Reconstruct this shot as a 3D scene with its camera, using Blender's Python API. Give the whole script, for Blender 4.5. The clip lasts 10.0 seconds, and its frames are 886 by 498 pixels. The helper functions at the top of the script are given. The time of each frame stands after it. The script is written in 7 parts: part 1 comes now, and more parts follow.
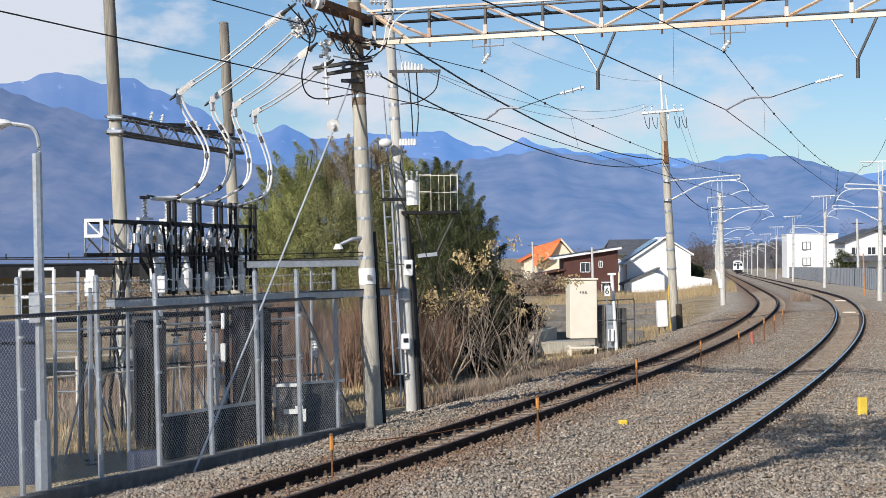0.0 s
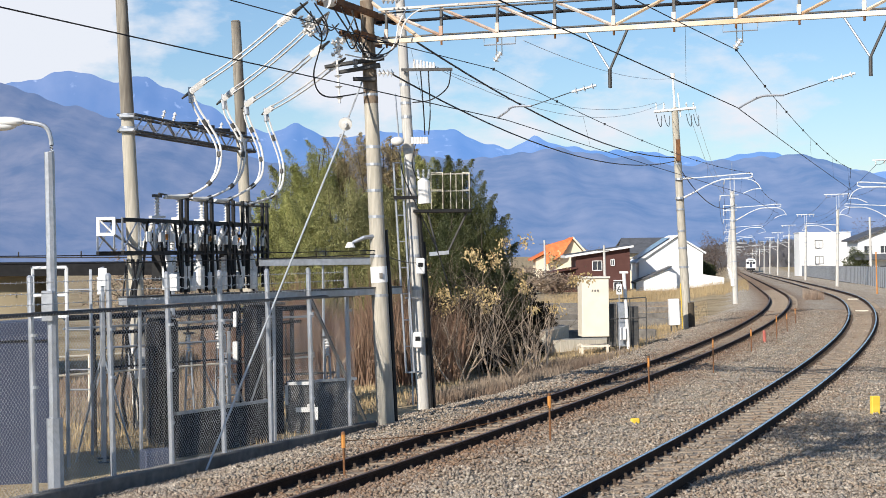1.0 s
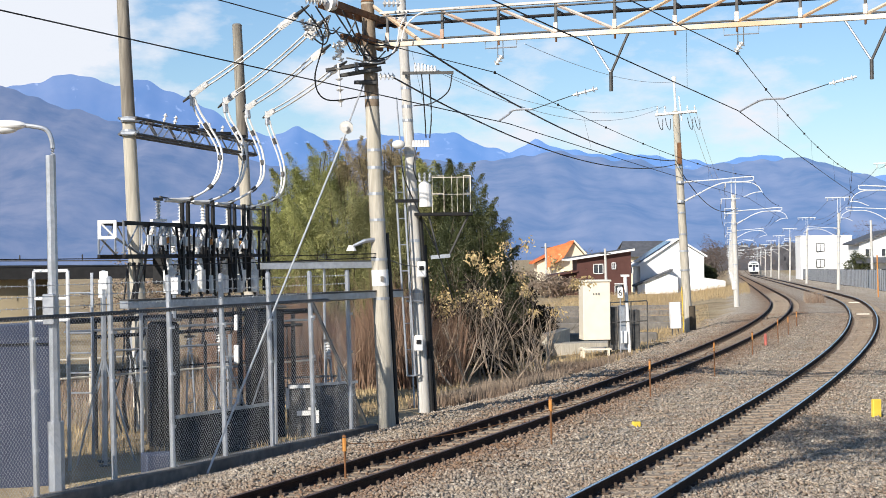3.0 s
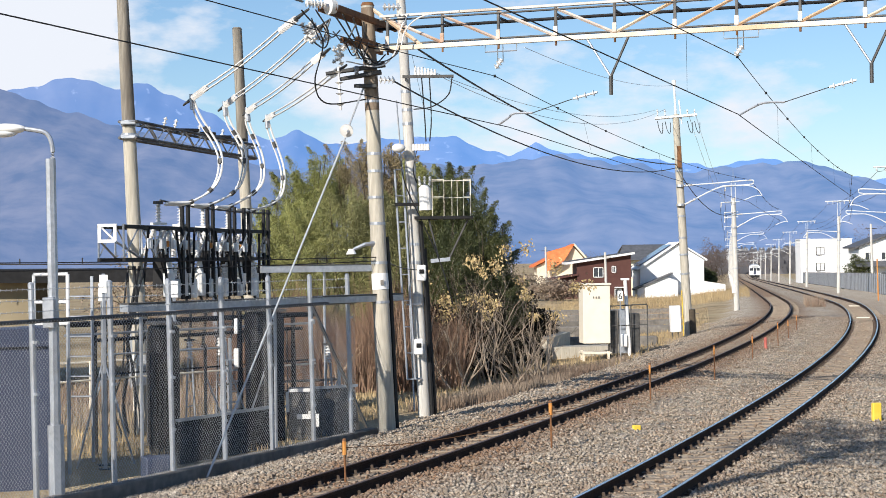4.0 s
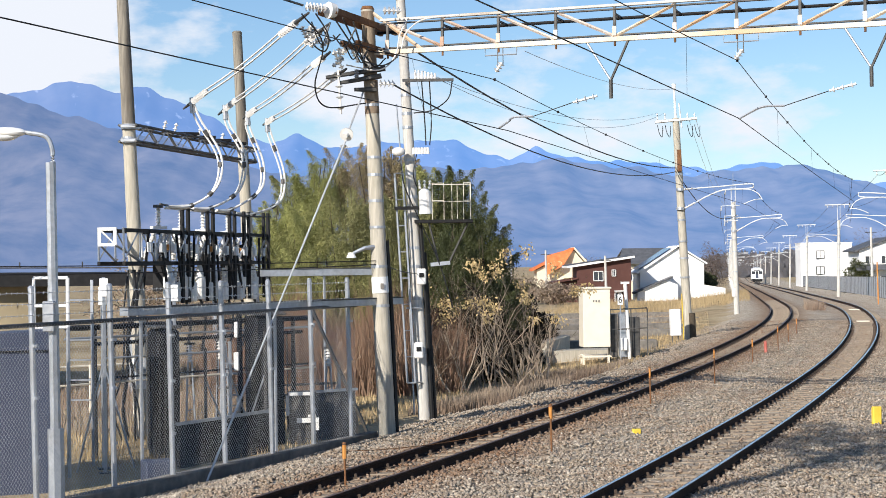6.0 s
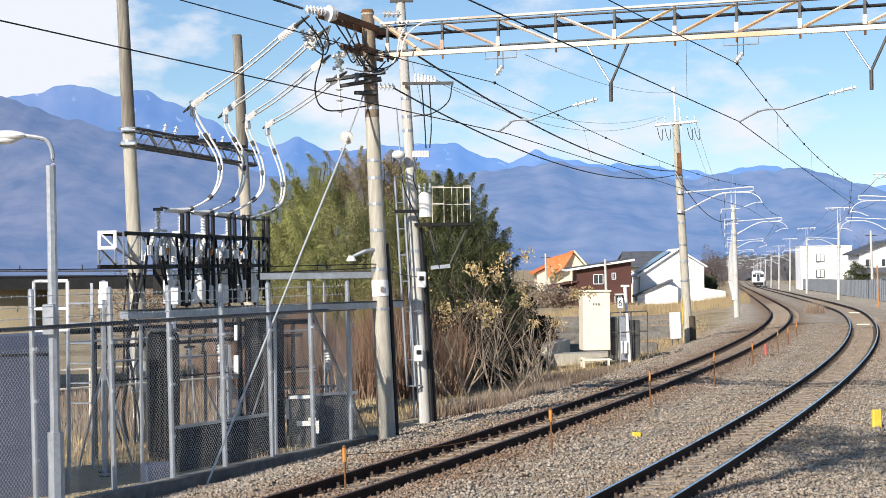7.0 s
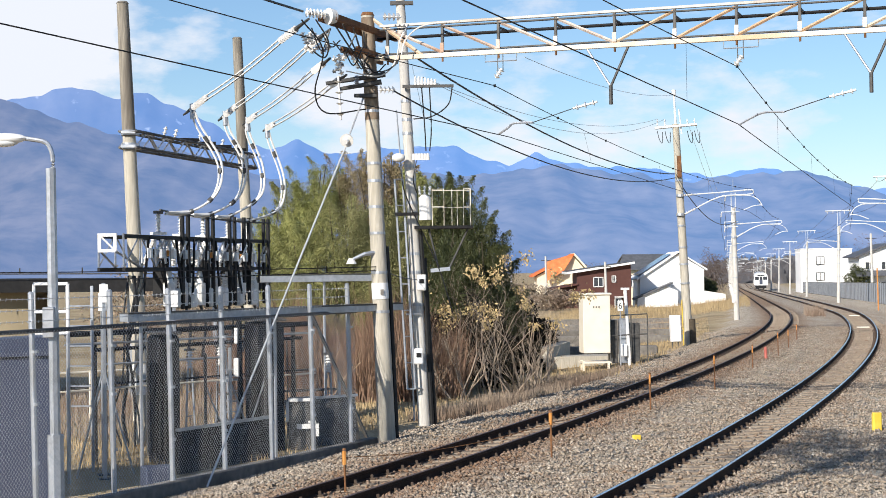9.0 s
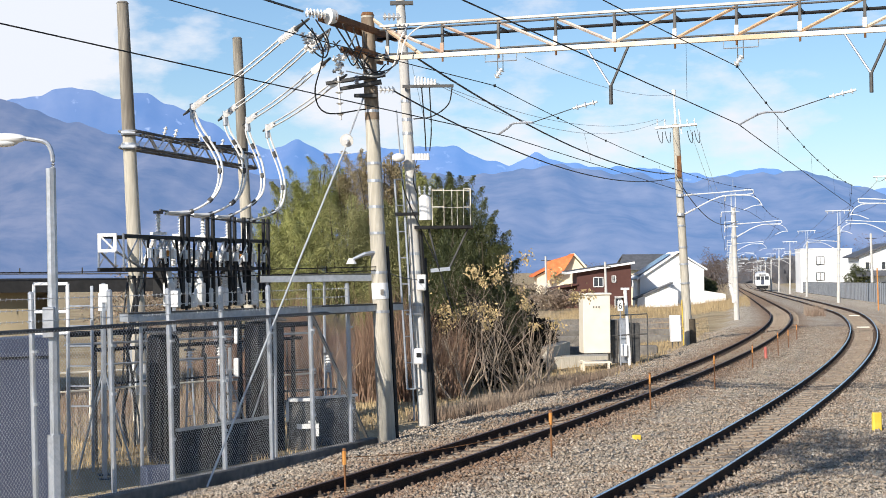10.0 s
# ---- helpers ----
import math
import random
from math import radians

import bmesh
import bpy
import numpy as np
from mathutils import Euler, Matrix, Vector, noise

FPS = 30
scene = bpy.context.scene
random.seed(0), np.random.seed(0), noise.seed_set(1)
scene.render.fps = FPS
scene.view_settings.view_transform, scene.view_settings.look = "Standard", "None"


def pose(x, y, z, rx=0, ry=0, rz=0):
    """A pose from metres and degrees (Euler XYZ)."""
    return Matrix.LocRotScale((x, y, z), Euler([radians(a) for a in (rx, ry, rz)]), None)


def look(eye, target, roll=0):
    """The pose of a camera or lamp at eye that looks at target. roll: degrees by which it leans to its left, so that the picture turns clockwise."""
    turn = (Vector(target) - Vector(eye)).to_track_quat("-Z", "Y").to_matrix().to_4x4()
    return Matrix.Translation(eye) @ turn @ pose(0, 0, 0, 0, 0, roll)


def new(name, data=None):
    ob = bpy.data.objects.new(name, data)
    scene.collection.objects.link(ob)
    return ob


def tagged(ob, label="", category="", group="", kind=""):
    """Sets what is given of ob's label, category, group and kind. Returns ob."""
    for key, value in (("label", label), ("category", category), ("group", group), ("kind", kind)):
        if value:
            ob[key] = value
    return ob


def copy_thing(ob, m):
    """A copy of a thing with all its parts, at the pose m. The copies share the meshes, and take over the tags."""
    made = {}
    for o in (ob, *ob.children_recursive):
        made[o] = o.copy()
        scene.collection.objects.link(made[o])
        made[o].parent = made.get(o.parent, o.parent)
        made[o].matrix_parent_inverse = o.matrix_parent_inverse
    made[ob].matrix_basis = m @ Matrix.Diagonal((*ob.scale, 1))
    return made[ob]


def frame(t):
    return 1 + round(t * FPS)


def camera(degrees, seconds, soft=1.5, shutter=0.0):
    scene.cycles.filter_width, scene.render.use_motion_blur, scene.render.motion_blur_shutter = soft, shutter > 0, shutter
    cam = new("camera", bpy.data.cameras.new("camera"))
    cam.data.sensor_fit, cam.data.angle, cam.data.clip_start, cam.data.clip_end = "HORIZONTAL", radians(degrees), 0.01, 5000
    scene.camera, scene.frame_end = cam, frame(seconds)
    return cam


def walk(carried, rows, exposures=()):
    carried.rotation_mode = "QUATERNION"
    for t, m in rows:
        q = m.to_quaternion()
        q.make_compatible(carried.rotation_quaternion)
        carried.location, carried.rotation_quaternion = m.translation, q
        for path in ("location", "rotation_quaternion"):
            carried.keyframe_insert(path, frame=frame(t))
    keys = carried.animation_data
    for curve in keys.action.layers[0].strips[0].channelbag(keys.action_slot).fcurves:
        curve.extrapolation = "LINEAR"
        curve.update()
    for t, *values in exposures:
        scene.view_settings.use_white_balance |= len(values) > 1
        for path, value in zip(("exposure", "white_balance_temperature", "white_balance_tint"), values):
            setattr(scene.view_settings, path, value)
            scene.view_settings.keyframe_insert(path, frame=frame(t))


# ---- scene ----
# ---------- camera ----------
FOCAL = 2900.0
EYE_Z = 2.973
cam = camera(30.255, 10.0, soft=0.8)
AIM = look((0, 0, EYE_Z), (0, 100, EYE_Z + 1.193), -0.694)


def swing(dx, dy):
    """The resting pose, panned and tilted a little."""
    return AIM @ pose(0, 0, 0, math.degrees(dy / FOCAL), math.degrees(dx / FOCAL), 0)


walk(cam, [
    (0.0, swing(-23, -26)), (0.3, swing(-10, -27.3)), (0.5, swing(-4.6, -28)), (1.0, swing(-2, -29)),
    (1.5, swing(-1.7, -27.7)), (2.0, swing(-1.5, -26.5)), (2.5, swing(0, -25)), (4.0, swing(0, -17)),
    (4.5, swing(0, -12.5)), (5.0, swing(0, -11)), (5.5, swing(0, -11)), (7.0, swing(0, -5)), (7.5, swing(0, 0)),
    (8.0, swing(0, 1.2)), (8.5, swing(0, 1.2)), (9.0, swing(0, 0)), (10.0, swing(0, 0)),
], exposures=[(0.0, 0.07, 5980, 10), (0.5, 0.22, 6170, 10), (2.5, 0.34, 6200, 10), (5.5, 0.36, 6200, 10), (10.0, 0.38, 6200, 10)])

# ---------- sky and sun ----------
SUN_EL, SUN_AZ = 28.0, 214.0
world = bpy.data.worlds.new("sky")
scene.world = world
world.use_nodes = True
wt = world.node_tree
wn, wl = wt.nodes, wt.links
wn.clear()
w_out = wn.new("ShaderNodeOutputWorld")
w_bg = wn.new("ShaderNodeBackground")
w_bg.inputs["Strength"].default_value = 0.092
w_sky = wn.new("ShaderNodeTexSky")
w_sky.sky_type = "NISHITA"
w_sky.sun_disc = False
w_sky.sun_elevation, w_sky.sun_rotation = radians(SUN_EL), radians(SUN_AZ)
w_sky.air_density, w_sky.dust_density, w_sky.ozone_density = 1.0, 0.2, 4.0
w_geo = wn.new("ShaderNodeTexCoord")
w_map = wn.new("ShaderNodeMapping")
w_map.inputs["Scale"].default_value = (1.0, 1.0, 2.4)
w_noise = wn.new("ShaderNodeTexNoise")
w_noise.inputs["Scale"].default_value = 14.0
w_noise.inputs["Detail"].default_value = 7.0
w_noise.inputs["Roughness"].default_value = 0.58
w_ramp = wn.new("ShaderNodeValToRGB")
w_ramp.color_ramp.elements[0].position, w_ramp.color_ramp.elements[0].color = 0.56, (0, 0, 0, 1)
w_ramp.color_ramp.elements[1].position, w_ramp.color_ramp.elements[1].color = 0.78, (1, 1, 1, 1)
# cumulus banks over the ridges: direction, reach, density
CLOUDS = (((-0.24, 0.96, 0.152), 0.105, 0.52), ((-0.148, 0.98, 0.146), 0.04, 0.2), ((-0.052, 0.994, 0.1), 0.075, 0.2), ((0.03, 0.995, 0.095), 0.05, 0.17),
          ((0.11, 0.991, 0.076), 0.05, 0.12), ((0.19, 0.98, 0.07), 0.05, 0.12))
w_total = None
for c_dir, c_reach, c_dense in CLOUDS:
    w_dist = wn.new("ShaderNodeVectorMath")
    w_dist.operation = "DISTANCE"
    w_dist.inputs[1].default_value = c_dir
    w_near = wn.new("ShaderNodeMapRange")
    w_near.interpolation_type = "SMOOTHSTEP"
    w_near.inputs["From Min"].default_value, w_near.inputs["From Max"].default_value = c_reach, 0.0
    w_near.inputs["To Min"].default_value, w_near.inputs["To Max"].default_value = 0.0, c_dense
    wl.new(w_geo.outputs["Generated"], w_dist.inputs[0])
    wl.new(w_dist.outputs["Value"], w_near.inputs["Value"])
    if w_total is None:
        w_total = w_near.outputs["Result"]
    else:
        w_acc = wn.new("ShaderNodeMath")
        wl.new(w_total, w_acc.inputs[0])
        wl.new(w_near.outputs["Result"], w_acc.inputs[1])
        w_total = w_acc.outputs["Value"]
w_add = wn.new("ShaderNodeMath")
# thin cloud gathering low over the ranges
w_sep = wn.new("ShaderNodeSeparateXYZ")
w_low = wn.new("ShaderNodeMapRange")
w_low.inputs["From Min"].default_value, w_low.inputs["From Max"].default_value = 0.15, 0.07
w_low.inputs["To Max"].default_value = 0.06
w_sum = wn.new("ShaderNodeMath")
wl.new(w_geo.outputs["Generated"], w_sep.inputs["Vector"])
wl.new(w_sep.outputs["Z"], w_low.inputs["Value"])
w_mix = wn.new("ShaderNodeMix")
w_mix.data_type = "RGBA"
w_mix.inputs["B"].default_value = (7.6, 7.7, 8.0, 1)
wl.new(w_geo.outputs["Generated"], w_map.inputs["Vector"])
wl.new(w_map.outputs["Vector"], w_noise.inputs["Vector"])
wl.new(w_noise.outputs["Fac"], w_add.inputs[0])
wl.new(w_total, w_add.inputs[1])
wl.new(w_add.outputs["Value"], w_sum.inputs[0])
wl.new(w_low.outputs["Result"], w_sum.inputs[1])
wl.new(w_sum.outputs["Value"], w_ramp.inputs["Fac"])
wl.new(w_ramp.outputs["Color"], w_mix.inputs["Factor"])
wl.new(w_sky.outputs["Color"], w_mix.inputs["A"])
wl.new(w_mix.outputs["Result"], w_bg.inputs["Color"])
wl.new(w_bg.outputs["Background"], w_out.inputs["Surface"])

sun = new("sun", bpy.data.lights.new("sun", "SUN"))
sun.data.energy, sun.data.angle, sun.data.color = 5.0, radians(0.55), (1.0, 0.9, 0.76)
_a, _e = radians(SUN_AZ), radians(SUN_EL)
SUN_AT = Vector((math.sin(_a) * math.cos(_e), math.cos(_a) * math.cos(_e), math.sin(_e)))
sun.matrix_world = look(SUN_AT * 300, (0, 0, 0))


# ---------- materials ----------
def surface(name, c1, c2, scale=6.0, rough=0.7, metal=0.0, bump=0.25, fine=60.0, spread=0.25, c3=None, big=0.6, stretch=(1, 1, 1), vary=0.0, spec=0.4, stain=None):
    """Two colours mixed by noise at one scale, dirtied at a larger one, with fine relief."""
    m = bpy.data.materials.new(name)
    m.use_nodes = True
    n, l = m.node_tree.nodes, m.node_tree.links
    b = n["Principled BSDF"]
    b.inputs["Roughness"].default_value, b.inputs["Metallic"].default_value = rough, metal
    b.inputs["Specular IOR Level"].default_value = spec
    co = n.new("ShaderNodeTexCoord")
    mp = n.new("ShaderNodeMapping")
    mp.inputs["Scale"].default_value = stretch
    l.new(co.outputs["Object"], mp.inputs["Vector"])
    n1 = n.new("ShaderNodeTexNoise")
    n1.inputs["Scale"].default_value, n1.inputs["Detail"].default_value = scale, 6
    r = n.new("ShaderNodeValToRGB")
    r.color_ramp.elements[0].position, r.color_ramp.elements[1].position = 0.5 - spread, 0.5 + spread
    r.color_ramp.elements[0].color, r.color_ramp.elements[1].color = (*c1, 1), (*c2, 1)
    l.new(mp.outputs["Vector"], n1.inputs["Vector"])
    l.new(n1.outputs["Fac"], r.inputs["Fac"])
    n2 = n.new("ShaderNodeTexNoise")
    n2.inputs["Scale"].default_value, n2.inputs["Detail"].default_value = scale * 0.13, 4
    l.new(mp.outputs["Vector"], n2.inputs["Vector"])
    r2 = n.new("ShaderNodeMapRange")
    r2.inputs["From Min"].default_value, r2.inputs["From Max"].default_value = 0.45, 0.68
    r2.inputs["To Max"].default_value = big
    l.new(n2.outputs["Fac"], r2.inputs["Value"])
    mx = n.new("ShaderNodeMix")
    mx.data_type = "RGBA"
    mx.inputs["B"].default_value = (*(c3 or [v * 0.7 for v in c1]), 1)
    l.new(r2.outputs["Result"], mx.inputs["Factor"])
    l.new(r.outputs["Color"], mx.inputs["A"])
    last = mx.outputs["Result"]
    if vary:
        oi = n.new("ShaderNodeObjectInfo")
        gi = n.new("ShaderNodeNewGeometry")
        ad = n.new("ShaderNodeMath")
        l.new(oi.outputs["Random"], ad.inputs[0])
        l.new(gi.outputs["Random Per Island"], ad.inputs[1])
        mr = n.new("ShaderNodeMapRange")
        mr.inputs["From Max"].default_value = 2.0
        mr.inputs["To Min"].default_value, mr.inputs["To Max"].default_value = 1 - vary, 1 + vary
        l.new(ad.outputs["Value"], mr.inputs["Value"])
        hs = n.new("ShaderNodeHueSaturation")
        l.new(mr.outputs["Result"], hs.inputs["Value"])
        l.new(last, hs.inputs["Color"])
        last = hs.outputs["Color"]
    if stain:
        at = n.new("ShaderNodeAttribute")
        at.attribute_name = "rust"
        sx = n.new("ShaderNodeMix")
        sx.data_type = "RGBA"
        sx.inputs["B"].default_value = (*stain, 1)
        l.new(at.outputs["Fac"], sx.inputs["Factor"])
        l.new(last, sx.inputs["A"])
        last = sx.outputs["Result"]
    l.new(last, b.inputs["Base Color"])
    if bump:
        n3 = n.new("ShaderNodeTexNoise")
        n3.inputs["Scale"].default_value, n3.inputs["Detail"].default_value = fine, 5
        l.new(mp.outputs["Vector"], n3.inputs["Vector"])
        bp = n.new("ShaderNodeBump")
        bp.inputs["Strength"].default_value, bp.inputs["Distance"].default_value = bump, 0.6 / fine
        l.new(n3.outputs["Fac"], bp.inputs["Height"])
        l.new(bp.outputs["Normal"], b.inputs["Normal"])
    return m


M = {
    "concrete": surface("pole_concrete", (0.33, 0.305, 0.255), (0.56, 0.52, 0.44), 7, 0.85, bump=0.35, fine=40, c3=(0.36, 0.33, 0.26), stretch=(4, 4, 0.4), big=0.5),
    "mast_grey": surface("mast_concrete", (0.4, 0.39, 0.365), (0.68, 0.66, 0.62), 7, 0.85, bump=0.3, fine=40, c3=(0.42, 0.4, 0.37), stretch=(4, 4, 0.45), big=0.5),
    "stained": surface("rust_stained_concrete", (0.16, 0.12, 0.085), (0.34, 0.28, 0.21), 7, 0.85, bump=0.4, fine=40, c3=(0.1, 0.055, 0.03), stretch=(3, 3, 0.6), big=0.8),
    "beam_grey": surface("grey_beam_paint", (0.42, 0.41, 0.39), (0.6, 0.58, 0.54), 6, 0.6, 0.15, bump=0.1, c3=(0.3, 0.2, 0.12), big=0.6),
    "kerb": surface("kerb_concrete", (0.13, 0.12, 0.11), (0.27, 0.25, 0.22), 6, 0.9, bump=0.4, fine=50),
    "galv": surface("galvanised_steel", (0.34, 0.37, 0.42), (0.52, 0.55, 0.6), 14, 0.45, 0.6, bump=0.08, c3=(0.3, 0.3, 0.3)),
    "galv_dark": surface("weathered_steel", (0.06, 0.06, 0.06), (0.13, 0.125, 0.12), 10, 0.6, 0.4, bump=0.15),
    "dark": surface("dark_steel", (0.006, 0.0065, 0.008), (0.02, 0.02, 0.022), 8, 0.65, 0.0, bump=0.1, spec=0.25),
    "wire_galv": surface("fence_wire", (0.5, 0.52, 0.54), (0.62, 0.64, 0.66), 9, 0.5, 0.3, bump=0),
    "rust": surface("rusty_steel", (0.13, 0.055, 0.025), (0.28, 0.14, 0.06), 9, 0.85, 0.2, bump=0.4, fine=60, c3=(0.05, 0.03, 0.02)),
    "beam": surface("faded_orange_paint", (0.62, 0.46, 0.3), (0.72, 0.62, 0.5), 5, 0.6, 0.1, bump=0.1, c3=(0.5, 0.25, 0.1), big=0.8),
    "rail_top": surface("worn_rail_head", (0.3, 0.3, 0.32), (0.5, 0.5, 0.52), 20, 0.22, 0.9, bump=0.02),
    "rail_rust": surface("rusted_rail_head", (0.1, 0.06, 0.045), (0.2, 0.13, 0.1), 16, 0.5, 0.4, bump=0.05),
    "rail_side": surface("rail_web", (0.026, 0.016, 0.012), (0.062, 0.036, 0.024), 12, 0.9, 0.0, bump=0.4, fine=50, spec=0.2),
    "clip": surface("rail_clip_steel", (0.05, 0.036, 0.028), (0.12, 0.085, 0.06), 12, 0.8, 0.1, bump=0.3, vary=0.3),
    "beam_pale": surface("pale_flaking_paint", (0.56, 0.46, 0.4), (0.74, 0.68, 0.62), 6, 0.6, 0.05, bump=0.1, c3=(0.36, 0.2, 0.12), big=0.8),
    "beam_cream": surface("cream_beam_paint", (0.6, 0.53, 0.43), (0.72, 0.67, 0.58), 4, 0.6, 0.05, bump=0.1, c3=(0.52, 0.34, 0.18), big=0.75),
    "arm_pale": surface("pale_galvanised_arm", (0.6, 0.64, 0.67), (0.74, 0.77, 0.8), 6, 0.5, 0.1, bump=0.03),
    "pole_weathered": surface("grey_weathered_concrete", (0.15, 0.135, 0.115), (0.33, 0.3, 0.25), 6, 0.9, bump=0.4, fine=40, c3=(0.1, 0.085, 0.07), stretch=(4, 4, 0.35), big=0.8),
    "bamboo_dry": surface("dry_bamboo_leaf", (0.17, 0.135, 0.07), (0.33, 0.27, 0.15), 0.7, 0.7, bump=0, c3=(0.14, 0.1, 0.06), big=0.7, vary=0.5),
    "pale_twig": surface("pale_bare_twig", (0.2, 0.155, 0.115), (0.44, 0.36, 0.275), 12, 0.9, bump=0.3, c3=(0.16, 0.11, 0.08), big=0.6, vary=0.4),
    "sleeper": surface("sleeper", (0.2, 0.16, 0.12), (0.36, 0.3, 0.225), 7, 0.9, bump=0.4, c3=(0.16, 0.1, 0.06), vary=0.2),
    "stone": surface("ballast_stone", (0.11, 0.097, 0.08), (0.52, 0.455, 0.375), 14, 0.9, bump=0.5, fine=40, c3=(0.3, 0.22, 0.14), big=0.5, vary=0.65, stain=(0.21, 0.125, 0.075)),
    "porcelain": surface("white_porcelain", (0.75, 0.74, 0.72), (0.85, 0.84, 0.82), 5, 0.2, bump=0, spec=0.6),
    "white_metal": surface("white_paint", (0.74, 0.74, 0.74), (0.82, 0.82, 0.81), 4, 0.45, bump=0.04, c3=(0.6, 0.58, 0.55), big=0.3),
    # darkened to carry the control cabinet's shade; small box and train door share it
    "blue_grey": surface("blue_grey_panel", (0.045, 0.056, 0.095), (0.06, 0.072, 0.115), 2, 0.5, bump=0.03, big=0.3),
    "beige": surface("beige_steel", (0.76, 0.69, 0.56), (0.84, 0.78, 0.66), 3, 0.5, bump=0.05, c3=(0.62, 0.54, 0.42), big=0.35),
    "orange": surface("orange_reflector", (0.5, 0.2, 0.045), (0.62, 0.29, 0.08), 12, 0.35, bump=0.02),
    "yellow": surface("yellow_paint", (0.8, 0.55, 0.05), (0.88, 0.65, 0.1), 12, 0.5, bump=0.05),
    "red": surface("red_paint", (0.42, 0.1, 0.08), (0.52, 0.17, 0.13), 10, 0.5, bump=0.02),
    "cable": surface("black_cable", (0.008, 0.008, 0.009), (0.02, 0.02, 0.022), 10, 0.5, bump=0),
    "copper": surface("aged_copper_wire", (0.012, 0.011, 0.01), (0.03, 0.026, 0.022), 10, 0.6, 0.3, bump=0),
    "cable_white": surface("pale_sheathed_cable", (0.66, 0.66, 0.65), (0.78, 0.78, 0.77), 5, 0.45, bump=0),
    "bark": surface("bare_bark", (0.19, 0.13, 0.085), (0.38, 0.28, 0.19), 12, 0.9, bump=0.5, vary=0.25),
    "trunk": surface("trunk_bark", (0.05, 0.04, 0.03), (0.1, 0.08, 0.055), 12, 0.9, bump=0.5),
    "bamboo": surface("bamboo_leaf", (0.17, 0.185, 0.05), (0.36, 0.36, 0.125), 0.7, 0.6, bump=0, c3=(0.2, 0.19, 0.09), big=0.7, vary=0.5),
    "evergreen": surface("evergreen_leaf", (0.045, 0.058, 0.02), (0.12, 0.13, 0.045), 0.7, 0.5, bump=0, vary=0.45),
    "dry_leaf": surface("dry_yellow_leaf", (0.42, 0.31, 0.14), (0.58, 0.45, 0.23), 3, 0.8, bump=0, vary=0.35),
    "dry_grass": surface("dry_grass", (0.32, 0.23, 0.12), (0.5, 0.39, 0.22), 1.0, 0.9, bump=0, c3=(0.2, 0.14, 0.07), vary=0.4),
    "thicket": surface("thicket_twig", (0.18, 0.105, 0.07), (0.34, 0.23, 0.16), 1.0, 0.9, bump=0, c3=(0.1, 0.06, 0.04), vary=0.4),
    # brown twigs paled and blued: distance haze painted into the base colour
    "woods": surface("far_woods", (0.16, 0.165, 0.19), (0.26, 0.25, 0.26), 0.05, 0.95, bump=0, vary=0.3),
    # shade of the hollow under the trees is put into this near-black
    "shade_brush": surface("painted_shade_brush", (0.014, 0.013, 0.008), (0.042, 0.034, 0.02), 1.0, 0.9, bump=0, vary=0.4),
    "weed": surface("grey_weed", (0.2, 0.15, 0.11), (0.36, 0.29, 0.22), 1.0, 0.9, bump=0, c3=(0.16, 0.09, 0.06), vary=0.4),
    "far_twig": surface("far_twig", (0.13, 0.1, 0.09), (0.2, 0.155, 0.13), 1, 0.9, bump=0, vary=0.3),
    "brown_wall": surface("brown_siding", (0.075, 0.028, 0.022), (0.095, 0.038, 0.03), 1.5, 0.7, bump=0.1, big=0.2),
    "white_wall": surface("white_render", (0.76, 0.77, 0.78), (0.82, 0.82, 0.82), 0.8, 0.8, bump=0.05, c3=(0.68, 0.68, 0.68), big=0.35),
    "cream_wall": surface("cream_render", (0.72, 0.64, 0.48), (0.78, 0.7, 0.55), 0.8, 0.8, bump=0.05, big=0.3),
    "orange_roof": surface("orange_tile", (0.62, 0.13, 0.035), (0.78, 0.22, 0.07), 2, 0.7, bump=0.2, big=0.3),
    "grey_roof": surface("grey_slate", (0.06, 0.065, 0.075), (0.12, 0.125, 0.14), 2, 0.6, bump=0.2, big=0.3),
    "solar": surface("solar_glass", (0.03, 0.05, 0.1), (0.05, 0.08, 0.15), 2, 0.12, bump=0),
    "glass": surface("window_glass", (0.03, 0.035, 0.045), (0.06, 0.07, 0.085), 1, 0.08, bump=0, spec=0.7),
    "tan_wall": surface("tan_board", (0.24, 0.2, 0.13), (0.32, 0.27, 0.18), 2, 0.8, bump=0.1),
    "train_body": surface("train_steel", (0.72, 0.73, 0.74), (0.82, 0.82, 0.82), 3, 0.35, 0.1, bump=0.02, big=0.2),
    "lamp_glass": surface("lamp_cover", (0.7, 0.72, 0.74), (0.8, 0.82, 0.84), 6, 0.2, bump=0),
}


# ---------- builders ----------
ORIGIN = {}


def thing(name, at, label, category, group="", kind=""):
    """An Empty at the base of a thing; its parts are written in place coordinates."""
    ob = new(name)
    ob.location = at
    ob.empty_display_size = 0.2
    ORIGIN[ob] = Vector(at)
    return tagged(ob, label, category, group, kind)


def part(name, bm, material, parent=None, label="", smooth=False):
    me = bpy.data.meshes.new(name)
    o = ORIGIN.get(parent, Vector((0, 0, 0)))
    if parent is not None:
        bmesh.ops.translate(bm, verts=bm.verts, vec=-o)
    bm.to_mesh(me)
    bm.free()
    if smooth:
        me.polygons.foreach_set("use_smooth", [True] * len(me.polygons))
        me.set_sharp_from_angle(angle=radians(40))
    me.materials.append(M[material] if isinstance(material, str) else material)
    ob = new(name, me)
    if parent is not None:
        ob.parent = parent
    ORIGIN[ob] = o
    return tagged(ob, label) if label else ob


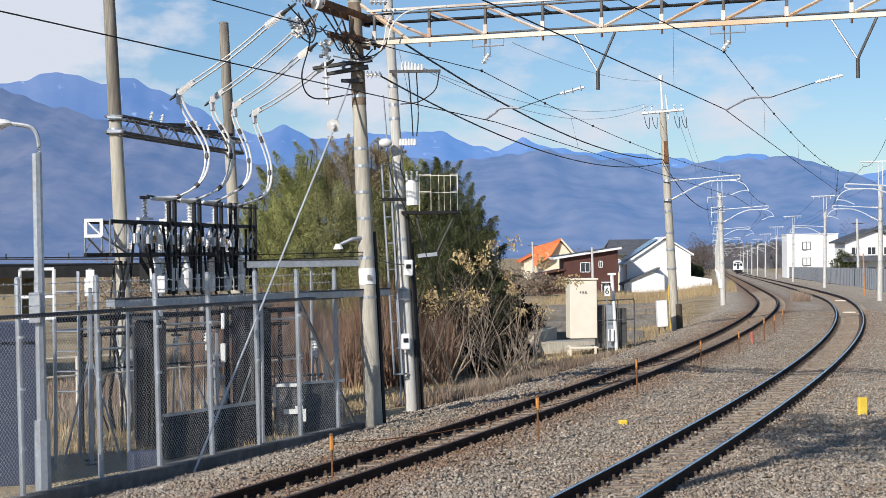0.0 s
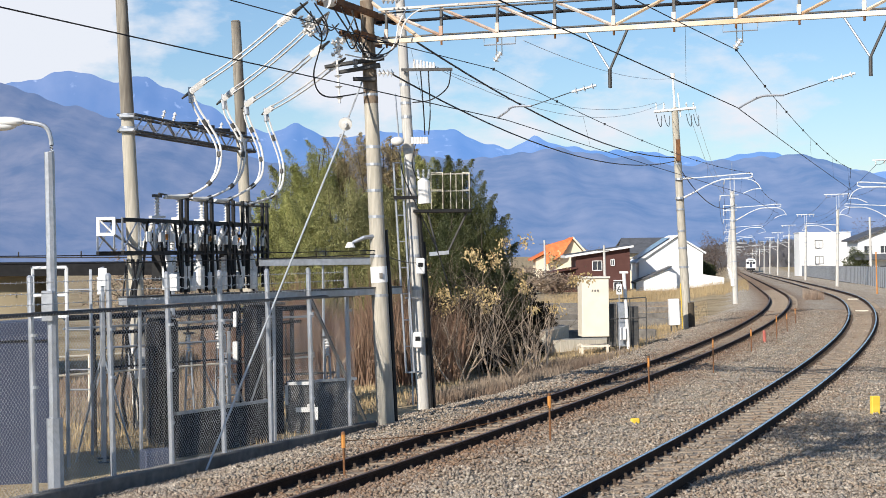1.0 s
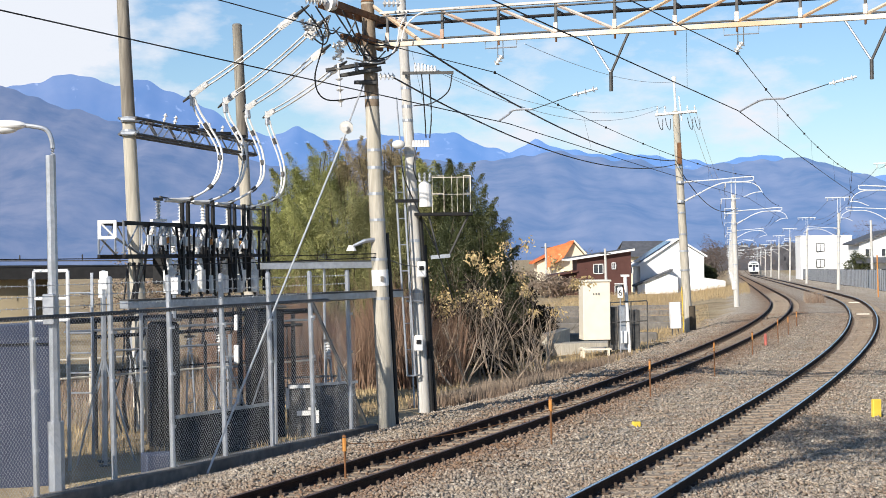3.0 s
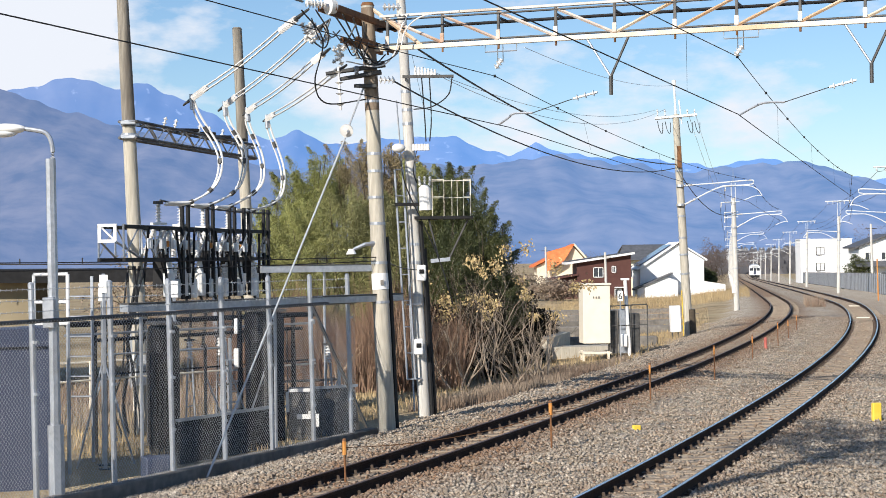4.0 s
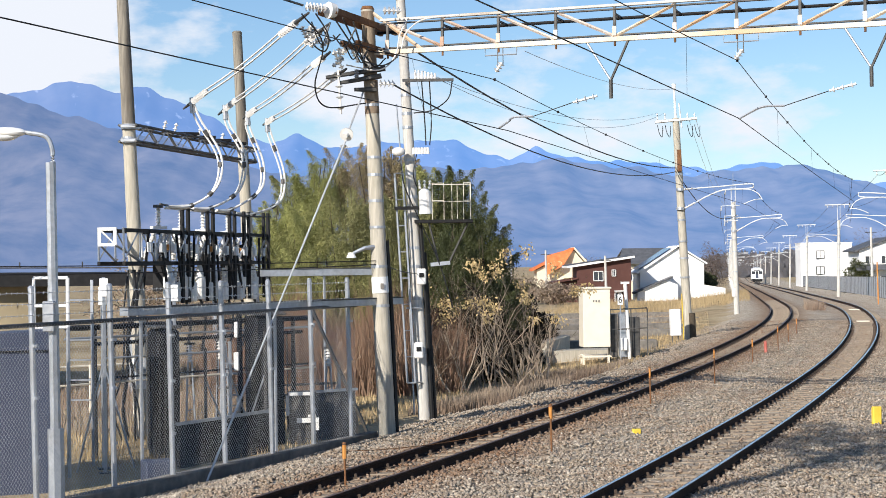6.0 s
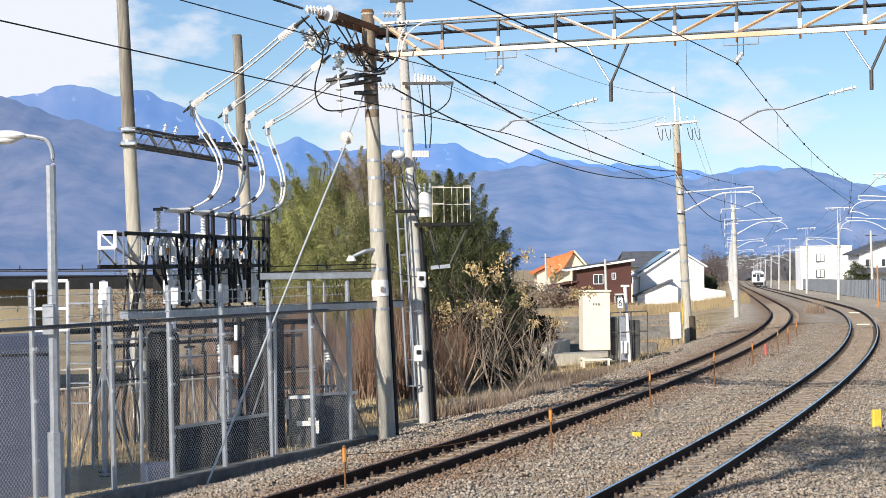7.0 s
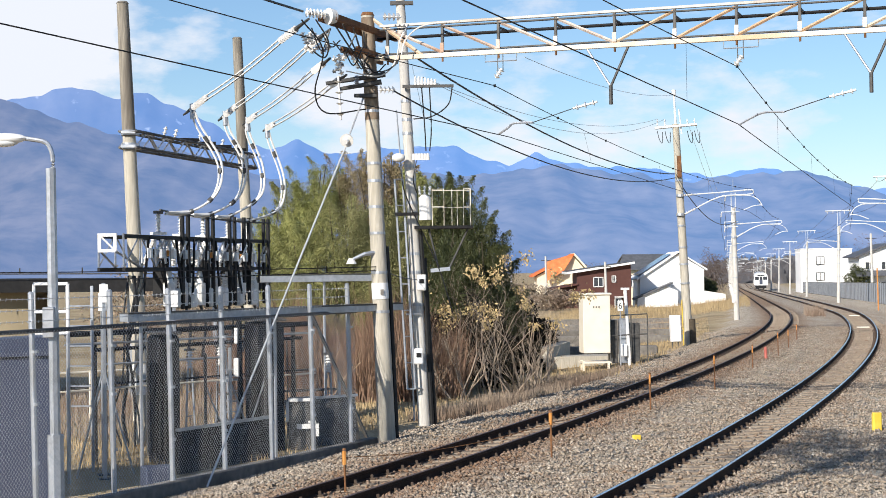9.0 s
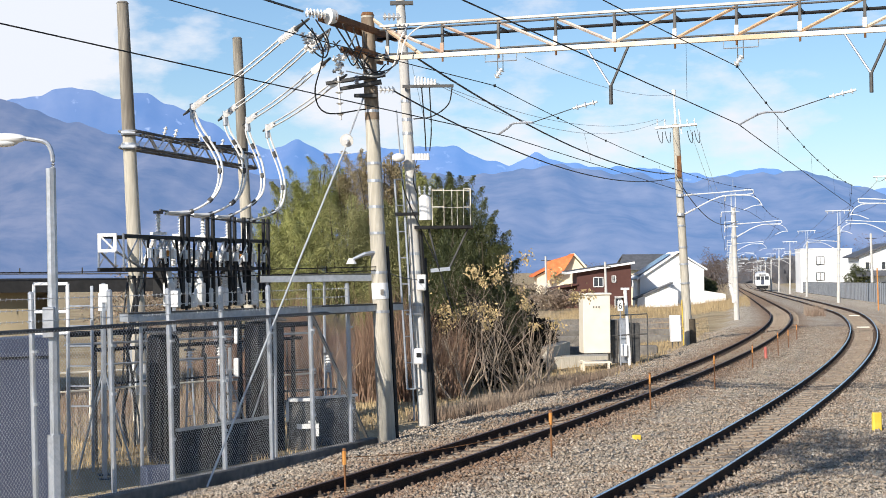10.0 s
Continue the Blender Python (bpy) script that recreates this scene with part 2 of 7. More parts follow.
def solid(name, bm, material, label, category, group="", kind="", smooth=False):
    return tagged(part(name, bm, material, None, "", smooth), label, category, group, kind)


def raw(name, verts, faces, material, parent=None):
    me = bpy.data.meshes.new(name)
    verts, faces = np.asarray(verts, np.float32), np.asarray(faces, np.int32)
    k = faces.shape[1]
    me.vertices.add(len(verts))
    me.vertices.foreach_set("co", verts.ravel())
    me.loops.add(faces.size)
    me.loops.foreach_set("vertex_index", faces.ravel())
    me.polygons.add(len(faces))
    me.polygons.foreach_set("loop_start", np.arange(len(faces), dtype=np.int32) * k)
    me.polygons.foreach_set("loop_total", np.full(len(faces), k, np.int32))
    me.update(calc_edges=True)
    me.validate()
    me.materials.append(M[material] if isinstance(material, str) else material)
    ob = new(name, me)
    if parent is not None:
        ob.parent = parent
        ob.location = -ORIGIN[parent]
    return ob


def box(bm, c, size, rz=0.0, bevel=0.0, rx=0.0, ry=0.0):
    m = Matrix.LocRotScale(Vector(c), Euler((radians(rx), radians(ry), radians(rz))), Vector(size))
    vs = bmesh.ops.create_cube(bm, size=1.0, matrix=m)["verts"]
    if bevel:
        es = list({e for v in vs for e in v.link_edges})
        bmesh.ops.bevel(bm, geom=es, offset=bevel, segments=1, affect="EDGES")
    return bm


def tube(bm, p, q, r, r2=None, seg=8, cap=True):
    p, q = Vector(p), Vector(q)
    d = q - p
    m = Matrix.Translation((p + q) / 2) @ d.to_track_quat("Z", "Y").to_matrix().to_4x4()
    bmesh.ops.create_cone(bm, cap_ends=cap, segments=seg, radius1=r, radius2=r if r2 is None else r2, depth=d.length, matrix=m)
    return bm


def path_tube(bm, pts, r, seg=6):
    """A round bar along a line of points."""
    pts = [Vector(p) for p in pts]
    rings = []
    for i, p in enumerate(pts):
        d = (pts[min(i + 1, len(pts) - 1)] - pts[max(i - 1, 0)]).normalized()
        side = d.cross(Vector((0, 0, 1)))
        if side.length < 1e-3:
            side = Vector((1, 0, 0))
        side.normalize()
        up = side.cross(d)
        rr = r[i] if isinstance(r, (list, tuple)) else r
        rings.append([bm.verts.new(p + side * (math.cos(a) * rr) + up * (math.sin(a) * rr)) for a in [2 * math.pi * k / seg for k in range(seg)]])
    for a, b in zip(rings, rings[1:]):
        for k in range(seg):
            bm.faces.new((a[k], a[(k + 1) % seg], b[(k + 1) % seg], b[k]))
    bm.faces.new(rings[0][::-1])
    bm.faces.new(rings[-1])
    return bm


def sag(p, q, drop=0.0, n=14):
    p, q = Vector(p), Vector(q)
    return [p.lerp(q, i / n) - Vector((0, 0, drop * 4 * (i / n) * (1 - i / n))) for i in range(n + 1)]


def bend(pts, n=8):
    """A smooth line through points (Catmull-Rom)."""
    pts = [Vector(p) for p in pts]
    pts = [pts[0] * 2 - pts[1]] + pts + [pts[-1] * 2 - pts[-2]]
    out = []
    for i in range(1, len(pts) - 2):
        a, b, c, d = pts[i - 1:i + 3]
        for k in range(n):
            t = k / n
            out.append(0.5 * ((2 * b) + (c - a) * t + (2 * a - 5 * b + 4 * c - d) * t * t + (3 * b - 3 * c + d - a) * t ** 3))
    return out + [pts[-2]]


def N():
    return bmesh.new()


# ---------- the line of the railway ----------
_ys = np.arange(-80.0, 1500.0, 0.25)
_th = 0.3768 + (0.1715 - 0.3768) * np.clip((_ys - 12.36) / (107.07 - 12.36), 0, 1)
_xs = np.concatenate([[0], np.cumsum(np.tan(_th[:-1]) * 0.25)])
_xs += 2.459 - np.interp(21.0, _ys, _xs)
SPACING = 4.03


def line_x(y):
    return float(np.interp(y, _ys, _xs))


def line_th(y):
    return float(np.interp(y, _ys, _th))


def grade(y):
    """Fall of the line towards the far station."""
    d = np.clip(np.asarray(y, float) - 90.0, 0, None)
    return -0.0105 * d * d / (d + 25.0) * np.where(d < 420, 1.0, 420.0 / np.maximum(d, 1.0))


def on_line(y, off, z=0.0):
    """The place at y along the right-hand track's centre, off metres to its right."""
    th = line_th(y)
    return Vector((line_x(y) + off * math.cos(th), y - off * math.sin(th), z + float(grade(y))))


def rust_stain(u, y):
    """How far brake dust and rust have browned the ballast."""
    n = np.sin(y * 0.9 + 0.6 * u) + 0.7 * np.sin(y * 2.3 - 1.4 * u + 1.0) + 0.6 * np.sin(y * 4.7 + 3.1 * u + 2.0)
    k = np.clip(n - 0.2, 0, 1) * 0.16 + 0.75 * np.exp(-((u + SPACING) / 1.35) ** 4) + 0.22 * np.exp(-(u / 1.3) ** 4)
    return np.clip(k + 0.15 * np.clip((y - 40) / 50, 0, 1) * (np.abs(u + 1.5) < 4.5), 0, 0.85)


def ground_z(x, y):
    """Height of the ground sheet."""
    x, y = np.asarray(x, float), np.asarray(y, float)
    th = np.interp(y, _ys, _th)
    u = (x - np.interp(y, _ys, _xs)) * np.cos(th)
    left = np.clip((-6.05 - u) / 1.3, 0, 1)
    right = np.clip((u - 2.6) / 2.5, 0, 1)
    z = -0.138 - 0.29 * left - 0.16 * right
    for c in (0.0, -SPACING):
        z += 0.075 * np.clip((u - c + 0.6) / 1.2, 0, 1) * np.clip((1.9 - (u - c)) / 0.9, 0, 1)
        z -= 0.032 * np.clip((0.5 - np.abs(u - c)) / 0.06, 0, 1)
    z -= 0.22 * np.clip((-7.6 - u) / 3.0, 0, 1) * np.clip((y - 36) / 8, 0, 1)
    far = np.clip((-8.5 - u) / 6.0, 0, 1)
    z -= 0.5 * far * np.clip((y - 60) / 60, 0, 1)
    # uneven ballast away from the rails, heaped between the tracks
    lump = np.sin(u * 3.1 + y * 1.7) * np.sin(y * 2.3 - u * 1.1) + 0.6 * np.sin(u * 6.7 - y * 4.1) * np.sin(y * 5.3 + u * 2.2)
    away = np.clip((np.abs(np.abs(u + SPACING / 2) - SPACING / 2) - 0.85) / 0.4, 0, 1) * np.clip((u + 8.5) / 1.0, 0, 1) * np.clip((12 - u) / 2, 0, 1)
    z += 0.024 * lump * away
    z += 0.26 * np.clip((u - 2.9) / 1.6, 0, 1) * np.clip((6.3 - u) / 1.0, 0, 1) * (0.75 + 0.25 * np.sin(y * 0.8))
    # between the tracks
    z += 0.03 * np.exp(-((u + 2.0) / 0.7) ** 2)
    return z + grade(y)


# ---------- ground ----------
def ground_material():
    m = bpy.data.materials.new("ground_earth")
    m.use_nodes = True
    n, l = m.node_tree.nodes, m.node_tree.links
    b = n["Principled BSDF"]
    b.inputs["Roughness"].default_value = 0.95
    b.inputs["Specular IOR Level"].default_value = 0.2
    geo = n.new("ShaderNodeNewGeometry")

    def noisy(scale, detail=6):
        t = n.new("ShaderNodeTexNoise")
        t.inputs["Scale"].default_value, t.inputs["Detail"].default_value = scale, detail
        l.new(geo.outputs["Position"], t.inputs["Vector"])
        return t.outputs["Fac"]

    def ramp(src, stops):
        r = n.new("ShaderNodeValToRGB")
        while len(r.color_ramp.elements) < len(stops):
            r.color_ramp.elements.new(0.5)
        for e, (p, c) in zip(r.color_ramp.elements, stops):
            e.position, e.color = p, (*c, 1)
        l.new(src, r.inputs["Fac"])
        return r.outputs["Color"]

    def mix(fac, a, c):
        x = n.new("ShaderNodeMix")
        x.data_type = "RGBA"
        l.new(fac, x.inputs["Factor"])
        l.new(a, x.inputs["A"])
        l.new(c, x.inputs["B"])
        return x.outputs["Result"]
    v = n.new("ShaderNodeTexVoronoi")
    v.inputs["Scale"].default_value = 15.0
    l.new(geo.outputs["Position"], v.inputs["Vector"])
    stone = ramp(v.outputs["Color"], [(0.12, (0.16, 0.14, 0.11)), (0.5, (0.47, 0.415, 0.33)), (0.9, (0.68, 0.6, 0.49))])
    tint = ramp(noisy(0.35), [(0.35, (0.46, 0.35, 0.24)), (0.6, (0.52, 0.45, 0.36))])
    half = n.new("ShaderNodeMix")
    half.data_type = "RGBA"
    half.inputs["Factor"].default_value = 0.3
    l.new(stone, half.inputs["A"])
    l.new(tint, half.inputs["B"])
    field = ramp(noisy(0.22), [(0.3, (0.15, 0.12, 0.06)), (0.46, (0.38, 0.29, 0.17)), (0.6, (0.52, 0.42, 0.27)), (0.72, (0.22, 0.2, 0.085))])
    fine = ramp(noisy(7.0), [(0.3, (0.18, 0.13, 0.07)), (0.7, (0.5, 0.4, 0.25))])
    half2 = n.new("ShaderNodeMix")
    half2.data_type = "RGBA"
    half2.inputs["Factor"].default_value = 0.4
    l.new(field, half2.inputs["A"])
    l.new(fine, half2.inputs["B"])
    att = n.new("ShaderNodeAttribute")
    att.attribute_name = "ballast"
    rust = n.new("ShaderNodeAttribute")
    rust.attribute_name = "rust"
    brown = ramp(noisy(5.0), [(0.3, (0.17, 0.105, 0.065)), (0.7, (0.34, 0.23, 0.145))])
    stained = mix(rust.outputs["Fac"], half.outputs["Result"], brown)
    l.new(mix(att.outputs["Fac"], half2.outputs["Result"], stained), b.inputs["Base Color"])
    bp = n.new("ShaderNodeBump")
    bp.inputs["Strength"].default_value, bp.inputs["Distance"].default_value = 0.8, 0.05
    l.new(v.outputs["Distance"], bp.inputs["Height"])
    l.new(bp.outputs["Normal"], b.inputs["Normal"])
    return m


def build_ground():
    ys = np.concatenate([np.arange(-60, 14, 3.0), np.arange(14, 60, 0.5), np.arange(60, 130, 1.5), np.geomspace(130, 4500, 70)])
    us = np.concatenate([-np.geomspace(3000, 40, 26), np.arange(-38, -9, 1.5), np.arange(-9, 6, 0.25), np.arange(6, 30, 1.5), np.geomspace(30, 3000, 26)])
    yy, uu = np.meshgrid(ys, us, indexing="ij")
    xx = np.interp(np.minimum(yy, 1400), _ys, _xs) + uu
    zz = ground_z(xx, yy)
    r = np.random.default_rng(3)
    zz += r.normal(0, 0.006, zz.shape) * (np.abs(uu) < 40)
    v = np.stack([xx, yy, zz], -1).reshape(-1, 3)
    a, b = len(ys), len(us)
    idx = np.arange(a * b).reshape(a, b)
    f = np.stack([idx[:-1, :-1], idx[:-1, 1:], idx[1:, 1:], idx[1:, :-1]], -1).reshape(-1, 4)
    ob = raw("ground", v, f, ground_material())
    edge = np.clip((uu + 7.6 + 0.5 * np.sin(yy * 0.9) * np.sin(yy * 0.37)) / 0.8, 0, 1) * np.clip((13.0 - uu) / 2.0, 0, 1)
    at = ob.data.attributes.new("ballast", "FLOAT", "POINT")
    at.data.foreach_set("value", edge.astype(np.float32).ravel())
    at = ob.data.attributes.new("rust", "FLOAT", "POINT")
    at.data.foreach_set("value", rust_stain(uu, yy).astype(np.float32).ravel())
    tagged(ob, "dry winter field and grey-brown ballast ground", "ground", kind="structure")


build_ground()


def scatter_stones():
    """Loose ballast stones, lying on the bed."""
    r = np.random.default_rng(5)
    n = 130000
    y = 18.5 + 62 * r.random(n) ** 2.1
    u = r.uniform(-7.6, 6.5, n)
    th = np.interp(y, _ys, _th)
    # keep rails and the tops of the sleepers fairly clear
    for c in (0.0, -SPACING):
        keep = (np.abs(np.abs(u - c) - 0.565) > 0.1) & ~((np.abs(u - c) < 0.5) & (r.random(len(u)) < 0.82))
        y, u, th = y[keep], u[keep], th[keep]
    x = np.interp(y, _ys, _xs) + u * np.cos(th)
    y = y - u * np.sin(th)
    n = len(x)
    z = ground_z(x, y)
    base = np.array([(1, 0, 0), (0, 1, 0), (-1, 0, 0), (0, -1, 0), (0, 0, 1), (0, 0, -1)], float)
    tri = np.array([(0, 1, 4), (1, 2, 4), (2, 3, 4), (3, 0, 4), (1, 0, 5), (2, 1, 5), (3, 2, 5), (0, 3, 5)])
    size = r.uniform(0.014, 0.034, n)
    v = base[None] * r.uniform(0.6, 1.35, (n, 6, 1)) + r.normal(0, 0.22, (n, 6, 3))
    v *= size[:, None, None] * np.array([1.15, 1.15, 0.85])
    a = r.uniform(0, 6.28, n)
    c, s = np.cos(a)[:, None], np.sin(a)[:, None]
    vx, vy = v[..., 0] * c - v[..., 1] * s, v[..., 0] * s + v[..., 1] * c
    v = np.stack([vx + x[:, None], vy + y[:, None], v[..., 2] + z[:, None] + 0.024], -1)
    f = (tri[None] + (np.arange(n) * 6)[:, None, None]).reshape(-1, 3)
    ob = raw("ballast_stones", v.reshape(-1, 3), f, "stone")
    at = ob.data.attributes.new("rust", "FLOAT", "POINT")
    at.data.foreach_set("value", np.repeat(np.clip(rust_stain(u, y) + r.normal(0, 0.18, n), 0, 1), 6).astype(np.float32))
    tagged(ob, "loose angular grey and brown ballast stones", "gravel", kind="stuff")


scatter_stones()


# ---------- tracks ----------
def rail_profile():
    return [(-0.032, 0.0), (0.032, 0.0), (0.034, -0.03), (0.01, -0.045), (0.009, -0.12), (0.062, -0.138), (0.062, -0.152),
            (-0.062, -0.152), (-0.062, -0.138), (-0.009, -0.12), (-0.01, -0.045), (-0.034, -0.03)]


def build_track(off, cant, label, head_mat):
    root = thing("railway_track", on_line(20, off), label, "railway track", "parallel tracks")
    stations = np.concatenate([np.arange(8, 60, 0.8), np.arange(60, 140, 2.0), np.arange(140, 1100, 10.0)])
    prof = rail_profile()
    for side, lift in ((-0.565, 0.0), (0.565, cant)):
        rail = N()
        head = N()
        rows, tops = [], []
        for y in stations:
            th = line_th(y)
            c = on_line(y, off + side, lift)
            side_v = Vector((math.cos(th), -math.sin(th), 0))
            rows.append([rail.verts.new(c + side_v * a + Vector((0, 0, b))) for a, b in prof])
            tops.append([head.verts.new(c + side_v * a + Vector((0, 0, b))) for a, b in ((-0.026, -0.002), (-0.022, 0.003), (0.022, 0.003), (0.026, -0.002))])
        k = len(prof)
        for a, b in zip(rows, rows[1:]):
            for i in range(k):
                rail.faces.new((a[i], a[(i + 1) % k], b[(i + 1) % k], b[i]))
        for a, b in zip(tops, tops[1:]):
            for i in range(3):
                head.faces.new((a[i], b[i], b[i + 1], a[i + 1]))
        ob = part("rail", rail, "rail_side", root, "rust-brown steel rail")
        part("rail_head", head, head_mat, ob, "worn running surface")
    return root


TRACKS = [build_track(0.0, 0.08, "rusty steel rails on ballasted sleepers, curving away", "rail_top"),
          build_track(-SPACING, 0.08, "rusty steel rails on ballasted sleepers beside the fence", "rail_rust")]


def add_sleepers(root, off, cant):
    bm = N()
    box(bm, (0, 0, -0.09), (2.0, 0.22, 0.18), bevel=0.02)
    me = bpy.data.meshes.new("sleeper")
    bm.to_mesh(me)
    bm.free()
    me.materials.append(M["sleeper"])
    clip = N()
    box(clip, (0, 0, 0.012), (0.16, 0.15, 0.028))
    tube(clip, (0, 0, 0.02), (0, 0, 0.075), 0.034, 0.02, 6)
    cm = bpy.data.meshes.new("rail_clip")
    clip.to_mesh(cm)
    clip.free()
    cm.materials.append(M["clip"])
    o = ORIGIN[root]
    y = 17.0
    while y < 130:
        th = line_th(y)
        tilt = math.atan2(cant, 1.13)
        c = on_line(y, off, cant / 2 - 0.152)
        m = Matrix.Translation(c - o) @ Matrix.Rotation(-th, 4, "Z") @ Matrix.Rotation(-tilt, 4, "Y")
        ob = new("sleeper", me)
        ob.parent, ob.matrix_local = root, m
        if y < 75:
            for s in (-0.66, -0.47, 0.47, 0.66):
                k = new("rail_clip", cm)
                k.parent, k.matrix_local = root, m @ Matrix.Translation((s, 0, 0))
        y += 0.62 * math.cos(th)


# ---------- distance ----------
def ridge_material(name, c1, c2, haze_glow, snow=0.0, glow=1.0, scale=0.004):
    m = bpy.data.materials.new(name)
    m.use_nodes = True
    n, l = m.node_tree.nodes, m.node_tree.links
    b = n["Principled BSDF"]
    b.inputs["Roughness"].default_value = 1.0
    b.inputs["Specular IOR Level"].default_value = 0.0
    g = n.new("ShaderNodeNewGeometry")
    mp = n.new("ShaderNodeMapping")
    mp.inputs["Scale"].default_value = (1, 1, 0.55)
    l.new(g.outputs["Position"], mp.inputs["Vector"])
    t = n.new("ShaderNodeTexNoise")
    t.inputs["Scale"].default_value, t.inputs["Detail"].default_value, t.inputs["Roughness"].default_value = scale, 8, 0.6
    l.new(mp.outputs["Vector"], t.inputs["Vector"])
    r = n.new("ShaderNodeValToRGB")
    r.color_ramp.elements[0].position, r.color_ramp.elements[1].position = 0.34, 0.66
    r.color_ramp.elements[0].color, r.color_ramp.elements[1].color = (*c1, 1), (*c2, 1)
    l.new(t.outputs["Fac"], r.inputs["Fac"])
    col = r.outputs["Color"]
    if snow:
        s = n.new("ShaderNodeTexNoise")
        s.inputs["Scale"].default_value, s.inputs["Detail"].default_value = 0.035, 6
        l.new(mp.outputs["Vector"], s.inputs["Vector"])
        sm = n.new("ShaderNodeMapRange")
        sm.inputs["From Min"].default_value, sm.inputs["From Max"].default_value = 0.63, 0.8
        sm.inputs["To Max"].default_value = snow
        l.new(s.outputs["Fac"], sm.inputs["Value"])
        mx = n.new("ShaderNodeMix")
        mx.data_type = "RGBA"
        mx.inputs["B"].default_value = (0.75, 0.8, 0.9, 1)
        l.new(sm.outputs["Result"], mx.inputs["Factor"])
        l.new(col, mx.inputs["A"])
        col = mx.outputs["Result"]
    l.new(col, b.inputs["Base Color"])
    # aerial haze imitated by a blue emission, stronger to the right
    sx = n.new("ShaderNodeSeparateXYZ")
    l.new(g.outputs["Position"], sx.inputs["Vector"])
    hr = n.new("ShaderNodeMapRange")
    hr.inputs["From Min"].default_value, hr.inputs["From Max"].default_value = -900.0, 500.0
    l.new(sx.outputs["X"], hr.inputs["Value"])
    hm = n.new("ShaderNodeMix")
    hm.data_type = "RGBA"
    hm.inputs["A"].default_value, hm.inputs["B"].default_value = (*haze_glow, 1), (haze_glow[0] * 1.25, haze_glow[1] * 1.4, haze_glow[2] * 1.4, 1)
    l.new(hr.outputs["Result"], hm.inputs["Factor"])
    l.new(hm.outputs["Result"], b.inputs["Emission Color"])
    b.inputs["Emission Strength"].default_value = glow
    return m


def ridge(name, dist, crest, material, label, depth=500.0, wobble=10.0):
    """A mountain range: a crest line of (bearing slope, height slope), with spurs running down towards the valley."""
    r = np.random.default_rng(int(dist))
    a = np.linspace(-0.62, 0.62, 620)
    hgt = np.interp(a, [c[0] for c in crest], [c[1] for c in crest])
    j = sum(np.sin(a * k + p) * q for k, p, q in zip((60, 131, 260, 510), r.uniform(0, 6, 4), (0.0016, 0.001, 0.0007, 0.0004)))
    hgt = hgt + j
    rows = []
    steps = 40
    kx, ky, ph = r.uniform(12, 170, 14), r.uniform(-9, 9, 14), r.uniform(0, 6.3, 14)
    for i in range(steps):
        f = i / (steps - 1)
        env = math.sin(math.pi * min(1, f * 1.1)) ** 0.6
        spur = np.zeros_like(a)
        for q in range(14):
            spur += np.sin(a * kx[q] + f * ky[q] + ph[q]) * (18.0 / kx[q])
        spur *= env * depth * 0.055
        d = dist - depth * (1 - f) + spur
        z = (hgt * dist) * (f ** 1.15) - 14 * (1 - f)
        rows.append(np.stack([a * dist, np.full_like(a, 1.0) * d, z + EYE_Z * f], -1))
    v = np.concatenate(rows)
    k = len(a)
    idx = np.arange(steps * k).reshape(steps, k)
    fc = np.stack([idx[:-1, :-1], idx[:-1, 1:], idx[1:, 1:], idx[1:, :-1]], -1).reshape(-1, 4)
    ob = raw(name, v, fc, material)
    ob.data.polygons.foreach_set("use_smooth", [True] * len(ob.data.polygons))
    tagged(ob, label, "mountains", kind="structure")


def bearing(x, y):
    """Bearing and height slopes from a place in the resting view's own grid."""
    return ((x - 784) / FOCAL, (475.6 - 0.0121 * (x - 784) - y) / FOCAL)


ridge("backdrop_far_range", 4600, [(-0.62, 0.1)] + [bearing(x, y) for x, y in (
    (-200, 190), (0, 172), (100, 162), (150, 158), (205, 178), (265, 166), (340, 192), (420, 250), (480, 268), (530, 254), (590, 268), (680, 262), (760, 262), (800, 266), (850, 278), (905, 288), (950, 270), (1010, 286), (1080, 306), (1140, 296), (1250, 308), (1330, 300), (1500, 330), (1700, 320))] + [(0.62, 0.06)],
    ridge_material("far_range", (0.03, 0.04, 0.06), (0.09, 0.09, 0.1), (0.095, 0.2, 0.45), 0.32), "far mountain range with snow gullies, blue haze painted as a glow", 600)
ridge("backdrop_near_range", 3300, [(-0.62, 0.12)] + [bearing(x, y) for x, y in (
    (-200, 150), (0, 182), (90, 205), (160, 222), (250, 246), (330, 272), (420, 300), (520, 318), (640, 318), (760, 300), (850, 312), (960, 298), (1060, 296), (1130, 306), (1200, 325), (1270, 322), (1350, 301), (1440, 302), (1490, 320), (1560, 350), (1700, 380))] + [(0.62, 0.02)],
    ridge_material("near_range", (0.03, 0.032, 0.03), (0.115, 0.1, 0.085), (0.092, 0.152, 0.305), 0.0, 1.0, 0.012), "forested mountain slope behind the town, haze painted as a blue glow", 900)


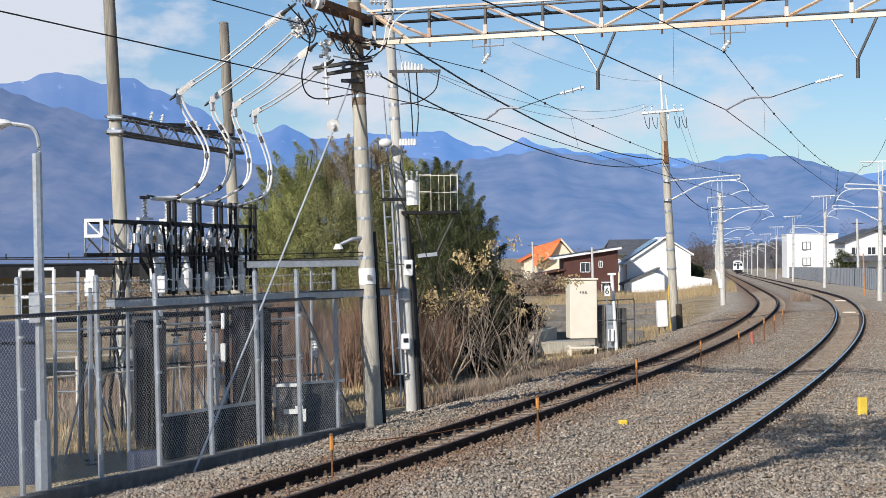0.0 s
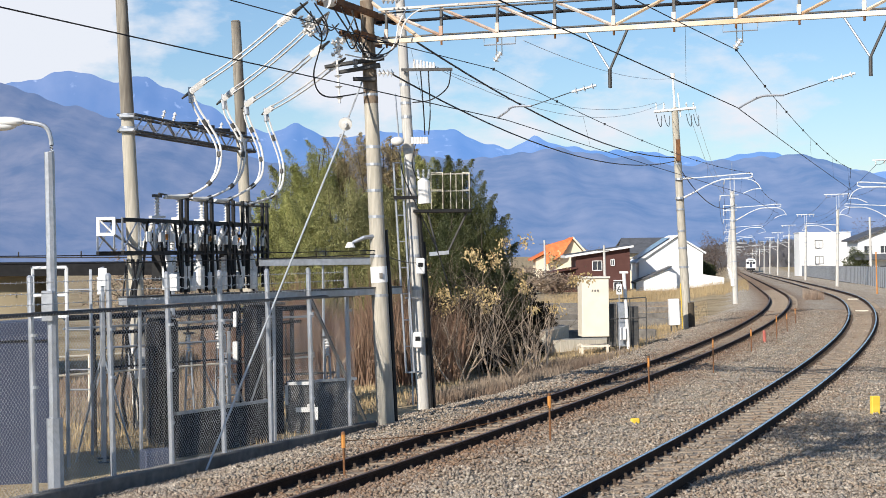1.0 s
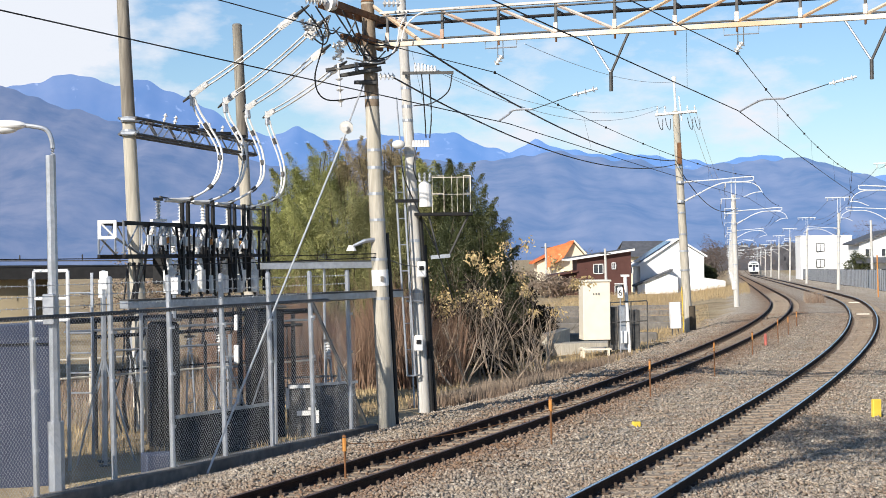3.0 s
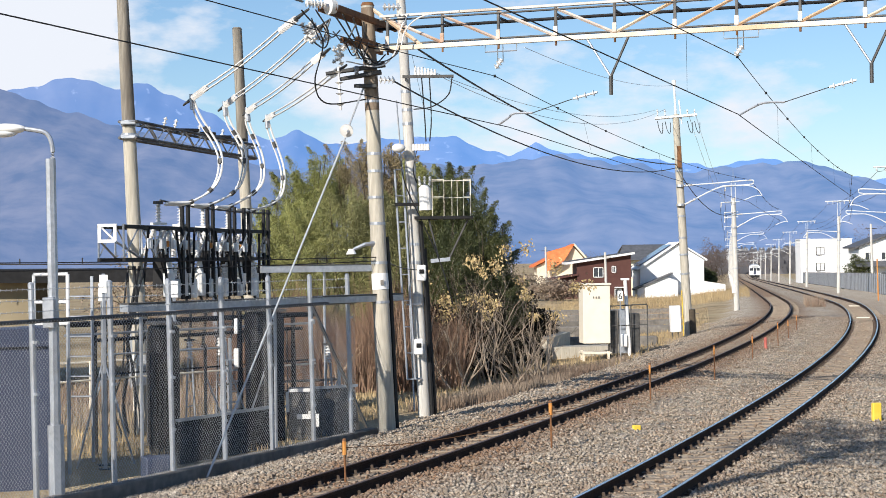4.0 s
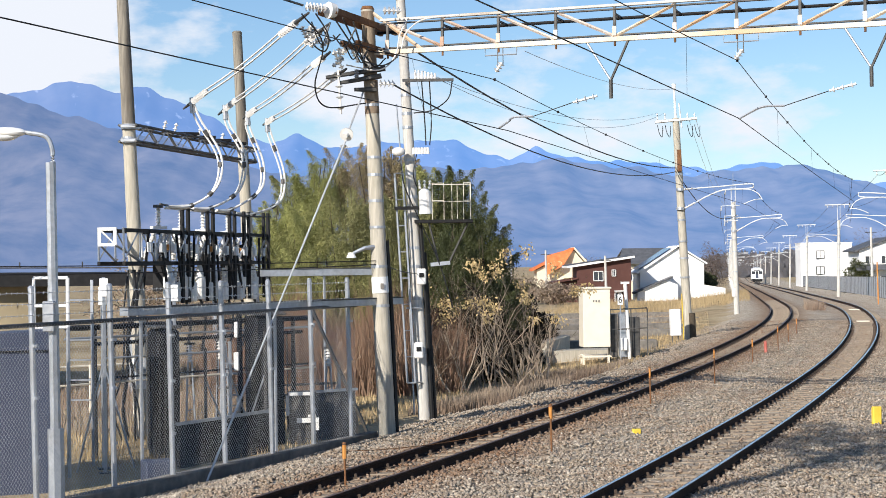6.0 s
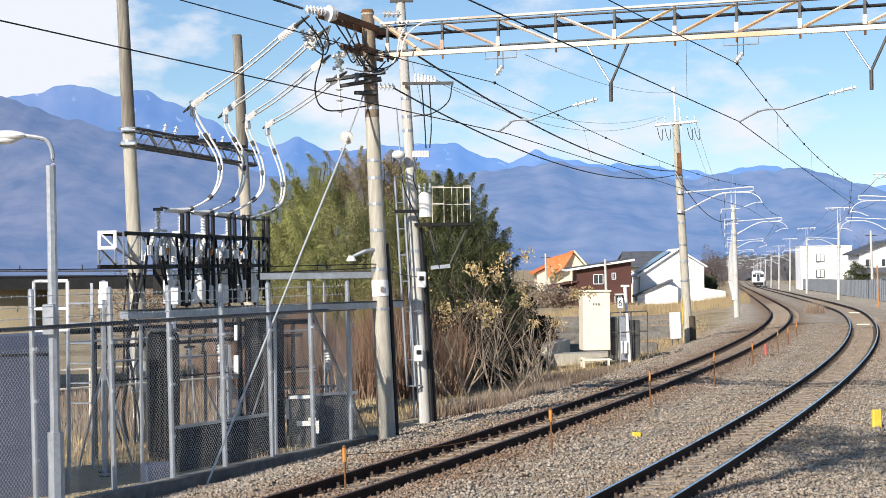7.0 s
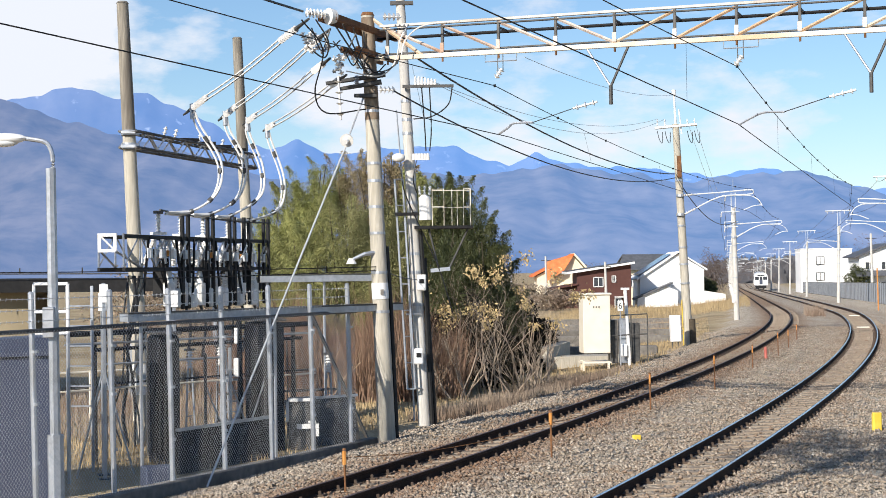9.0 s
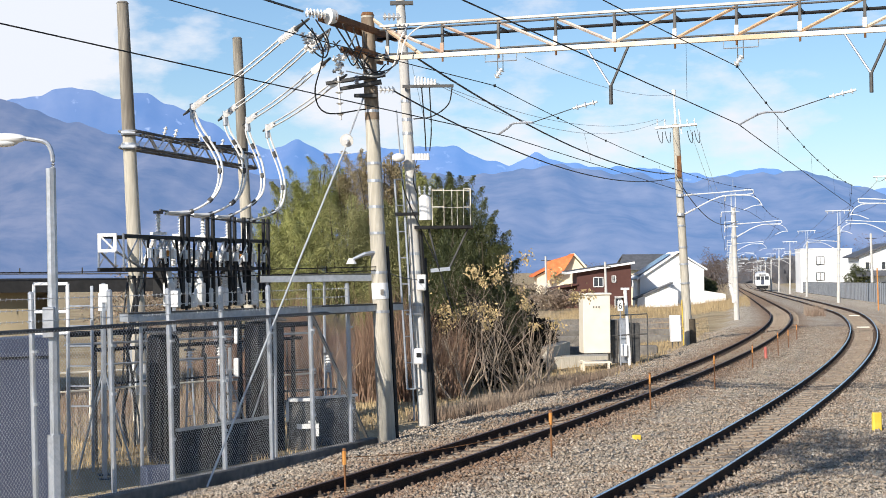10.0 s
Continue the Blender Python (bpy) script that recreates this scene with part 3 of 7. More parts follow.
def far_woods():
    """Low winter woods across the valley floor, in a haze-tinted colour."""
    r = np.random.default_rng(9)
    n = 9000
    x = r.uniform(55, 420, n)
    y = r.uniform(640, 900, n)
    h = (6 + 3 * np.sin(x * 0.05) + 2 * np.sin(x * 0.13 + 1)) * r.random(n) ** 0.8
    z = ground_z(x, y) + h
    s = r.uniform(0.8, 2.2, n)
    tri = np.stack([np.stack([x - s, y, z - s], -1), np.stack([x + s, y + s, z - s * 0.8], -1), np.stack([x + r.normal(0, 0.5, n), y, z + s], -1)], 1)
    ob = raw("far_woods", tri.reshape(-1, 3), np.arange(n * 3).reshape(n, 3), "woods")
    tagged(ob, "low brown winter woods across the valley, haze painted into the colour", "woods", kind="stuff")


far_woods()


# ---------- fence of the substation ----------
FENCE = [(-6.9, 19.0), (-5.5, 22.04), (-4.78, 23.68), (-4.15, 24.97), (-3.53, 26.3), (-2.91, 27.6), (-2.32, 28.93), (-1.73, 30.21)]
FENCE_TOP, FENCE_RAIL, FENCE_FOOT = 2.7, 2.2, -0.35


def build_fence():
    root = thing("chain_link_fence", (-3.5, 26.4, FENCE_FOOT), "galvanised chain-link fence with barbed wire on a concrete kerb", "fence")
    bm = N()
    a, b = Vector((*FENCE[0], 0)), Vector((*FENCE[-1], 0))
    d = (b - a).normalized()
    ang = math.degrees(math.atan2(d.y, d.x))
    mid, ln = (a + b) / 2, (b - a).length + 1.2
    box(bm, (mid.x + 0.3 * d.x, mid.y + 0.3 * d.y, FENCE_FOOT - 0.02), (ln, 0.2, 0.34), ang, 0.02)
    part("kerb", bm, "kerb", root, "stained concrete kerb")
    for x, y in FENCE:
        bm = N()
        tube(bm, (x, y, FENCE_FOOT), (x - 0.05, y, FENCE_TOP), 0.042, seg=10)
        tube(bm, (x - 0.05, y, FENCE_TOP), (x - 0.05, y, FENCE_TOP + 0.03), 0.046, 0.02, seg=10)
        for z in (0.4, 1.2, 1.9):
            tube(bm, (x, y, z), (x, y, z + 0.04), 0.052, seg=10)
        part("post", bm, "galv", root)
    bm = N()
    tube(bm, (a.x, a.y, FENCE_RAIL), (b.x + 0.1, b.y + 0.2, FENCE_RAIL), 0.03, seg=8)
    part("top_rail", bm, "galv_dark", root)
    for z in (2.33, 2.48, 2.63):
        bm = N()
        path_tube(bm, [(a.x, a.y, z), (b.x, b.y, z)], 0.004, 4)
        k = int(ln / 0.12)
        for i in range(k):
            p = a.lerp(b, i / k)
            tube(bm, (p.x, p.y, z - 0.02), (p.x + 0.012, p.y, z + 0.02), 0.004, seg=4)
        part("barbed_wire", bm, "wire_galv", root)
    bm = N()
    pitch, hgt, r = 0.066, FENCE_RAIL - FENCE_FOOT - 0.12, 0.0018
    side = Vector((d.y, -d.x, 0)) * 0.05
    n = int((ln + hgt) / pitch)
    for i in range(n):
        for s in (1, -1):
            t0 = i * pitch - (hgt * 0.9 if s == 1 else 0)
            t1 = t0 + s * hgt * 0.9 * (1 if s == 1 else 1)
            if s == -1:
                t1 = t0 - hgt * 0.9
            z0, z1 = FENCE_FOOT + 0.12, FENCE_RAIL
            full = ln - 1.1
            lo, hi = 0.0, full
            p0, p1 = t0, t1
            if max(p0, p1) < lo or min(p0, p1) > hi:
                continue

            def cut(p, za, q, zb):
                if p < lo:
                    return lo, za + (zb - za) * (lo - p) / (q - p)
                if p > hi:
                    return hi, za + (zb - za) * (hi - p) / (q - p)
                return p, za
            c0, e0 = cut(p0, z0, p1, z1)
            c1, e1 = cut(p1, z1, p0, z0)
            if abs(e1 - e0) < 0.05:
                continue
            A, B = a + d * c0 + side, a + d * c1 + side
            tube(bm, (A.x, A.y, e0), (B.x, B.y, e1), r, seg=3, cap=False)
    part("wire_mesh", bm, "wire_galv", root, "diamond wire netting")


build_fence()


# ---------- poles, beam and overhead line ----------
def insulator(bm, p, q, r=0.07, discs=5, core=0.022):
    """A string of porcelain discs from p to q."""
    p, q = Vector(p), Vector(q)
    tube(bm, p, q, core, seg=6)
    d = (q - p).normalized()
    for i in range(discs):
        c = p.lerp(q, (i + 0.5) / discs)
        tube(bm, c - d * 0.012, c + d * 0.018, r, r * 0.45, seg=10)
    return bm


def pole_bands(bm, base, top, r0, r1, fracs):
    base, top = Vector(base), Vector(top)
    for f in fracs:
        c = base.lerp(top, f)
        r = r0 + (r1 - r0) * f + 0.008
        tube(bm, c - Vector((0, 0, 0.025)), c + Vector((0, 0, 0.025)), r, seg=14)
    return bm


BASE_M, TOP_M = Vector((-1.08, 30.59, -0.42)), Vector((-1.36, 30.6, 7.72))
ACROSS = Vector((0.943, -0.332, 0.0))
ALONG = Vector((0.332, 0.943, 0.0))


def build_portal():
    root = thing("catenary_portal", BASE_M, "concrete mast with a faded orange lattice beam over both tracks", "catenary portal")
    bm = N()
    tube(bm, BASE_M, TOP_M, 0.168, 0.118, 20)
    mast = part("mast", bm, "concrete", root, "pale stained concrete mast", True)
    for f in (0.32, 0.41, 0.5, 0.56, 0.62, 0.66, 0.78, 0.84):
        bm = N()
        pole_bands(bm, BASE_M, TOP_M, 0.168, 0.118, (f,))
        part("steel_band", bm, "galv", mast)
    far = TOP_M + ACROSS * 10.3
    bm = N()
    tube(bm, (far.x, far.y, -0.42), (far.x, far.y, 7.7), 0.17, 0.12, 16)
    part("mast", bm, "concrete", root, smooth=True)
    a = Vector((TOP_M.x, TOP_M.y, 6.9))
    b = a + ACROSS * 10.3
    turn = math.degrees(math.atan2(ACROSS.y, ACROSS.x))
    m = (a + b) / 2
    for y, z, hh, name, mt in ((0.0, 0.0, 0.085, "bottom_chord", "beam_cream"), (0.0, 0.6, 0.05, "top_chord", "beam_grey"), (0.0, 0.53, 0.028, "top_chord", "galv_dark"), (0.03, 0.075, 0.03, "bottom_flange", "galv_dark")):
        bm = N()
        box(bm, m + ALONG * y + Vector((0, 0, z)), ((b - a).length - (0.5 if z > 0.3 else 0), 0.07, hh), turn, 0.006)
        part(name, bm, mt, root)
    bm = N()
    tube(bm, a + ALONG * 0.5 + Vector((0, 0, 0.44)), b + ALONG * 0.5 + Vector((0, 0, 0.44)), 0.03, seg=8)
    part("rear_tube", bm, "dark", root, "dark steel tube behind the lattice")
    for i in range(10):
        c = a + ACROSS * (0.4 + 1.08 * i)
        bm = N()
        box(bm, c + Vector((0, 0, 0.33)), (0.05, 0.05, 0.48), turn, 0.005)
        box(bm, c + ALONG * 0.25 + Vector((0, 0, 0.45)), (0.04, 0.5, 0.035), turn)
        part("upright", bm, "galv_dark", root)
        bm = N()
        box(bm, c - ALONG * 0.04 + Vector((0, 0, 0.14)), (0.075, 0.012, 0.17), turn, 0.004)
        part("gusset", bm, "beam_pale", root)
        bm = N()
        tube(bm, c + Vector((0, 0, -0.12)), c + Vector((0, 0, -0.02)), 0.022, seg=6)
        part("bolt", bm, "rust", root)
        if i < 9:
            bm = N()
            up, dn = (0.05, 0.55) if i >= 4 else (0.55, 0.05)
            tube(bm, c + Vector((0, 0, up)), c + ACROSS * 1.08 + Vector((0, 0, dn)), 0.03, seg=4)
            part("diagonal", bm, "beam" if i >= 4 else "beam_pale", root)
    bm = N()
    tube(bm, a + ACROSS * 0.1 + Vector((0, 0, 0.75)), a + ACROSS * 1.1, 0.035, seg=4)
    part("end_brace", bm, "beam", root)
    # hangers for the messenger wires
    for s in (2.6, 6.95):
        bm = N()
        c = a + ACROSS * s - Vector((0, 0, 0.05))
        x2 = ACROSS * 0.3
        path_tube(bm, [c - x2, c - x2 - Vector((0, 0, 0.12)), c + x2 - Vector((0, 0, 0.12)), c + x2], 0.012, 5)
        part("hanger_frame", bm, "galv", root)
        for o in (-0.06, 0.04):
            bm = N()
            path_tube(bm, [c + ACROSS * o, c + ACROSS * o - Vector((0, 0, 0.3))], 0.009, 5)
            part("hanger_rod", bm, "galv_dark", root)
        bm = N()
        insulator(bm, c + ACROSS * 0.02 - Vector((0, 0, 0.26)), c - ACROSS * 0.1 - Vector((0, 0, 0.42)), 0.075, 3, 0.03)
        part("insulator", bm, "porcelain", root)
    # rust-stained head of the mast
    bm = N()
    f0, f1 = BASE_M.lerp(TOP_M, 0.76), BASE_M.lerp(TOP_M, 0.995)
    tube(bm, f0, f1, 0.135, 0.122, 20)
    part("mast_head", bm, "stained", mast, "rust-stained upper mast", True)
    bm = N()
    tube(bm, TOP_M, TOP_M + Vector((0, 0, 0.06)), 0.13, 0.1, 16)
    part("mast_cap", bm, "rust", mast)
    for z, ln, tilt in ((6.55, 1.1, 0.12), (6.42, 0.8, 0.1), (6.2, 0.4, 0.0)):
        bm = N()
        c = Vector((TOP_M.x + 0.05, TOP_M.y - 0.15, z))
        tube(bm, c - Vector((ln * 0.75, 0.1, tilt)), c + Vector((ln * 0.25, 0, tilt * 0.4)), 0.035, 0.05, 6)
        part("side_arm", bm, "galv_dark", root)
    # rusty arms at the head of the mast
    for h0, ln, t in ((7.42, 1.9, 0.07), (6.98, 0.9, 0.06)):
        bm = N()
        p, q = Vector((TOP_M.x, TOP_M.y, h0)) - ALONG * ln, Vector((TOP_M.x, TOP_M.y, h0)) + ALONG * 1.1
        for o in (ACROSS * 0.15, -ACROSS * 0.15):
            m = (p + q) / 2 + o
            box(bm, m, ((q - p).length, 0.06, t * 1.6), math.degrees(math.atan2(ALONG.y, ALONG.x)))
        part("head_arm", bm, "rust", root, "rusty steel arm")
    bm = N()
    for i in range(5):
        s = -1.7 + 0.5 * i
        c = Vector((TOP_M.x, TOP_M.y, 7.1)) + ALONG * s
        tube(bm, c + Vector((0, 0, 0.3)), Vector((TOP_M.x, TOP_M.y, 6.6)), 0.018, seg=4)
    part("stay", bm, "galv_dark", root)
    # drop arms and steady arms above each track
    for s, end in ((4.64, 2.54), (9.13, 6.9)):
        bm = N()
        c = a + ACROSS * s
        tip = c + Vector((0, 0, -1.05))
        tube(bm, c + ACROSS * 0.34, tip + Vector((0, 0, 0.32)), 0.024, seg=6)
        tube(bm, tip + Vector((0, 0, 0.34)), tip, 0.034, seg=8)
        part("drop_arm", bm, "galv_dark", root)
        bm = N()
        tube(bm, c - ACROSS * 0.45 + Vector((0, 0, 0.0)), tip + Vector((0, 0, 0.32)), 0.02, seg=6)
        part("drop_brace", bm, "galv", root)
        bm = N()
        t2 = tip + Vector((0, 0, 0.06))
        insulator(bm, t2 - ACROSS * 0.25, t2 - ACROSS * 0.7 + Vector((0, 0, -0.1)), 0.06, 3)
        part("insulator", bm, "porcelain", root)
        bm = N()
        e = a + ACROSS * end
        e.z = 5.4
        k = t2 - ACROSS * 1.45 + Vector((0, 0, -0.32))
        path_tube(bm, [t2 - ACROSS * 0.7 + Vector((0, 0, -0.1)), k], 0.008, 5)
        part("link_rod", bm, "copper", root)
        bm = N()
        path_tube(bm, bend([k, k - ACROSS * 0.35 + Vector((0, 0, 0.0)), k.lerp(e, 0.72) + Vector((0, 0, 0.06)), e], 6), 0.022, 6)
        part("steady_arm", bm, "galv", root, "curved bright steady arm")
    return root


build_portal()


def wire(name, pts, r, label, mat="copper", group="overhead wires"):
    bm = N()
    path_tube(bm, pts, r, 5)
    return solid(name, bm, mat, label, "overhead wire", group)


LEFT_POLES = (96.3, 152.0, 207.0, 262.0, 318.0, 375.0, 432.0, 490.0, 550.0, 620.0)
RIGHT_POLES = (66.0, 98.0, 148.0, 207.0, 262.0, 318.0, 375.0, 432.0, 490.0, 550.0, 620.0)


# supports of the wires: place along the line, contact wire's offset and height, messenger's offset and height
WIRE_ENDS = {
    "over the outer track": [(-34.0, 0.95, 5.75, 0.9, 6.75), (28.4, -0.02, 5.42, -0.02, 6.42), (66.0, -0.3, 5.25, -0.35, 6.14), (97.8, 0.1, 5.02, 0.0, 5.75)],
    "over the track beside the fence": [(-34.0, -3.6, 5.46, -3.0, 6.75), (28.4, -4.2, 5.36, -4.44, 6.3), (67.6, -4.6, 5.22, -4.5, 6.15), (95.9, -4.0, 5.0, -4.1, 5.7)]}


def build_catenary():
    for off, name in ((0.0, "over the outer track"), (-SPACING, "over the track beside the fence")):
        ends = WIRE_ENDS[name] + [(y, off + (0.15 if k % 2 else -0.15), 5.15, off, 5.8) for k, y in enumerate(LEFT_POLES[1:9])]
        cont, mess, drops = [], [], []
        for e0, e1 in zip(ends, ends[1:]):
            n = 16
            for i in range(n):
                f = i / n
                y = e0[0] + (e1[0] - e0[0]) * f
                slack = 4 * f * (1 - f) * min(1.0, (e1[0] - e0[0]) / 60)
                c = on_line(e0[0], e0[1], e0[2]).lerp(on_line(e1[0], e1[1], e1[2]), f) - Vector((0, 0, 0.03 * slack))
                m = on_line(e0[0], e0[3], e0[4]).lerp(on_line(e1[0], e1[3], e1[4]), f) - Vector((0, 0, 0.5 * slack))
                cont.append(c)
                mess.append(m)
                if i % 4 == 3 and y < 210:
                    drops.append((c, m))
        wire("contact_wire", cont, 0.0085, "dark grooved contact wire " + name)
        w = wire("messenger_wire", mess, 0.008, "dark stranded messenger wire " + name)
        ORIGIN[w] = Vector()
        for c, m in drops:
            bm = N()
            tube(bm, c, m, 0.0025, seg=4)
            part("dropper", bm, "copper", w)
        for c in mess[16:60:2]:
            bm = N()
            tube(bm, c - Vector((0, 0, 0.025)), c + Vector((0, 0, 0.025)), 0.025, seg=6)
            part("clamp", bm, "cable", w)


build_catenary()


def cantilever(root, o, a, zt, zs, reach=2.9):
    """A hinged bracket on a mast at o reaching along a: top tube, strut, insulators and steady arm."""
    def at(d, z):
        return o + a * d + Vector((0, 0, z))
    k = reach / 2.9
    for p, q in ((at(0.12, zt), at(0.52, zt + 0.03)), (at(0.14, zs), at(0.6 * k, zs + 0.24))):
        bm = N()
        insulator(bm, p, q, 0.075, 5, 0.035)
        part("insulator", bm, "porcelain", root)
    bm = N()
    path_tube(bm, bend([at(0.5, zt + 0.03), at(1.6 * k, zt + 0.09), at(2.8 * k, zt + 0.17), at(2.95 * k, zt + 0.1), at(2.8 * k, zt - 0.01), at(1.7 * k, zt - 0.05)], 5), 0.027, 6)
    part("bracket_arm", bm, "arm_pale", root, "pale looped bracket arm")
    bm = N()
    path_tube(bm, bend([at(0.58 * k, zs + 0.22), at(1.1 * k, zs + 0.5), at(1.75 * k, zt - 0.06), at(2.5 * k, zt - 0.04)], 4), 0.03, 6)
    part("strut", bm, "arm_pale", root)
    bm = N()
    path_tube(bm, bend([at(2.45 * k, zt - 0.04), at(2.85 * k, zt - 0.08), at(3.15 * k, zt - 0.25), at(3.3 * k, zt - 0.5)], 4), 0.02, 6)
    part("drop_bracket", bm, "arm_pale", root)
    bm = N()
    path_tube(bm, bend([at(3.3 * k, zt - 0.46), at(2.95 * k, zt - 0.5), at(2.55 * k, zt - 0.66)], 4), 0.02, 6)
    part("steady_arm", bm, "arm_pale", root)
    bm = N()
    tube(bm, at(0, zt - 0.05), at(0, zt + 0.05), 0.17, seg=10)
    tube(bm, at(0, zs - 0.05), at(0, zs + 0.05), 0.19, seg=10)
    part("clamp_band", bm, "galv", root)


def bracket_mast(side):
    """A concrete mast with a hinged bracket; the bracket reaches along +x or -x from the mast."""
    root = thing("catenary_mast", (0, 0, 0), "slim grey concrete catenary mast with a pale hinged bracket", "catenary mast", "masts along the line")
    top = 6.6 if side > 0 else 7.0
    bm = N()
    tube(bm, (0, 0, -0.3), (-0.12 * side, 0, top), 0.17, 0.115, 12)
    part("mast", bm, "mast_grey", root, smooth=True)
    for z in (2.4, 3.6, 4.3, 6.2):
        bm = N()
        tube(bm, (-0.02 * z * side, 0, z), (-0.02 * z * side, 0, z + 0.06), 0.175 - 0.006 * z, seg=12)
        part("steel_band", bm, "galv", root)
    x0 = -0.12 * side
    for dx in (-0.12, 0.12):
        bm = N()
        tube(bm, (x0 + dx, 0, top - 0.9), (x0 + dx, 0, 8.4 if side < 0 else 7.5), 0.026, seg=6)
        part("spike", bm, "arm_pale", root)
    if side > 0:
        bm = N()
        tube(bm, (x0, 0, 7.3), (x0, 0, 8.3), 0.018, seg=6)
        part("lightning_rod", bm, "galv", root)
        for z, w in ((6.35, 0.75), (5.75, 0.55), (5.45, 0.55), (7.3, 0.5)):
            bm = N()
            tube(bm, (x0 - w, -0.1, z), (x0 + w * 0.5, -0.1, z + 0.03), 0.025, seg=6)
            part("crossarm", bm, "arm_pale", root)
            bm = N()
            insulator(bm, (x0 - w + 0.05, -0.1, z - 0.02), (x0 - w + 0.02, -0.1, z - 0.3), 0.065, 3)
            part("insulator", bm, "porcelain", root)
        bm = N()
        box(bm, (-0.16, -0.1, 1.2), (0.22, 0.2, 0.5), bevel=0.02)
        part("box", bm, "white_metal", root)
    else:
        bm = N()
        tube(bm, (x0 - 1.2, 0, 8.36), (x0 + 1.1, 0, 8.4), 0.05, seg=6)
        part("crossarm", bm, "arm_pale", root)
        for x in (-1.0, -0.5, 0.5, 0.95):
            bm = N()
            insulator(bm, (x0 + x, 0, 8.36), (x0 + x, 0, 8.1), 0.06, 3)
            part("insulator", bm, "porcelain", root)
    cantilever(root, Vector((-0.1 * side, 0, 0)), Vector((side, 0, 0)), 5.62, 4.85, 2.75)
    return root


def build_masts():
    for side, ys, off in ((1, LEFT_POLES, -SPACING - 2.55), (-1, RIGHT_POLES, 2.6)):
        first = bracket_mast(side)
        for i, y in enumerate(ys):
            p = on_line(y, off, -0.2)
            m = pose(p.x, p.y, p.z, 0, 0, -math.degrees(line_th(y)))
            if i == 0:
                first.matrix_basis = m
            else:
                copy_thing(first, m)


build_masts()


# distribution pole beside the line
def build_line_pole():
    b, t = Vector((10.22, 68.4, -0.75)), Vector((9.72, 68.4, 10.2))
    root = thing("distribution_pole", b, "tall concrete pole with a wooden stub and a white crossarm", "utility pole")
    bm = N()
    tube(bm, b, t.lerp(b, 0.12), 0.2, 0.14, 16)
    part("pole", bm, "concrete", root, smooth=True)
    bm = N()
    tube(bm, t.lerp(b, 0.12), t, 0.05, 0.04, 8)
    tube(bm, t.lerp(b, 0.12) + Vector((0.25, 0, -0.4)), t + Vector((0.2, 0, -0.7)), 0.03, seg=6)
    tube(bm, t - Vector((0, 0, 0.1)), t + Vector((0, 0, 0.12)), 0.09, seg=8)
    part("top_spike", bm, "white_metal", root)
    # rust stain of the shaft, added as a thin block
    bm = N()
    box(bm, (9.88, 68.2, 7.1), (0.16, 0.12, 0.9))
    part("rusty_clamp", bm, "rust", root, "rust stain on the pole, built as a thin block")
    bm = N()
    tube(bm, (8.9, 68.3, 8.72), (10.65, 68.3, 8.86), 0.06, seg=6)
    part("crossarm", bm, "white_metal", root)
    for x in (9.0, 9.32, 10.25, 10.55):
        bm = N()
        insulator(bm, (x, 68.3, 8.78), (x, 68.3, 9.1), 0.06, 2)
        part("insulator", bm, "porcelain", root)
        bm = N()
        path_tube(bm, bend([(x, 68.3, 8.6), (x + 0.08, 68.3, 8.25), (x + 0.2, 68.3, 8.1), (x + 0.22, 68.3, 8.55)], 4), 0.014, 5)
        part("jumper", bm, "cable", root)
    cantilever(root, Vector((9.92, 68.3, 0)), Vector((math.cos(line_th(68)), -math.sin(line_th(68)), 0)), 5.9, 5.1, 2.95)
    for z in (2.2, 3.0, 3.7, 4.6, 6.5):
        bm = N()
        f = (z + 0.75) / 10.95
        tube(bm, b.lerp(t, f), b.lerp(t, f + 0.007), 0.222 - 0.07 * f, seg=14)
        part("steel_band", bm, "galv", root)
    bm = N()
    tube(bm, b + Vector((0.16, -0.14, 0)), b + Vector((0.1, -0.14, 1.5)), 0.15, 0.14, 12)
    part("wooden_stub", bm, "trunk", root, "dark weathered wooden stub")
    bm = N()
    tube(bm, b + Vector((-0.22, -0.1, 0)), b + Vector((-0.3, -0.1, 2.3)), 0.02, seg=6)
    part("guard_pipe", bm, "yellow", root, "yellow guard pipe")


build_line_pole()


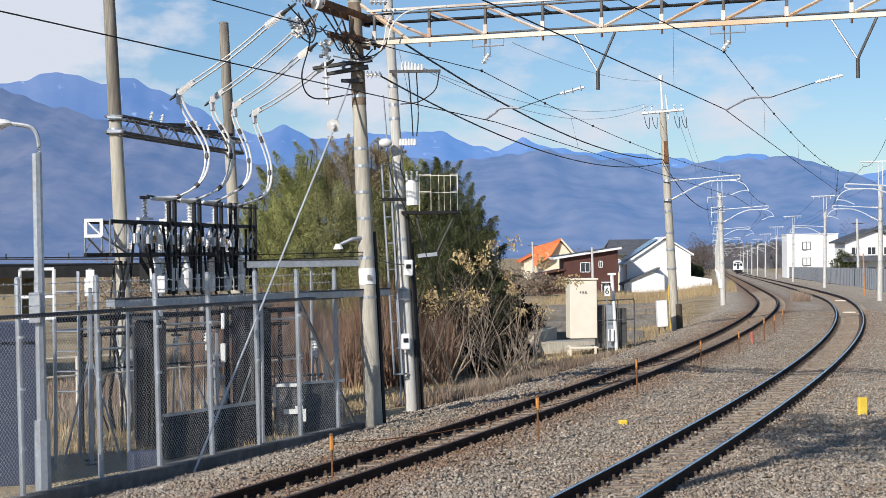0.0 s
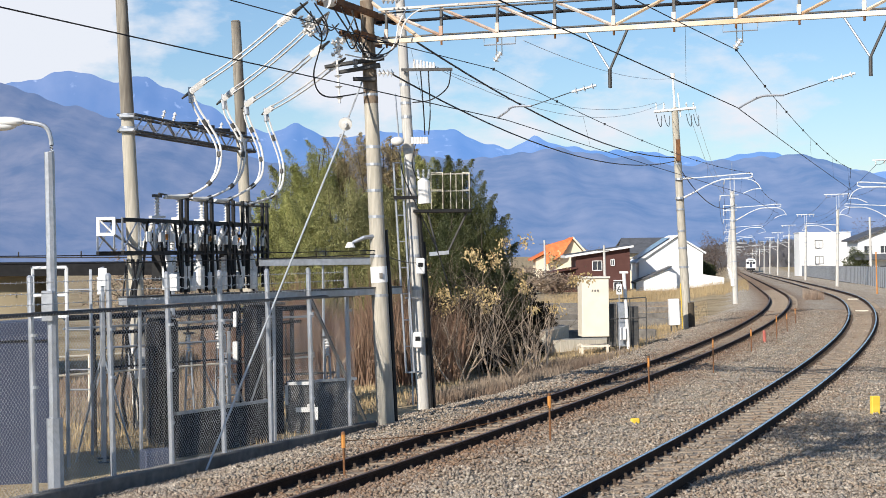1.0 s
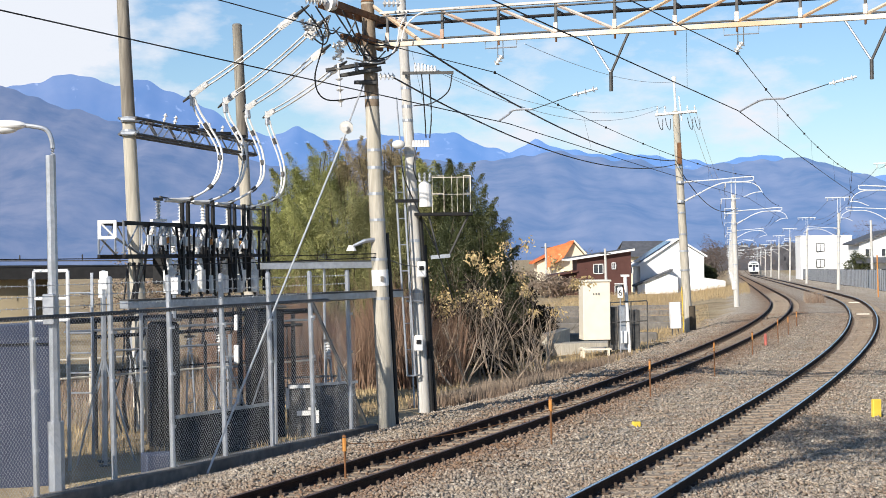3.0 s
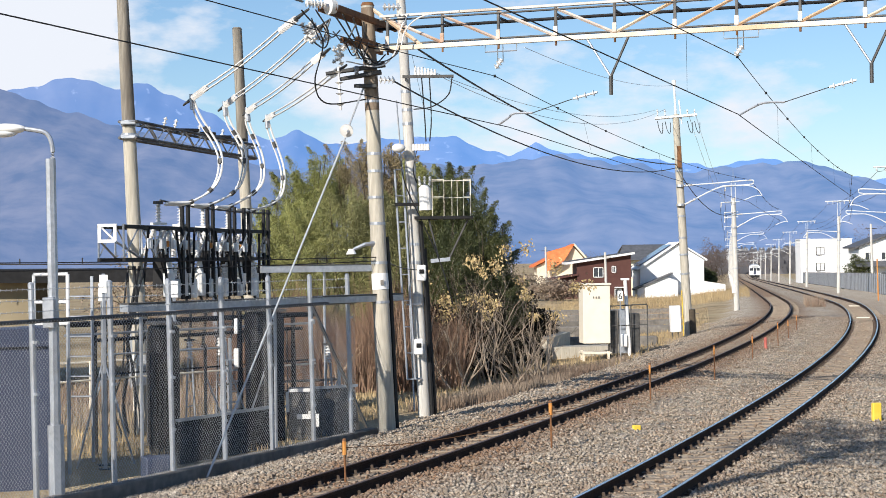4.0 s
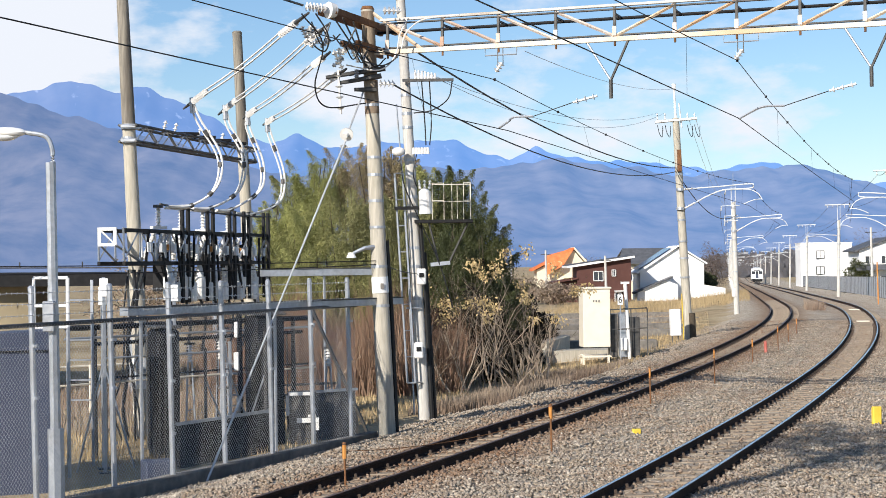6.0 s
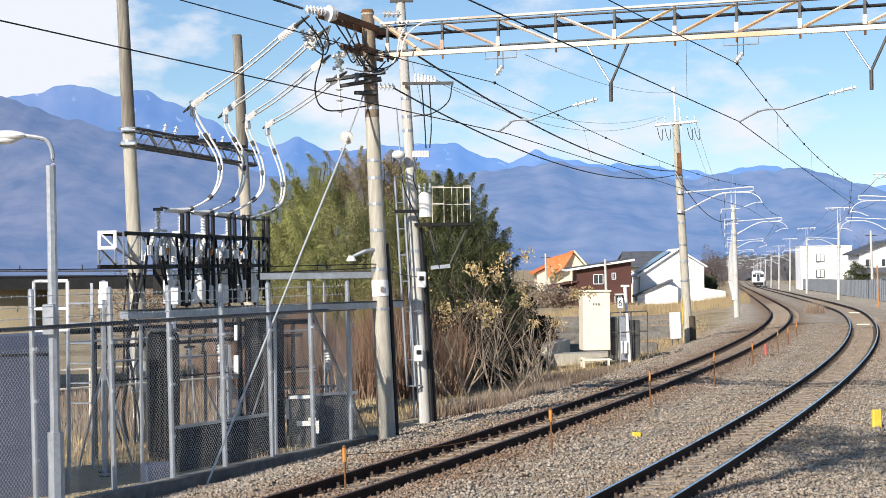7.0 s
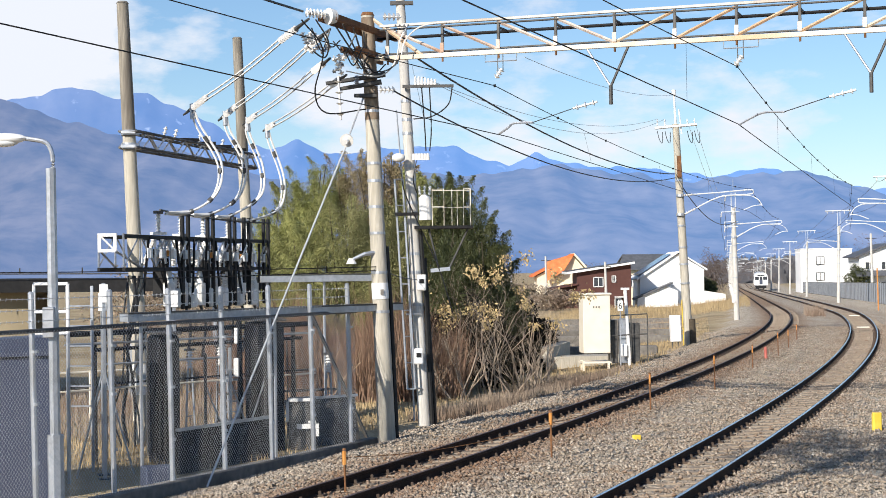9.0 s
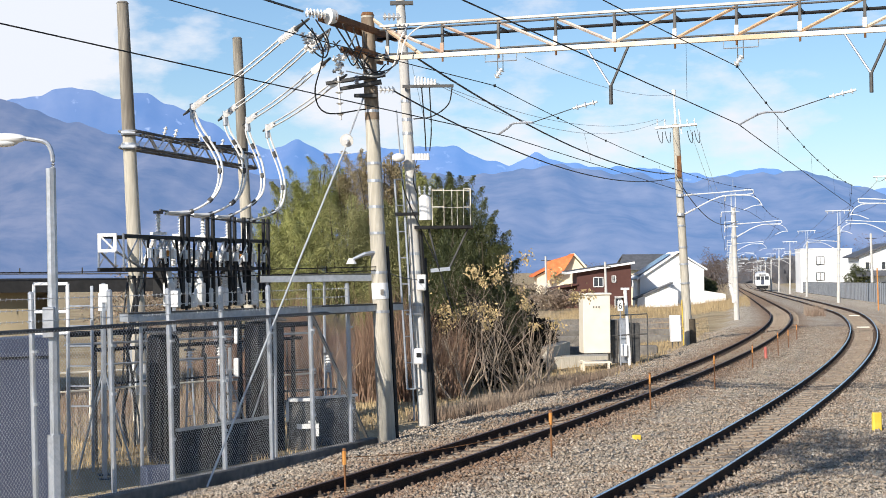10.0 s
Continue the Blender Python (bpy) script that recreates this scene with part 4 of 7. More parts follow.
# ---------- lamp by the fence ----------
def build_lamp():
    b = Vector((-5.36, 22.6, -0.4))
    root = thing("street_lamp", b, "grey steel lamp post with a curved arm and white head", "lamp post")
    bm = N()
    tube(bm, b, (-5.37, 22.6, 0.75), 0.115, seg=8)
    part("base", bm, "galv", root, "wider steel base")
    bm = N()
    tube(bm, (-5.37, 22.6, 0.75), (-5.4, 22.6, 4.42), 0.075, 0.07, seg=8)
    part("post", bm, "galv", root)
    bm = N()
    path_tube(bm, bend([(-5.37, 22.6, 4.4), (-5.38, 22.6, 4.62), (-5.47, 22.6, 4.78), (-5.75, 22.6, 4.84)], 6), 0.032, 8)
    part("arm", bm, "galv", root, smooth=True)
    bm = N()
    bmesh.ops.create_uvsphere(bm, u_segments=16, v_segments=8, radius=1.0, matrix=Matrix.Translation((-6.02, 22.6, 4.84)) @ Matrix.Diagonal((0.3, 0.13, 0.075, 1)))
    head = part("head", bm, "white_metal", root, "white lamp head", True)
    bm = N()
    bmesh.ops.create_uvsphere(bm, u_segments=16, v_segments=8, radius=1.0, matrix=Matrix.Translation((-6.06, 22.6, 4.79)) @ Matrix.Diagonal((0.22, 0.11, 0.07, 1)))
    part("cover", bm, "lamp_glass", head, smooth=True)
    bm = N()
    box(bm, (-5.42, 22.5, 2.3), (0.16, 0.1, 0.42), bevel=0.01)
    part("junction_box", bm, "galv", root)


build_lamp()


# ---------- vegetation ----------
def leaves(name, pts, size, material, parent=None, droop=0.6, seed=0, wide=0.35):
    """Small bent leaf blades round the given points (x, y, z)."""
    r = np.random.default_rng(seed)
    p = np.asarray(pts, float)
    n = len(p)
    az = r.uniform(0, 2 * math.pi, n)
    pit = r.normal(-droop * 0.6, 0.5, n)
    d = np.stack([np.cos(az) * np.cos(pit), np.sin(az) * np.cos(pit), np.sin(pit)], -1)
    s = np.cross(d, r.normal(size=(n, 3)))
    s /= np.linalg.norm(s, axis=1)[:, None] + 1e-6
    ln = size * r.uniform(0.6, 1.4, n)[:, None]
    v = np.stack([p, p + d * ln * 0.5 + s * ln * wide * 0.5, p + d * ln + np.array([0, 0, -0.15]) * ln, p + d * ln * 0.5 - s * ln * wide * 0.5], 1)
    f = np.arange(n * 4).reshape(n, 4)
    return raw(name, v.reshape(-1, 3), f, material, parent)


def grow(bm, p, d, ln, r, depth, rng, tips, spread=0.6, up=0.15, forks=(2, 3)):
    """A branch that bends and forks."""
    pts, rad = [Vector(p)], [r]
    d = Vector(d).normalized()
    for i in range(3):
        d = (d + Vector((rng.gauss(0, 0.16), rng.gauss(0, 0.16), rng.gauss(up * 0.4, 0.1)))).normalized()
        pts.append(pts[-1] + d * (ln / 3))
        rad.append(r * (1 - 0.14 * (i + 1)))
    path_tube(bm, pts, rad, 4 if depth < 2 else 5)
    if depth == 0:
        tips.append(pts[-1])
        return
    for _ in range(rng.randint(*forks)):
        k = rng.choice([1, 2, 3, 3])
        nd = (d + Vector((rng.gauss(0, spread), rng.gauss(0, spread), rng.gauss(up, spread * 0.6)))).normalized()
        grow(bm, pts[k], nd, ln * rng.uniform(0.55, 0.85), rad[k] * 0.62, depth - 1, rng, tips, spread, up, forks)


def grove(name, label, spots, material, seed, plumes, per, leaf):
    """Trees of feathery upright plumes that taper to a point."""
    rng = random.Random(seed)
    r = np.random.default_rng(seed)
    for x, y, top, wid in spots:
        z0 = float(ground_z(x, y))
        root = thing(name, (x, y, z0), label, "tree", "trees of the grove")
        bm = N()
        for k in range(3):
            a = Vector((x + rng.uniform(-0.5, 0.5), y + rng.uniform(-0.5, 0.5), z0 - 0.05))
            b = Vector((x + rng.uniform(-0.7, 0.7) * wid, y + rng.uniform(-0.6, 0.6), top - rng.uniform(0.3, 1.2)))
            path_tube(bm, bend([a, a.lerp(b, 0.5) + Vector((rng.uniform(-0.2, 0.2), 0, 0)), b], 3), [0.05 - 0.006 * i for i in range(7)], 5)
        part("trunk", bm, "trunk", root)
        pts = []
        for _ in range(plumes):
            h = rng.random() ** 0.62
            rad = wid * (1.0 - 0.6 * h ** 2.5) * math.sqrt(rng.random())
            an = rng.uniform(0, 6.28)
            ln = rng.uniform(0.9, 1.7) + (0.4 if h > 0.85 else 0.0)
            base = np.array([x + math.cos(an) * rad, y + math.sin(an) * rad, z0 + 0.3 + (top - z0 - ln - 0.2) * h])
            lean = np.array([math.cos(an) * 0.3 + rng.gauss(0, 0.12), math.sin(an) * 0.3, 1.0]) * ln
            m = int(per * ln)
            t = r.random(m) ** 0.8
            wide = 0.27 * (1 - t) ** 0.8 + 0.02
            q = base + lean * t[:, None] + r.normal(size=(m, 3)) * wide[:, None] * np.array([0.8, 0.8, 0.3])
            q[:, 2] -= 0.35 * t * t
            pts.append(q)
        p = np.concatenate(pts)
        p = p[p[:, 2] > z0 + 0.05]
        leaves("crown", p, leaf, material, root, 0.9, seed + int((x + 20) * 10), 0.2)


grove("bamboo_tree", "dense olive-green bamboo with feathery drooping leaves", [
    (-6.2, 60, 5.6, 0.8), (-5.5, 61, 6.6, 0.8), (-4.8, 60, 7.2, 0.9), (-4.1, 62, 7.6, 0.8),
    (-1.0, 60.5, 7.0, 0.8), (-5.6, 56.5, 4.9, 1.0), (-4.6, 56, 5.5, 1.0), (-3.5, 56, 5.9, 1.0), (-2.4, 56.2, 5.6, 1.0), (-1.3, 57, 5.7, 1.0), (-0.3, 60.4, 6.6, 0.8)], "bamboo", 11, 56, 520, 0.075)
grove("dry_bamboo", "brownish dry bamboo with thin feathery tops", [
    (-3.4, 62, 7.8, 0.8), (-2.7, 61.5, 7.7, 0.8), (-2.0, 62, 7.6, 0.8), (-1.4, 62.3, 7.5, 0.7)], "bamboo_dry", 17, 46, 480, 0.075)
grove("evergreen_tree", "dark green evergreen at the edge of the bamboo", [
    (-0.4, 58, 6.3, 0.9), (0.35, 60, 6.8, 0.8), (0.9, 58, 5.9, 0.9), (1.45, 57.5, 5.0, 0.9), (0.2, 55.5, 4.6, 1.0), (1.2, 56.5, 4.2, 0.9), (1.8, 58.5, 4.0, 0.8)], "evergreen", 23, 50, 560, 0.075)


def shrub(x, y, h, n, seed, label, with_leaves=False, spread=0.55):
    rng = random.Random(seed)
    z0 = float(ground_z(x, y))
    root = thing("bare_shrub", (x, y, z0), label, "shrub", "bare shrubs beside the line")
    bm, tips = N(), []
    for _ in range(n):
        a = rng.uniform(0, 6.28)
        lean = rng.uniform(0.15, 0.75)
        grow(bm, (x + rng.uniform(-0.25, 0.25), y + rng.uniform(-0.25, 0.25), z0 - 0.03), (math.cos(a) * lean, math.sin(a) * lean, 1), h * rng.uniform(0.36, 0.56), 0.03, 3, rng, tips, spread)
    part("twig_tangle", bm, "pale_twig" if x > 0 else "bark", root)
    if with_leaves:
        r = np.random.default_rng(seed)
        hi = [t for t in tips if t.z > z0 + h * 0.6]
        rng.shuffle(hi)
        pts = np.concatenate([np.array(t)[None] + r.normal(0, 0.1, (rng.randint(45, 90), 3)) for t in hi[:9]])
        leaves("dry_foliage", pts, 0.085, "dry_leaf", root, 0.9, seed, 0.55)


for k, (x, y, h, n, lf) in enumerate([(0.45, 44, 2.5, 4, 0), (1.2, 46.5, 3.1, 3, 1), (1.75, 45.5, 3.3, 3, 1), (2.35, 46.6, 3.0, 4, 1), (2.0, 43.8, 1.6, 5, 0),
                                       (2.75, 46.5, 1.9, 5, 0), (-0.4, 43.5, 2.3, 3, 0), (1.3, 44.0, 2.8, 4, 0), (0.1, 45.2, 3.0, 4, 0), (2.6, 45.0, 1.5, 4, 0), (-1.6, 44, 2.3, 4, 0), (-2.8, 44, 2.3, 4, 0), (-4.2, 44.5, 2.2, 4, 0)]):
    shrub(x, y, h, n, 40 + k, "bare pale-twigged shrub with a few dry yellow leaf clusters" if lf else "bare tangled brown shrub in dry grass", bool(lf), 0.42)


def thicket(label, area, n, h, material, seed):
    """A hedge of thin upright twigs."""
    r = np.random.default_rng(seed)
    x0, x1, y0, y1 = area
    x, y = r.uniform(x0, x1, n), r.uniform(y0, y1, n)
    z = ground_z(x, y)
    hh = h * r.uniform(0.35, 1.0, n) * (0.8 + 0.2 * np.sin(x * 2.3 + seed))
    verts, faces = [], []
    az, le = r.uniform(0, 6.28, n), np.abs(r.normal(0.16, 0.13, n))
    p = np.stack([x, y, z - 0.05], -1)
    d = np.stack([np.cos(az) * le, np.sin(az) * le, np.ones(n)], -1) * hh[:, None]
    k = r.normal(0, 0.12, (n, 3)) * hh[:, None]
    mid, top = p + d * 0.5 + k * 0.5, p + d + k
    w = np.stack([np.full(n, 0.011), np.zeros(n), np.zeros(n)], -1) * r.uniform(0.5, 1.4, n)[:, None]
    v = np.stack([p - w, p + w, mid - w * 0.7, mid + w * 0.7, top], 1)
    w2 = np.stack([np.zeros(n), np.full(n, 0.011), np.zeros(n)], -1)
    v2 = np.stack([p - w2, p + w2, mid - w2 * 0.7, mid + w2 * 0.7, top], 1)
    v = np.concatenate([v, v2]).reshape(-1, 3)
    b = (np.arange(2 * n) * 5)[:, None]
    f = np.concatenate([b + np.array([0, 1, 3]), b + np.array([0, 3, 2]), b + np.array([2, 3, 4])])
    ob = raw("thicket", v, f, material)
    tagged(ob, label, "thicket", kind="stuff")


thicket("reddish-brown bare winter thicket behind the fence", (-6.5, 0.5, 44.5, 49.5), 12000, 3.2, "thicket", 5)


def grass(name, label, area, n, ln, material, seed):
    r = np.random.default_rng(seed)
    x0, x1, y0, y1, slope = area
    y = r.uniform(y0, y1, n)
    x = r.uniform(x0, x1, n) + slope * (y - y0)
    clump = np.sin(x * 2.1 + seed) * np.sin(y * 1.3 + 2 * seed) + r.normal(0, 0.5, n) > -0.35
    x, y = x[clump], y[clump]
    n = len(x)
    z = ground_z(x, y)
    az, le = r.uniform(0, 6.28, n), r.normal(0, 0.35, n)
    h = ln * r.uniform(0.4, 1.2, n)
    top = np.stack([x + np.cos(az) * h * le, y + np.sin(az) * h * le, z + h], -1)
    w = 0.012
    a = np.stack([x - np.sin(az) * w, y + np.cos(az) * w, z - 0.02], -1)
    b = np.stack([x + np.sin(az) * w, y - np.cos(az) * w, z - 0.02], -1)
    v = np.stack([a, b, top], 1).reshape(-1, 3)
    ob = raw(name, v, np.arange(n * 3).reshape(n, 3), material)
    tagged(ob, label, "grass", kind="stuff")


grass("dry_grass", "dry tan winter grass along the ballast edge", (-0.9, 1.3, 36.5, 50, 0.33), 14000, 0.26, "weed", 1)
grass("dry_grass", "dry straw-coloured grass on the field", (-12, 5, 47, 75, 0.24), 22000, 0.2, "dry_grass", 2)
grass("dry_grass", "dry straw-coloured grass behind the fence", (-9, -3.2, 28, 46, 0.25), 9000, 0.16, "dry_grass", 3)
grass("dry_grass", "rough grey-brown grass on the field behind the yard", (-13, -4.5, 33, 62, 0.1), 17000, 0.42, "weed", 21)
grass("dry_grass", "dry weeds standing between the tracks", (21.2, 22.4, 96, 103, 0.2), 700, 0.7, "weed", 8)
grass("dry_grass", "golden-brown tall grass before the houses", (6, 24, 128, 190, 0.18), 15000, 0.7, "dry_grass", 4)
grass("dry_grass", "short straw-coloured grass on the terraces", (1, 11, 68, 112, 0.16), 14000, 0.14, "dry_grass", 12)
grass("dry_grass", "grey-brown weeds on the terraces", (3, 14, 95, 130, 0.16), 7000, 0.3, "weed", 14)


# ---------- houses ----------
def window(root, c, w, h, face, pane="glass", rim="white_metal"):
    """A framed window on a wall that faces the way face."""
    d = Vector(face)
    s = Vector((-d.y, d.x, 0))
    ang = math.degrees(math.atan2(s.y, s.x))
    c = Vector(c)
    bm = N()
    box(bm, c + d * 0.03, (w, 0.05, h), ang)
    win = part("window", bm, pane, root)
    bm = N()
    t = 0.09
    for o, sz in ((Vector((0, 0, h / 2)), (w + t, 0.12, t)), (Vector((0, 0, -h / 2)), (w + t, 0.12, t)), (s * w / 2, (t, 0.12, h + t)), (-s * w / 2, (t, 0.12, h + t)), (Vector(), (t * 0.7, 0.1, h))):
        box(bm, c + d * 0.04 + o, sz, ang)
    part("frame", bm, rim, win)


def prism(bm, pts, depth_v):
    """A wall block: an outline pushed along depth_v."""
    a = [bm.verts.new(Vector(p)) for p in pts]
    b = [bm.verts.new(Vector(p) + Vector(depth_v)) for p in pts]
    bm.faces.new(a)
    bm.faces.new(b[::-1])
    k = len(a)
    for i in range(k):
        bm.faces.new((a[i], b[i], b[(i + 1) % k], a[(i + 1) % k]))
    bmesh.ops.recalc_face_normals(bm, faces=bm.faces)
    return bm


def build_brown_house():
    g = -2.4
    root = thing("brown_house", (19, 200, g), "two-storey brown sided house with a shallow pent roof", "house")
    bm = N()
    prism(bm, [(16.3, 200, g), (22.9, 200, g), (22.9, 200, 3.25), (16.3, 200, 2.35)], (0, 7, 0))
    part("wall", bm, "brown_wall", root)
    bm = N()
    prism(bm, [(15.0, 199.3, 2.1), (23.3, 199.3, 3.28), (23.3, 199.3, 3.55), (15.0, 199.3, 2.38)], (0, 8.4, 0))
    part("roof", bm, "white_metal", root, "white-edged pent roof")
    bm = N()
    prism(bm, [(15.0, 199.25, 2.4), (23.3, 199.25, 3.57), (23.3, 199.25, 3.62), (15.0, 199.25, 2.45)], (0, 8.5, 0))
    part("roof_sheet", bm, "grey_roof", root)
    bm = N()
    prism(bm, [(13.6, 200.5, g), (16.3, 200.5, g), (16.3, 200.5, 0.6), (13.6, 200.5, 0.2)], (0, 5, 0))
    part("annex", bm, "brown_wall", root)
    bm = N()
    prism(bm, [(13.0, 199.8, 0.2), (16.4, 199.8, 0.75), (16.4, 199.8, 0.95), (13.0, 199.8, 0.4)], (0, 6, 0))
    part("annex_roof", bm, "brown_wall", root)
    for x, z, w, h in ((18.9, 1.1, 1.15, 1.15), (20.8, 1.45, 0.45, 0.75), (18.7, -1.55, 1.1, 0.9), (21.3, -1.7, 0.8, 1.5)):
        window(root, (x, 200, z), w, h, (0, -1, 0))
    bm = N()
    box(bm, (21.4, 199.7, -0.75), (1.1, 0.6, 0.12))
    part("canopy", bm, "white_metal", root)


build_brown_house()


def build_white_house():
    g = -2.5
    root = thing("white_house", (28, 205, g), "white rendered house with a sloping roof and solar panels", "house")
    bm = N()
    prism(bm, [(24.6, 205, g), (32.6, 205, g), (32.6, 205, 2.5), (29.4, 205, 4.45), (24.6, 205, 1.5)], (0, 8, 0))
    part("wall", bm, "white_wall", root)
    bm = N()
    prism(bm, [(32.95, 204.6, 2.35), (29.4, 204.6, 4.6), (29.4, 204.6, 4.78), (33.0, 204.6, 2.55)], (0, 9, 0))
    prism(bm, [(24.2, 204.6, 1.2), (29.4, 204.6, 4.6), (29.4, 204.6, 4.78), (24.1, 204.6, 1.4)], (0, 9, 0))
    part("roof", bm, "white_wall", root)
    bm = N()
    prism(bm, [(24.6, 206, 1.85), (28.6, 206, 4.4), (28.6, 206, 4.47), (24.6, 206, 1.92)], (0, 6.5, 0))
    part("solar_panel", bm, "solar", root, "dark blue solar panel")
    bm = N()
    prism(bm, [(24.0, 203, g), (29.0, 203, g), (29.0, 203, -0.1), (27.6, 203, 0.45), (24.0, 203, -0.9)], (0, 2.5, 0))
    part("porch", bm, "white_wall", root)
    bm = N()
    prism(bm, [(23.6, 202.7, -1.2), (28.4, 202.7, 0.75), (28.4, 202.7, 0.95), (23.6, 202.7, -1.0)], (0, 2.8, 0))
    part("porch_roof", bm, "grey_roof", root, "grey lean-to roof")
    bm = N()
    prism(bm, [(32.6, 203.5, g), (35.0, 203.5, g), (35.0, 203.5, -0.6), (32.6, 203.5, -0.2)], (0, 3, 0))
    part("shed", bm, "white_wall", root)
    # the neighbour's grey roof behind
    root = thing("grey_roof_house", (26, 222, g), "house with a grey slate roof behind the white house", "house")
    bm = N()
    prism(bm, [(24.4, 222, g), (31, 222, g), (31, 222, 2.6), (24.4, 222, 2.6)], (0, 7, 0))
    part("wall", bm, "cream_wall", root)
    bm = N()
    prism(bm, [(23.6, 221.2, 2.5), (24.6, 224.5, 4.5), (31.2, 224.5, 4.5), (32.2, 221.2, 2.5)], (0, 0.25, 0.12))
    prism(bm, [(23.6, 228, 2.5), (24.6, 224.9, 4.5), (31.2, 224.9, 4.5), (32.2, 228, 2.5)], (0, 0.25, 0.12))
    part("roof", bm, "grey_roof", root, "grey slate roof")
    window(root, (25.2, 222, 1.0), 0.8, 1.6, (0, -1, 0))


build_white_house()


def build_orange_house():
    g = -2.6
    root = thing("orange_roof_house", (16, 228, g), "cream house with a bright orange tiled roof", "house")
    bm = N()
    prism(bm, [(13.0, 228, g), (20.4, 228, g), (20.4, 228, 1.8), (18.2, 228, 4.4), (13.0, 228, 1.8)], (0, 7, 0))
    part("wall", bm, "cream_wall", root)
    bm = N()
    prism(bm, [(12.3, 227.5, 1.6), (18.2, 227.5, 4.6), (18.2, 227.5, 4.85), (12.3, 227.5, 1.85)], (0, 8, 0))
    prism(bm, [(14.1, 226.6, 0.9), (14.1, 227.6, 3.6), (18.2, 227.6, 4.7), (16.6, 226.6, 2.4)], (0, 0.2, 0.1))
    roof = part("roof", bm, "orange_roof", root, "bright orange tiled roof")
    bm = N()
    prism(bm, [(18.2, 227.5, 4.6), (21.2, 227.5, 1.1), (21.4, 227.5, 1.3), (18.25, 227.5, 4.9)], (0, 8, 0))
    part("verge", bm, "cream_wall", roof)
    window(root, (17.6, 228, -0.6), 0.9, 1.1, (0, -1, 0))
    window(root, (15.0, 228, -0.4), 0.9, 1.1, (0, -1, 0))


build_orange_house()


def build_apartments():
    g = -4.5
    root = thing("apartment_building", (68, 300, g), "white three-storey apartment building with framed windows", "apartment building")
    bm = N()
    box(bm, (70.5, 304, 0.6), (9.2, 9, 10.2), -6, 0.05)
    part("wall", bm, "white_wall", root)
    for z in (3.6, 0.7, -2.1):
        window(root, (68.9, 299.55, z), 1.5, 1.4, (0.1, -0.99, 0), "white_metal", "dark")
    bm = N()
    box(bm, (70.5, 304, 5.75), (9.4, 9.2, 0.15), -6)
    part("parapet", bm, "white_wall", root)
    for x0, d, w, hh in ((66.5, 262, 9.5, 4.2), (76.0, 285, 8.0, 5.0)):
        r2 = thing("dark_roof_house", (x0 + 3, d, g), "white house with a dark tiled roof behind the line fence", "house", "houses behind the line fence")
        bm = N()
        prism(bm, [(x0, d, g), (x0 + w, d, g), (x0 + w, d, hh), (x0 + w / 2, d, hh + 1.6), (x0, d, hh)], (0, 7, 0))
        part("wall", bm, "white_wall", r2)
        bm = N()
        for s in (-1, 1):
            prism(bm, [(x0 + w / 2, d - 0.6, hh + 1.7), (x0 + w / 2 + s * (w / 2 + 0.8), d - 0.6, hh - 0.35), (x0 + w / 2 + s * (w / 2 + 0.8), d - 0.6, hh - 0.1), (x0 + w / 2, d - 0.6, hh + 2.0)], (0, 8.2, 0))
        part("roof", bm, "grey_roof", r2, "dark tiled roof")
        bm = N()
        prism(bm, [(x0 - 0.8, d - 1.6, 0.9), (x0 + w, d - 1.6, 0.9), (x0 + w, d, 1.6), (x0 - 0.8, d, 1.6)], (0, 0, 0.25))
        part("lower_roof", bm, "grey_roof", r2)
        for i in range(3):
            window(r2, (x0 + 1.6 + i * 2.6, d, 2.6), 1.3, 1.2, (0, -1, 0))
            window(r2, (x0 + 1.6 + i * 2.6, d, -0.6), 1.3, 1.2, (0, -1, 0))


build_apartments()


# ---------- line fence on the outer side ----------
def build_line_fence():
    root = thing("line_fence", on_line(160, 6.0, -0.4), "grey steel panel fence along the line", "fence")
    y = 96.0
    while y < 330:
        p, q = on_line(y, 5.6 + 0.004 * (y - 96), -0.3), on_line(y + 2.0, 5.6 + 0.004 * (y - 94), -0.3)
        d = q - p
        ang = math.degrees(math.atan2(d.y, d.x))
        bm = N()
        m = (p + q) / 2
        side = Vector((d.y, -d.x, 0)).normalized()
        fold = [p.lerp(q, 0.02 + 0.96 * i / 12) + side * (0.035 if i % 2 else -0.035) for i in range(13)]
        lo = [bm.verts.new(v + Vector((0, 0, 0.18))) for v in fold]
        hi = [bm.verts.new(v + Vector((0, 0, 1.93))) for v in fold]
        for i in range(12):
            bm.faces.new((lo[i], lo[i + 1], hi[i + 1], hi[i]))
        part("panel", bm, "galv", root)
        bm = N()
        box(bm, p + Vector((0, 0, 0.95)), (0.07, 0.09, 2.1), ang)
        part("post", bm, "galv_dark", root)
        y += 2.0 * math.cos(line_th(y))


build_line_fence()


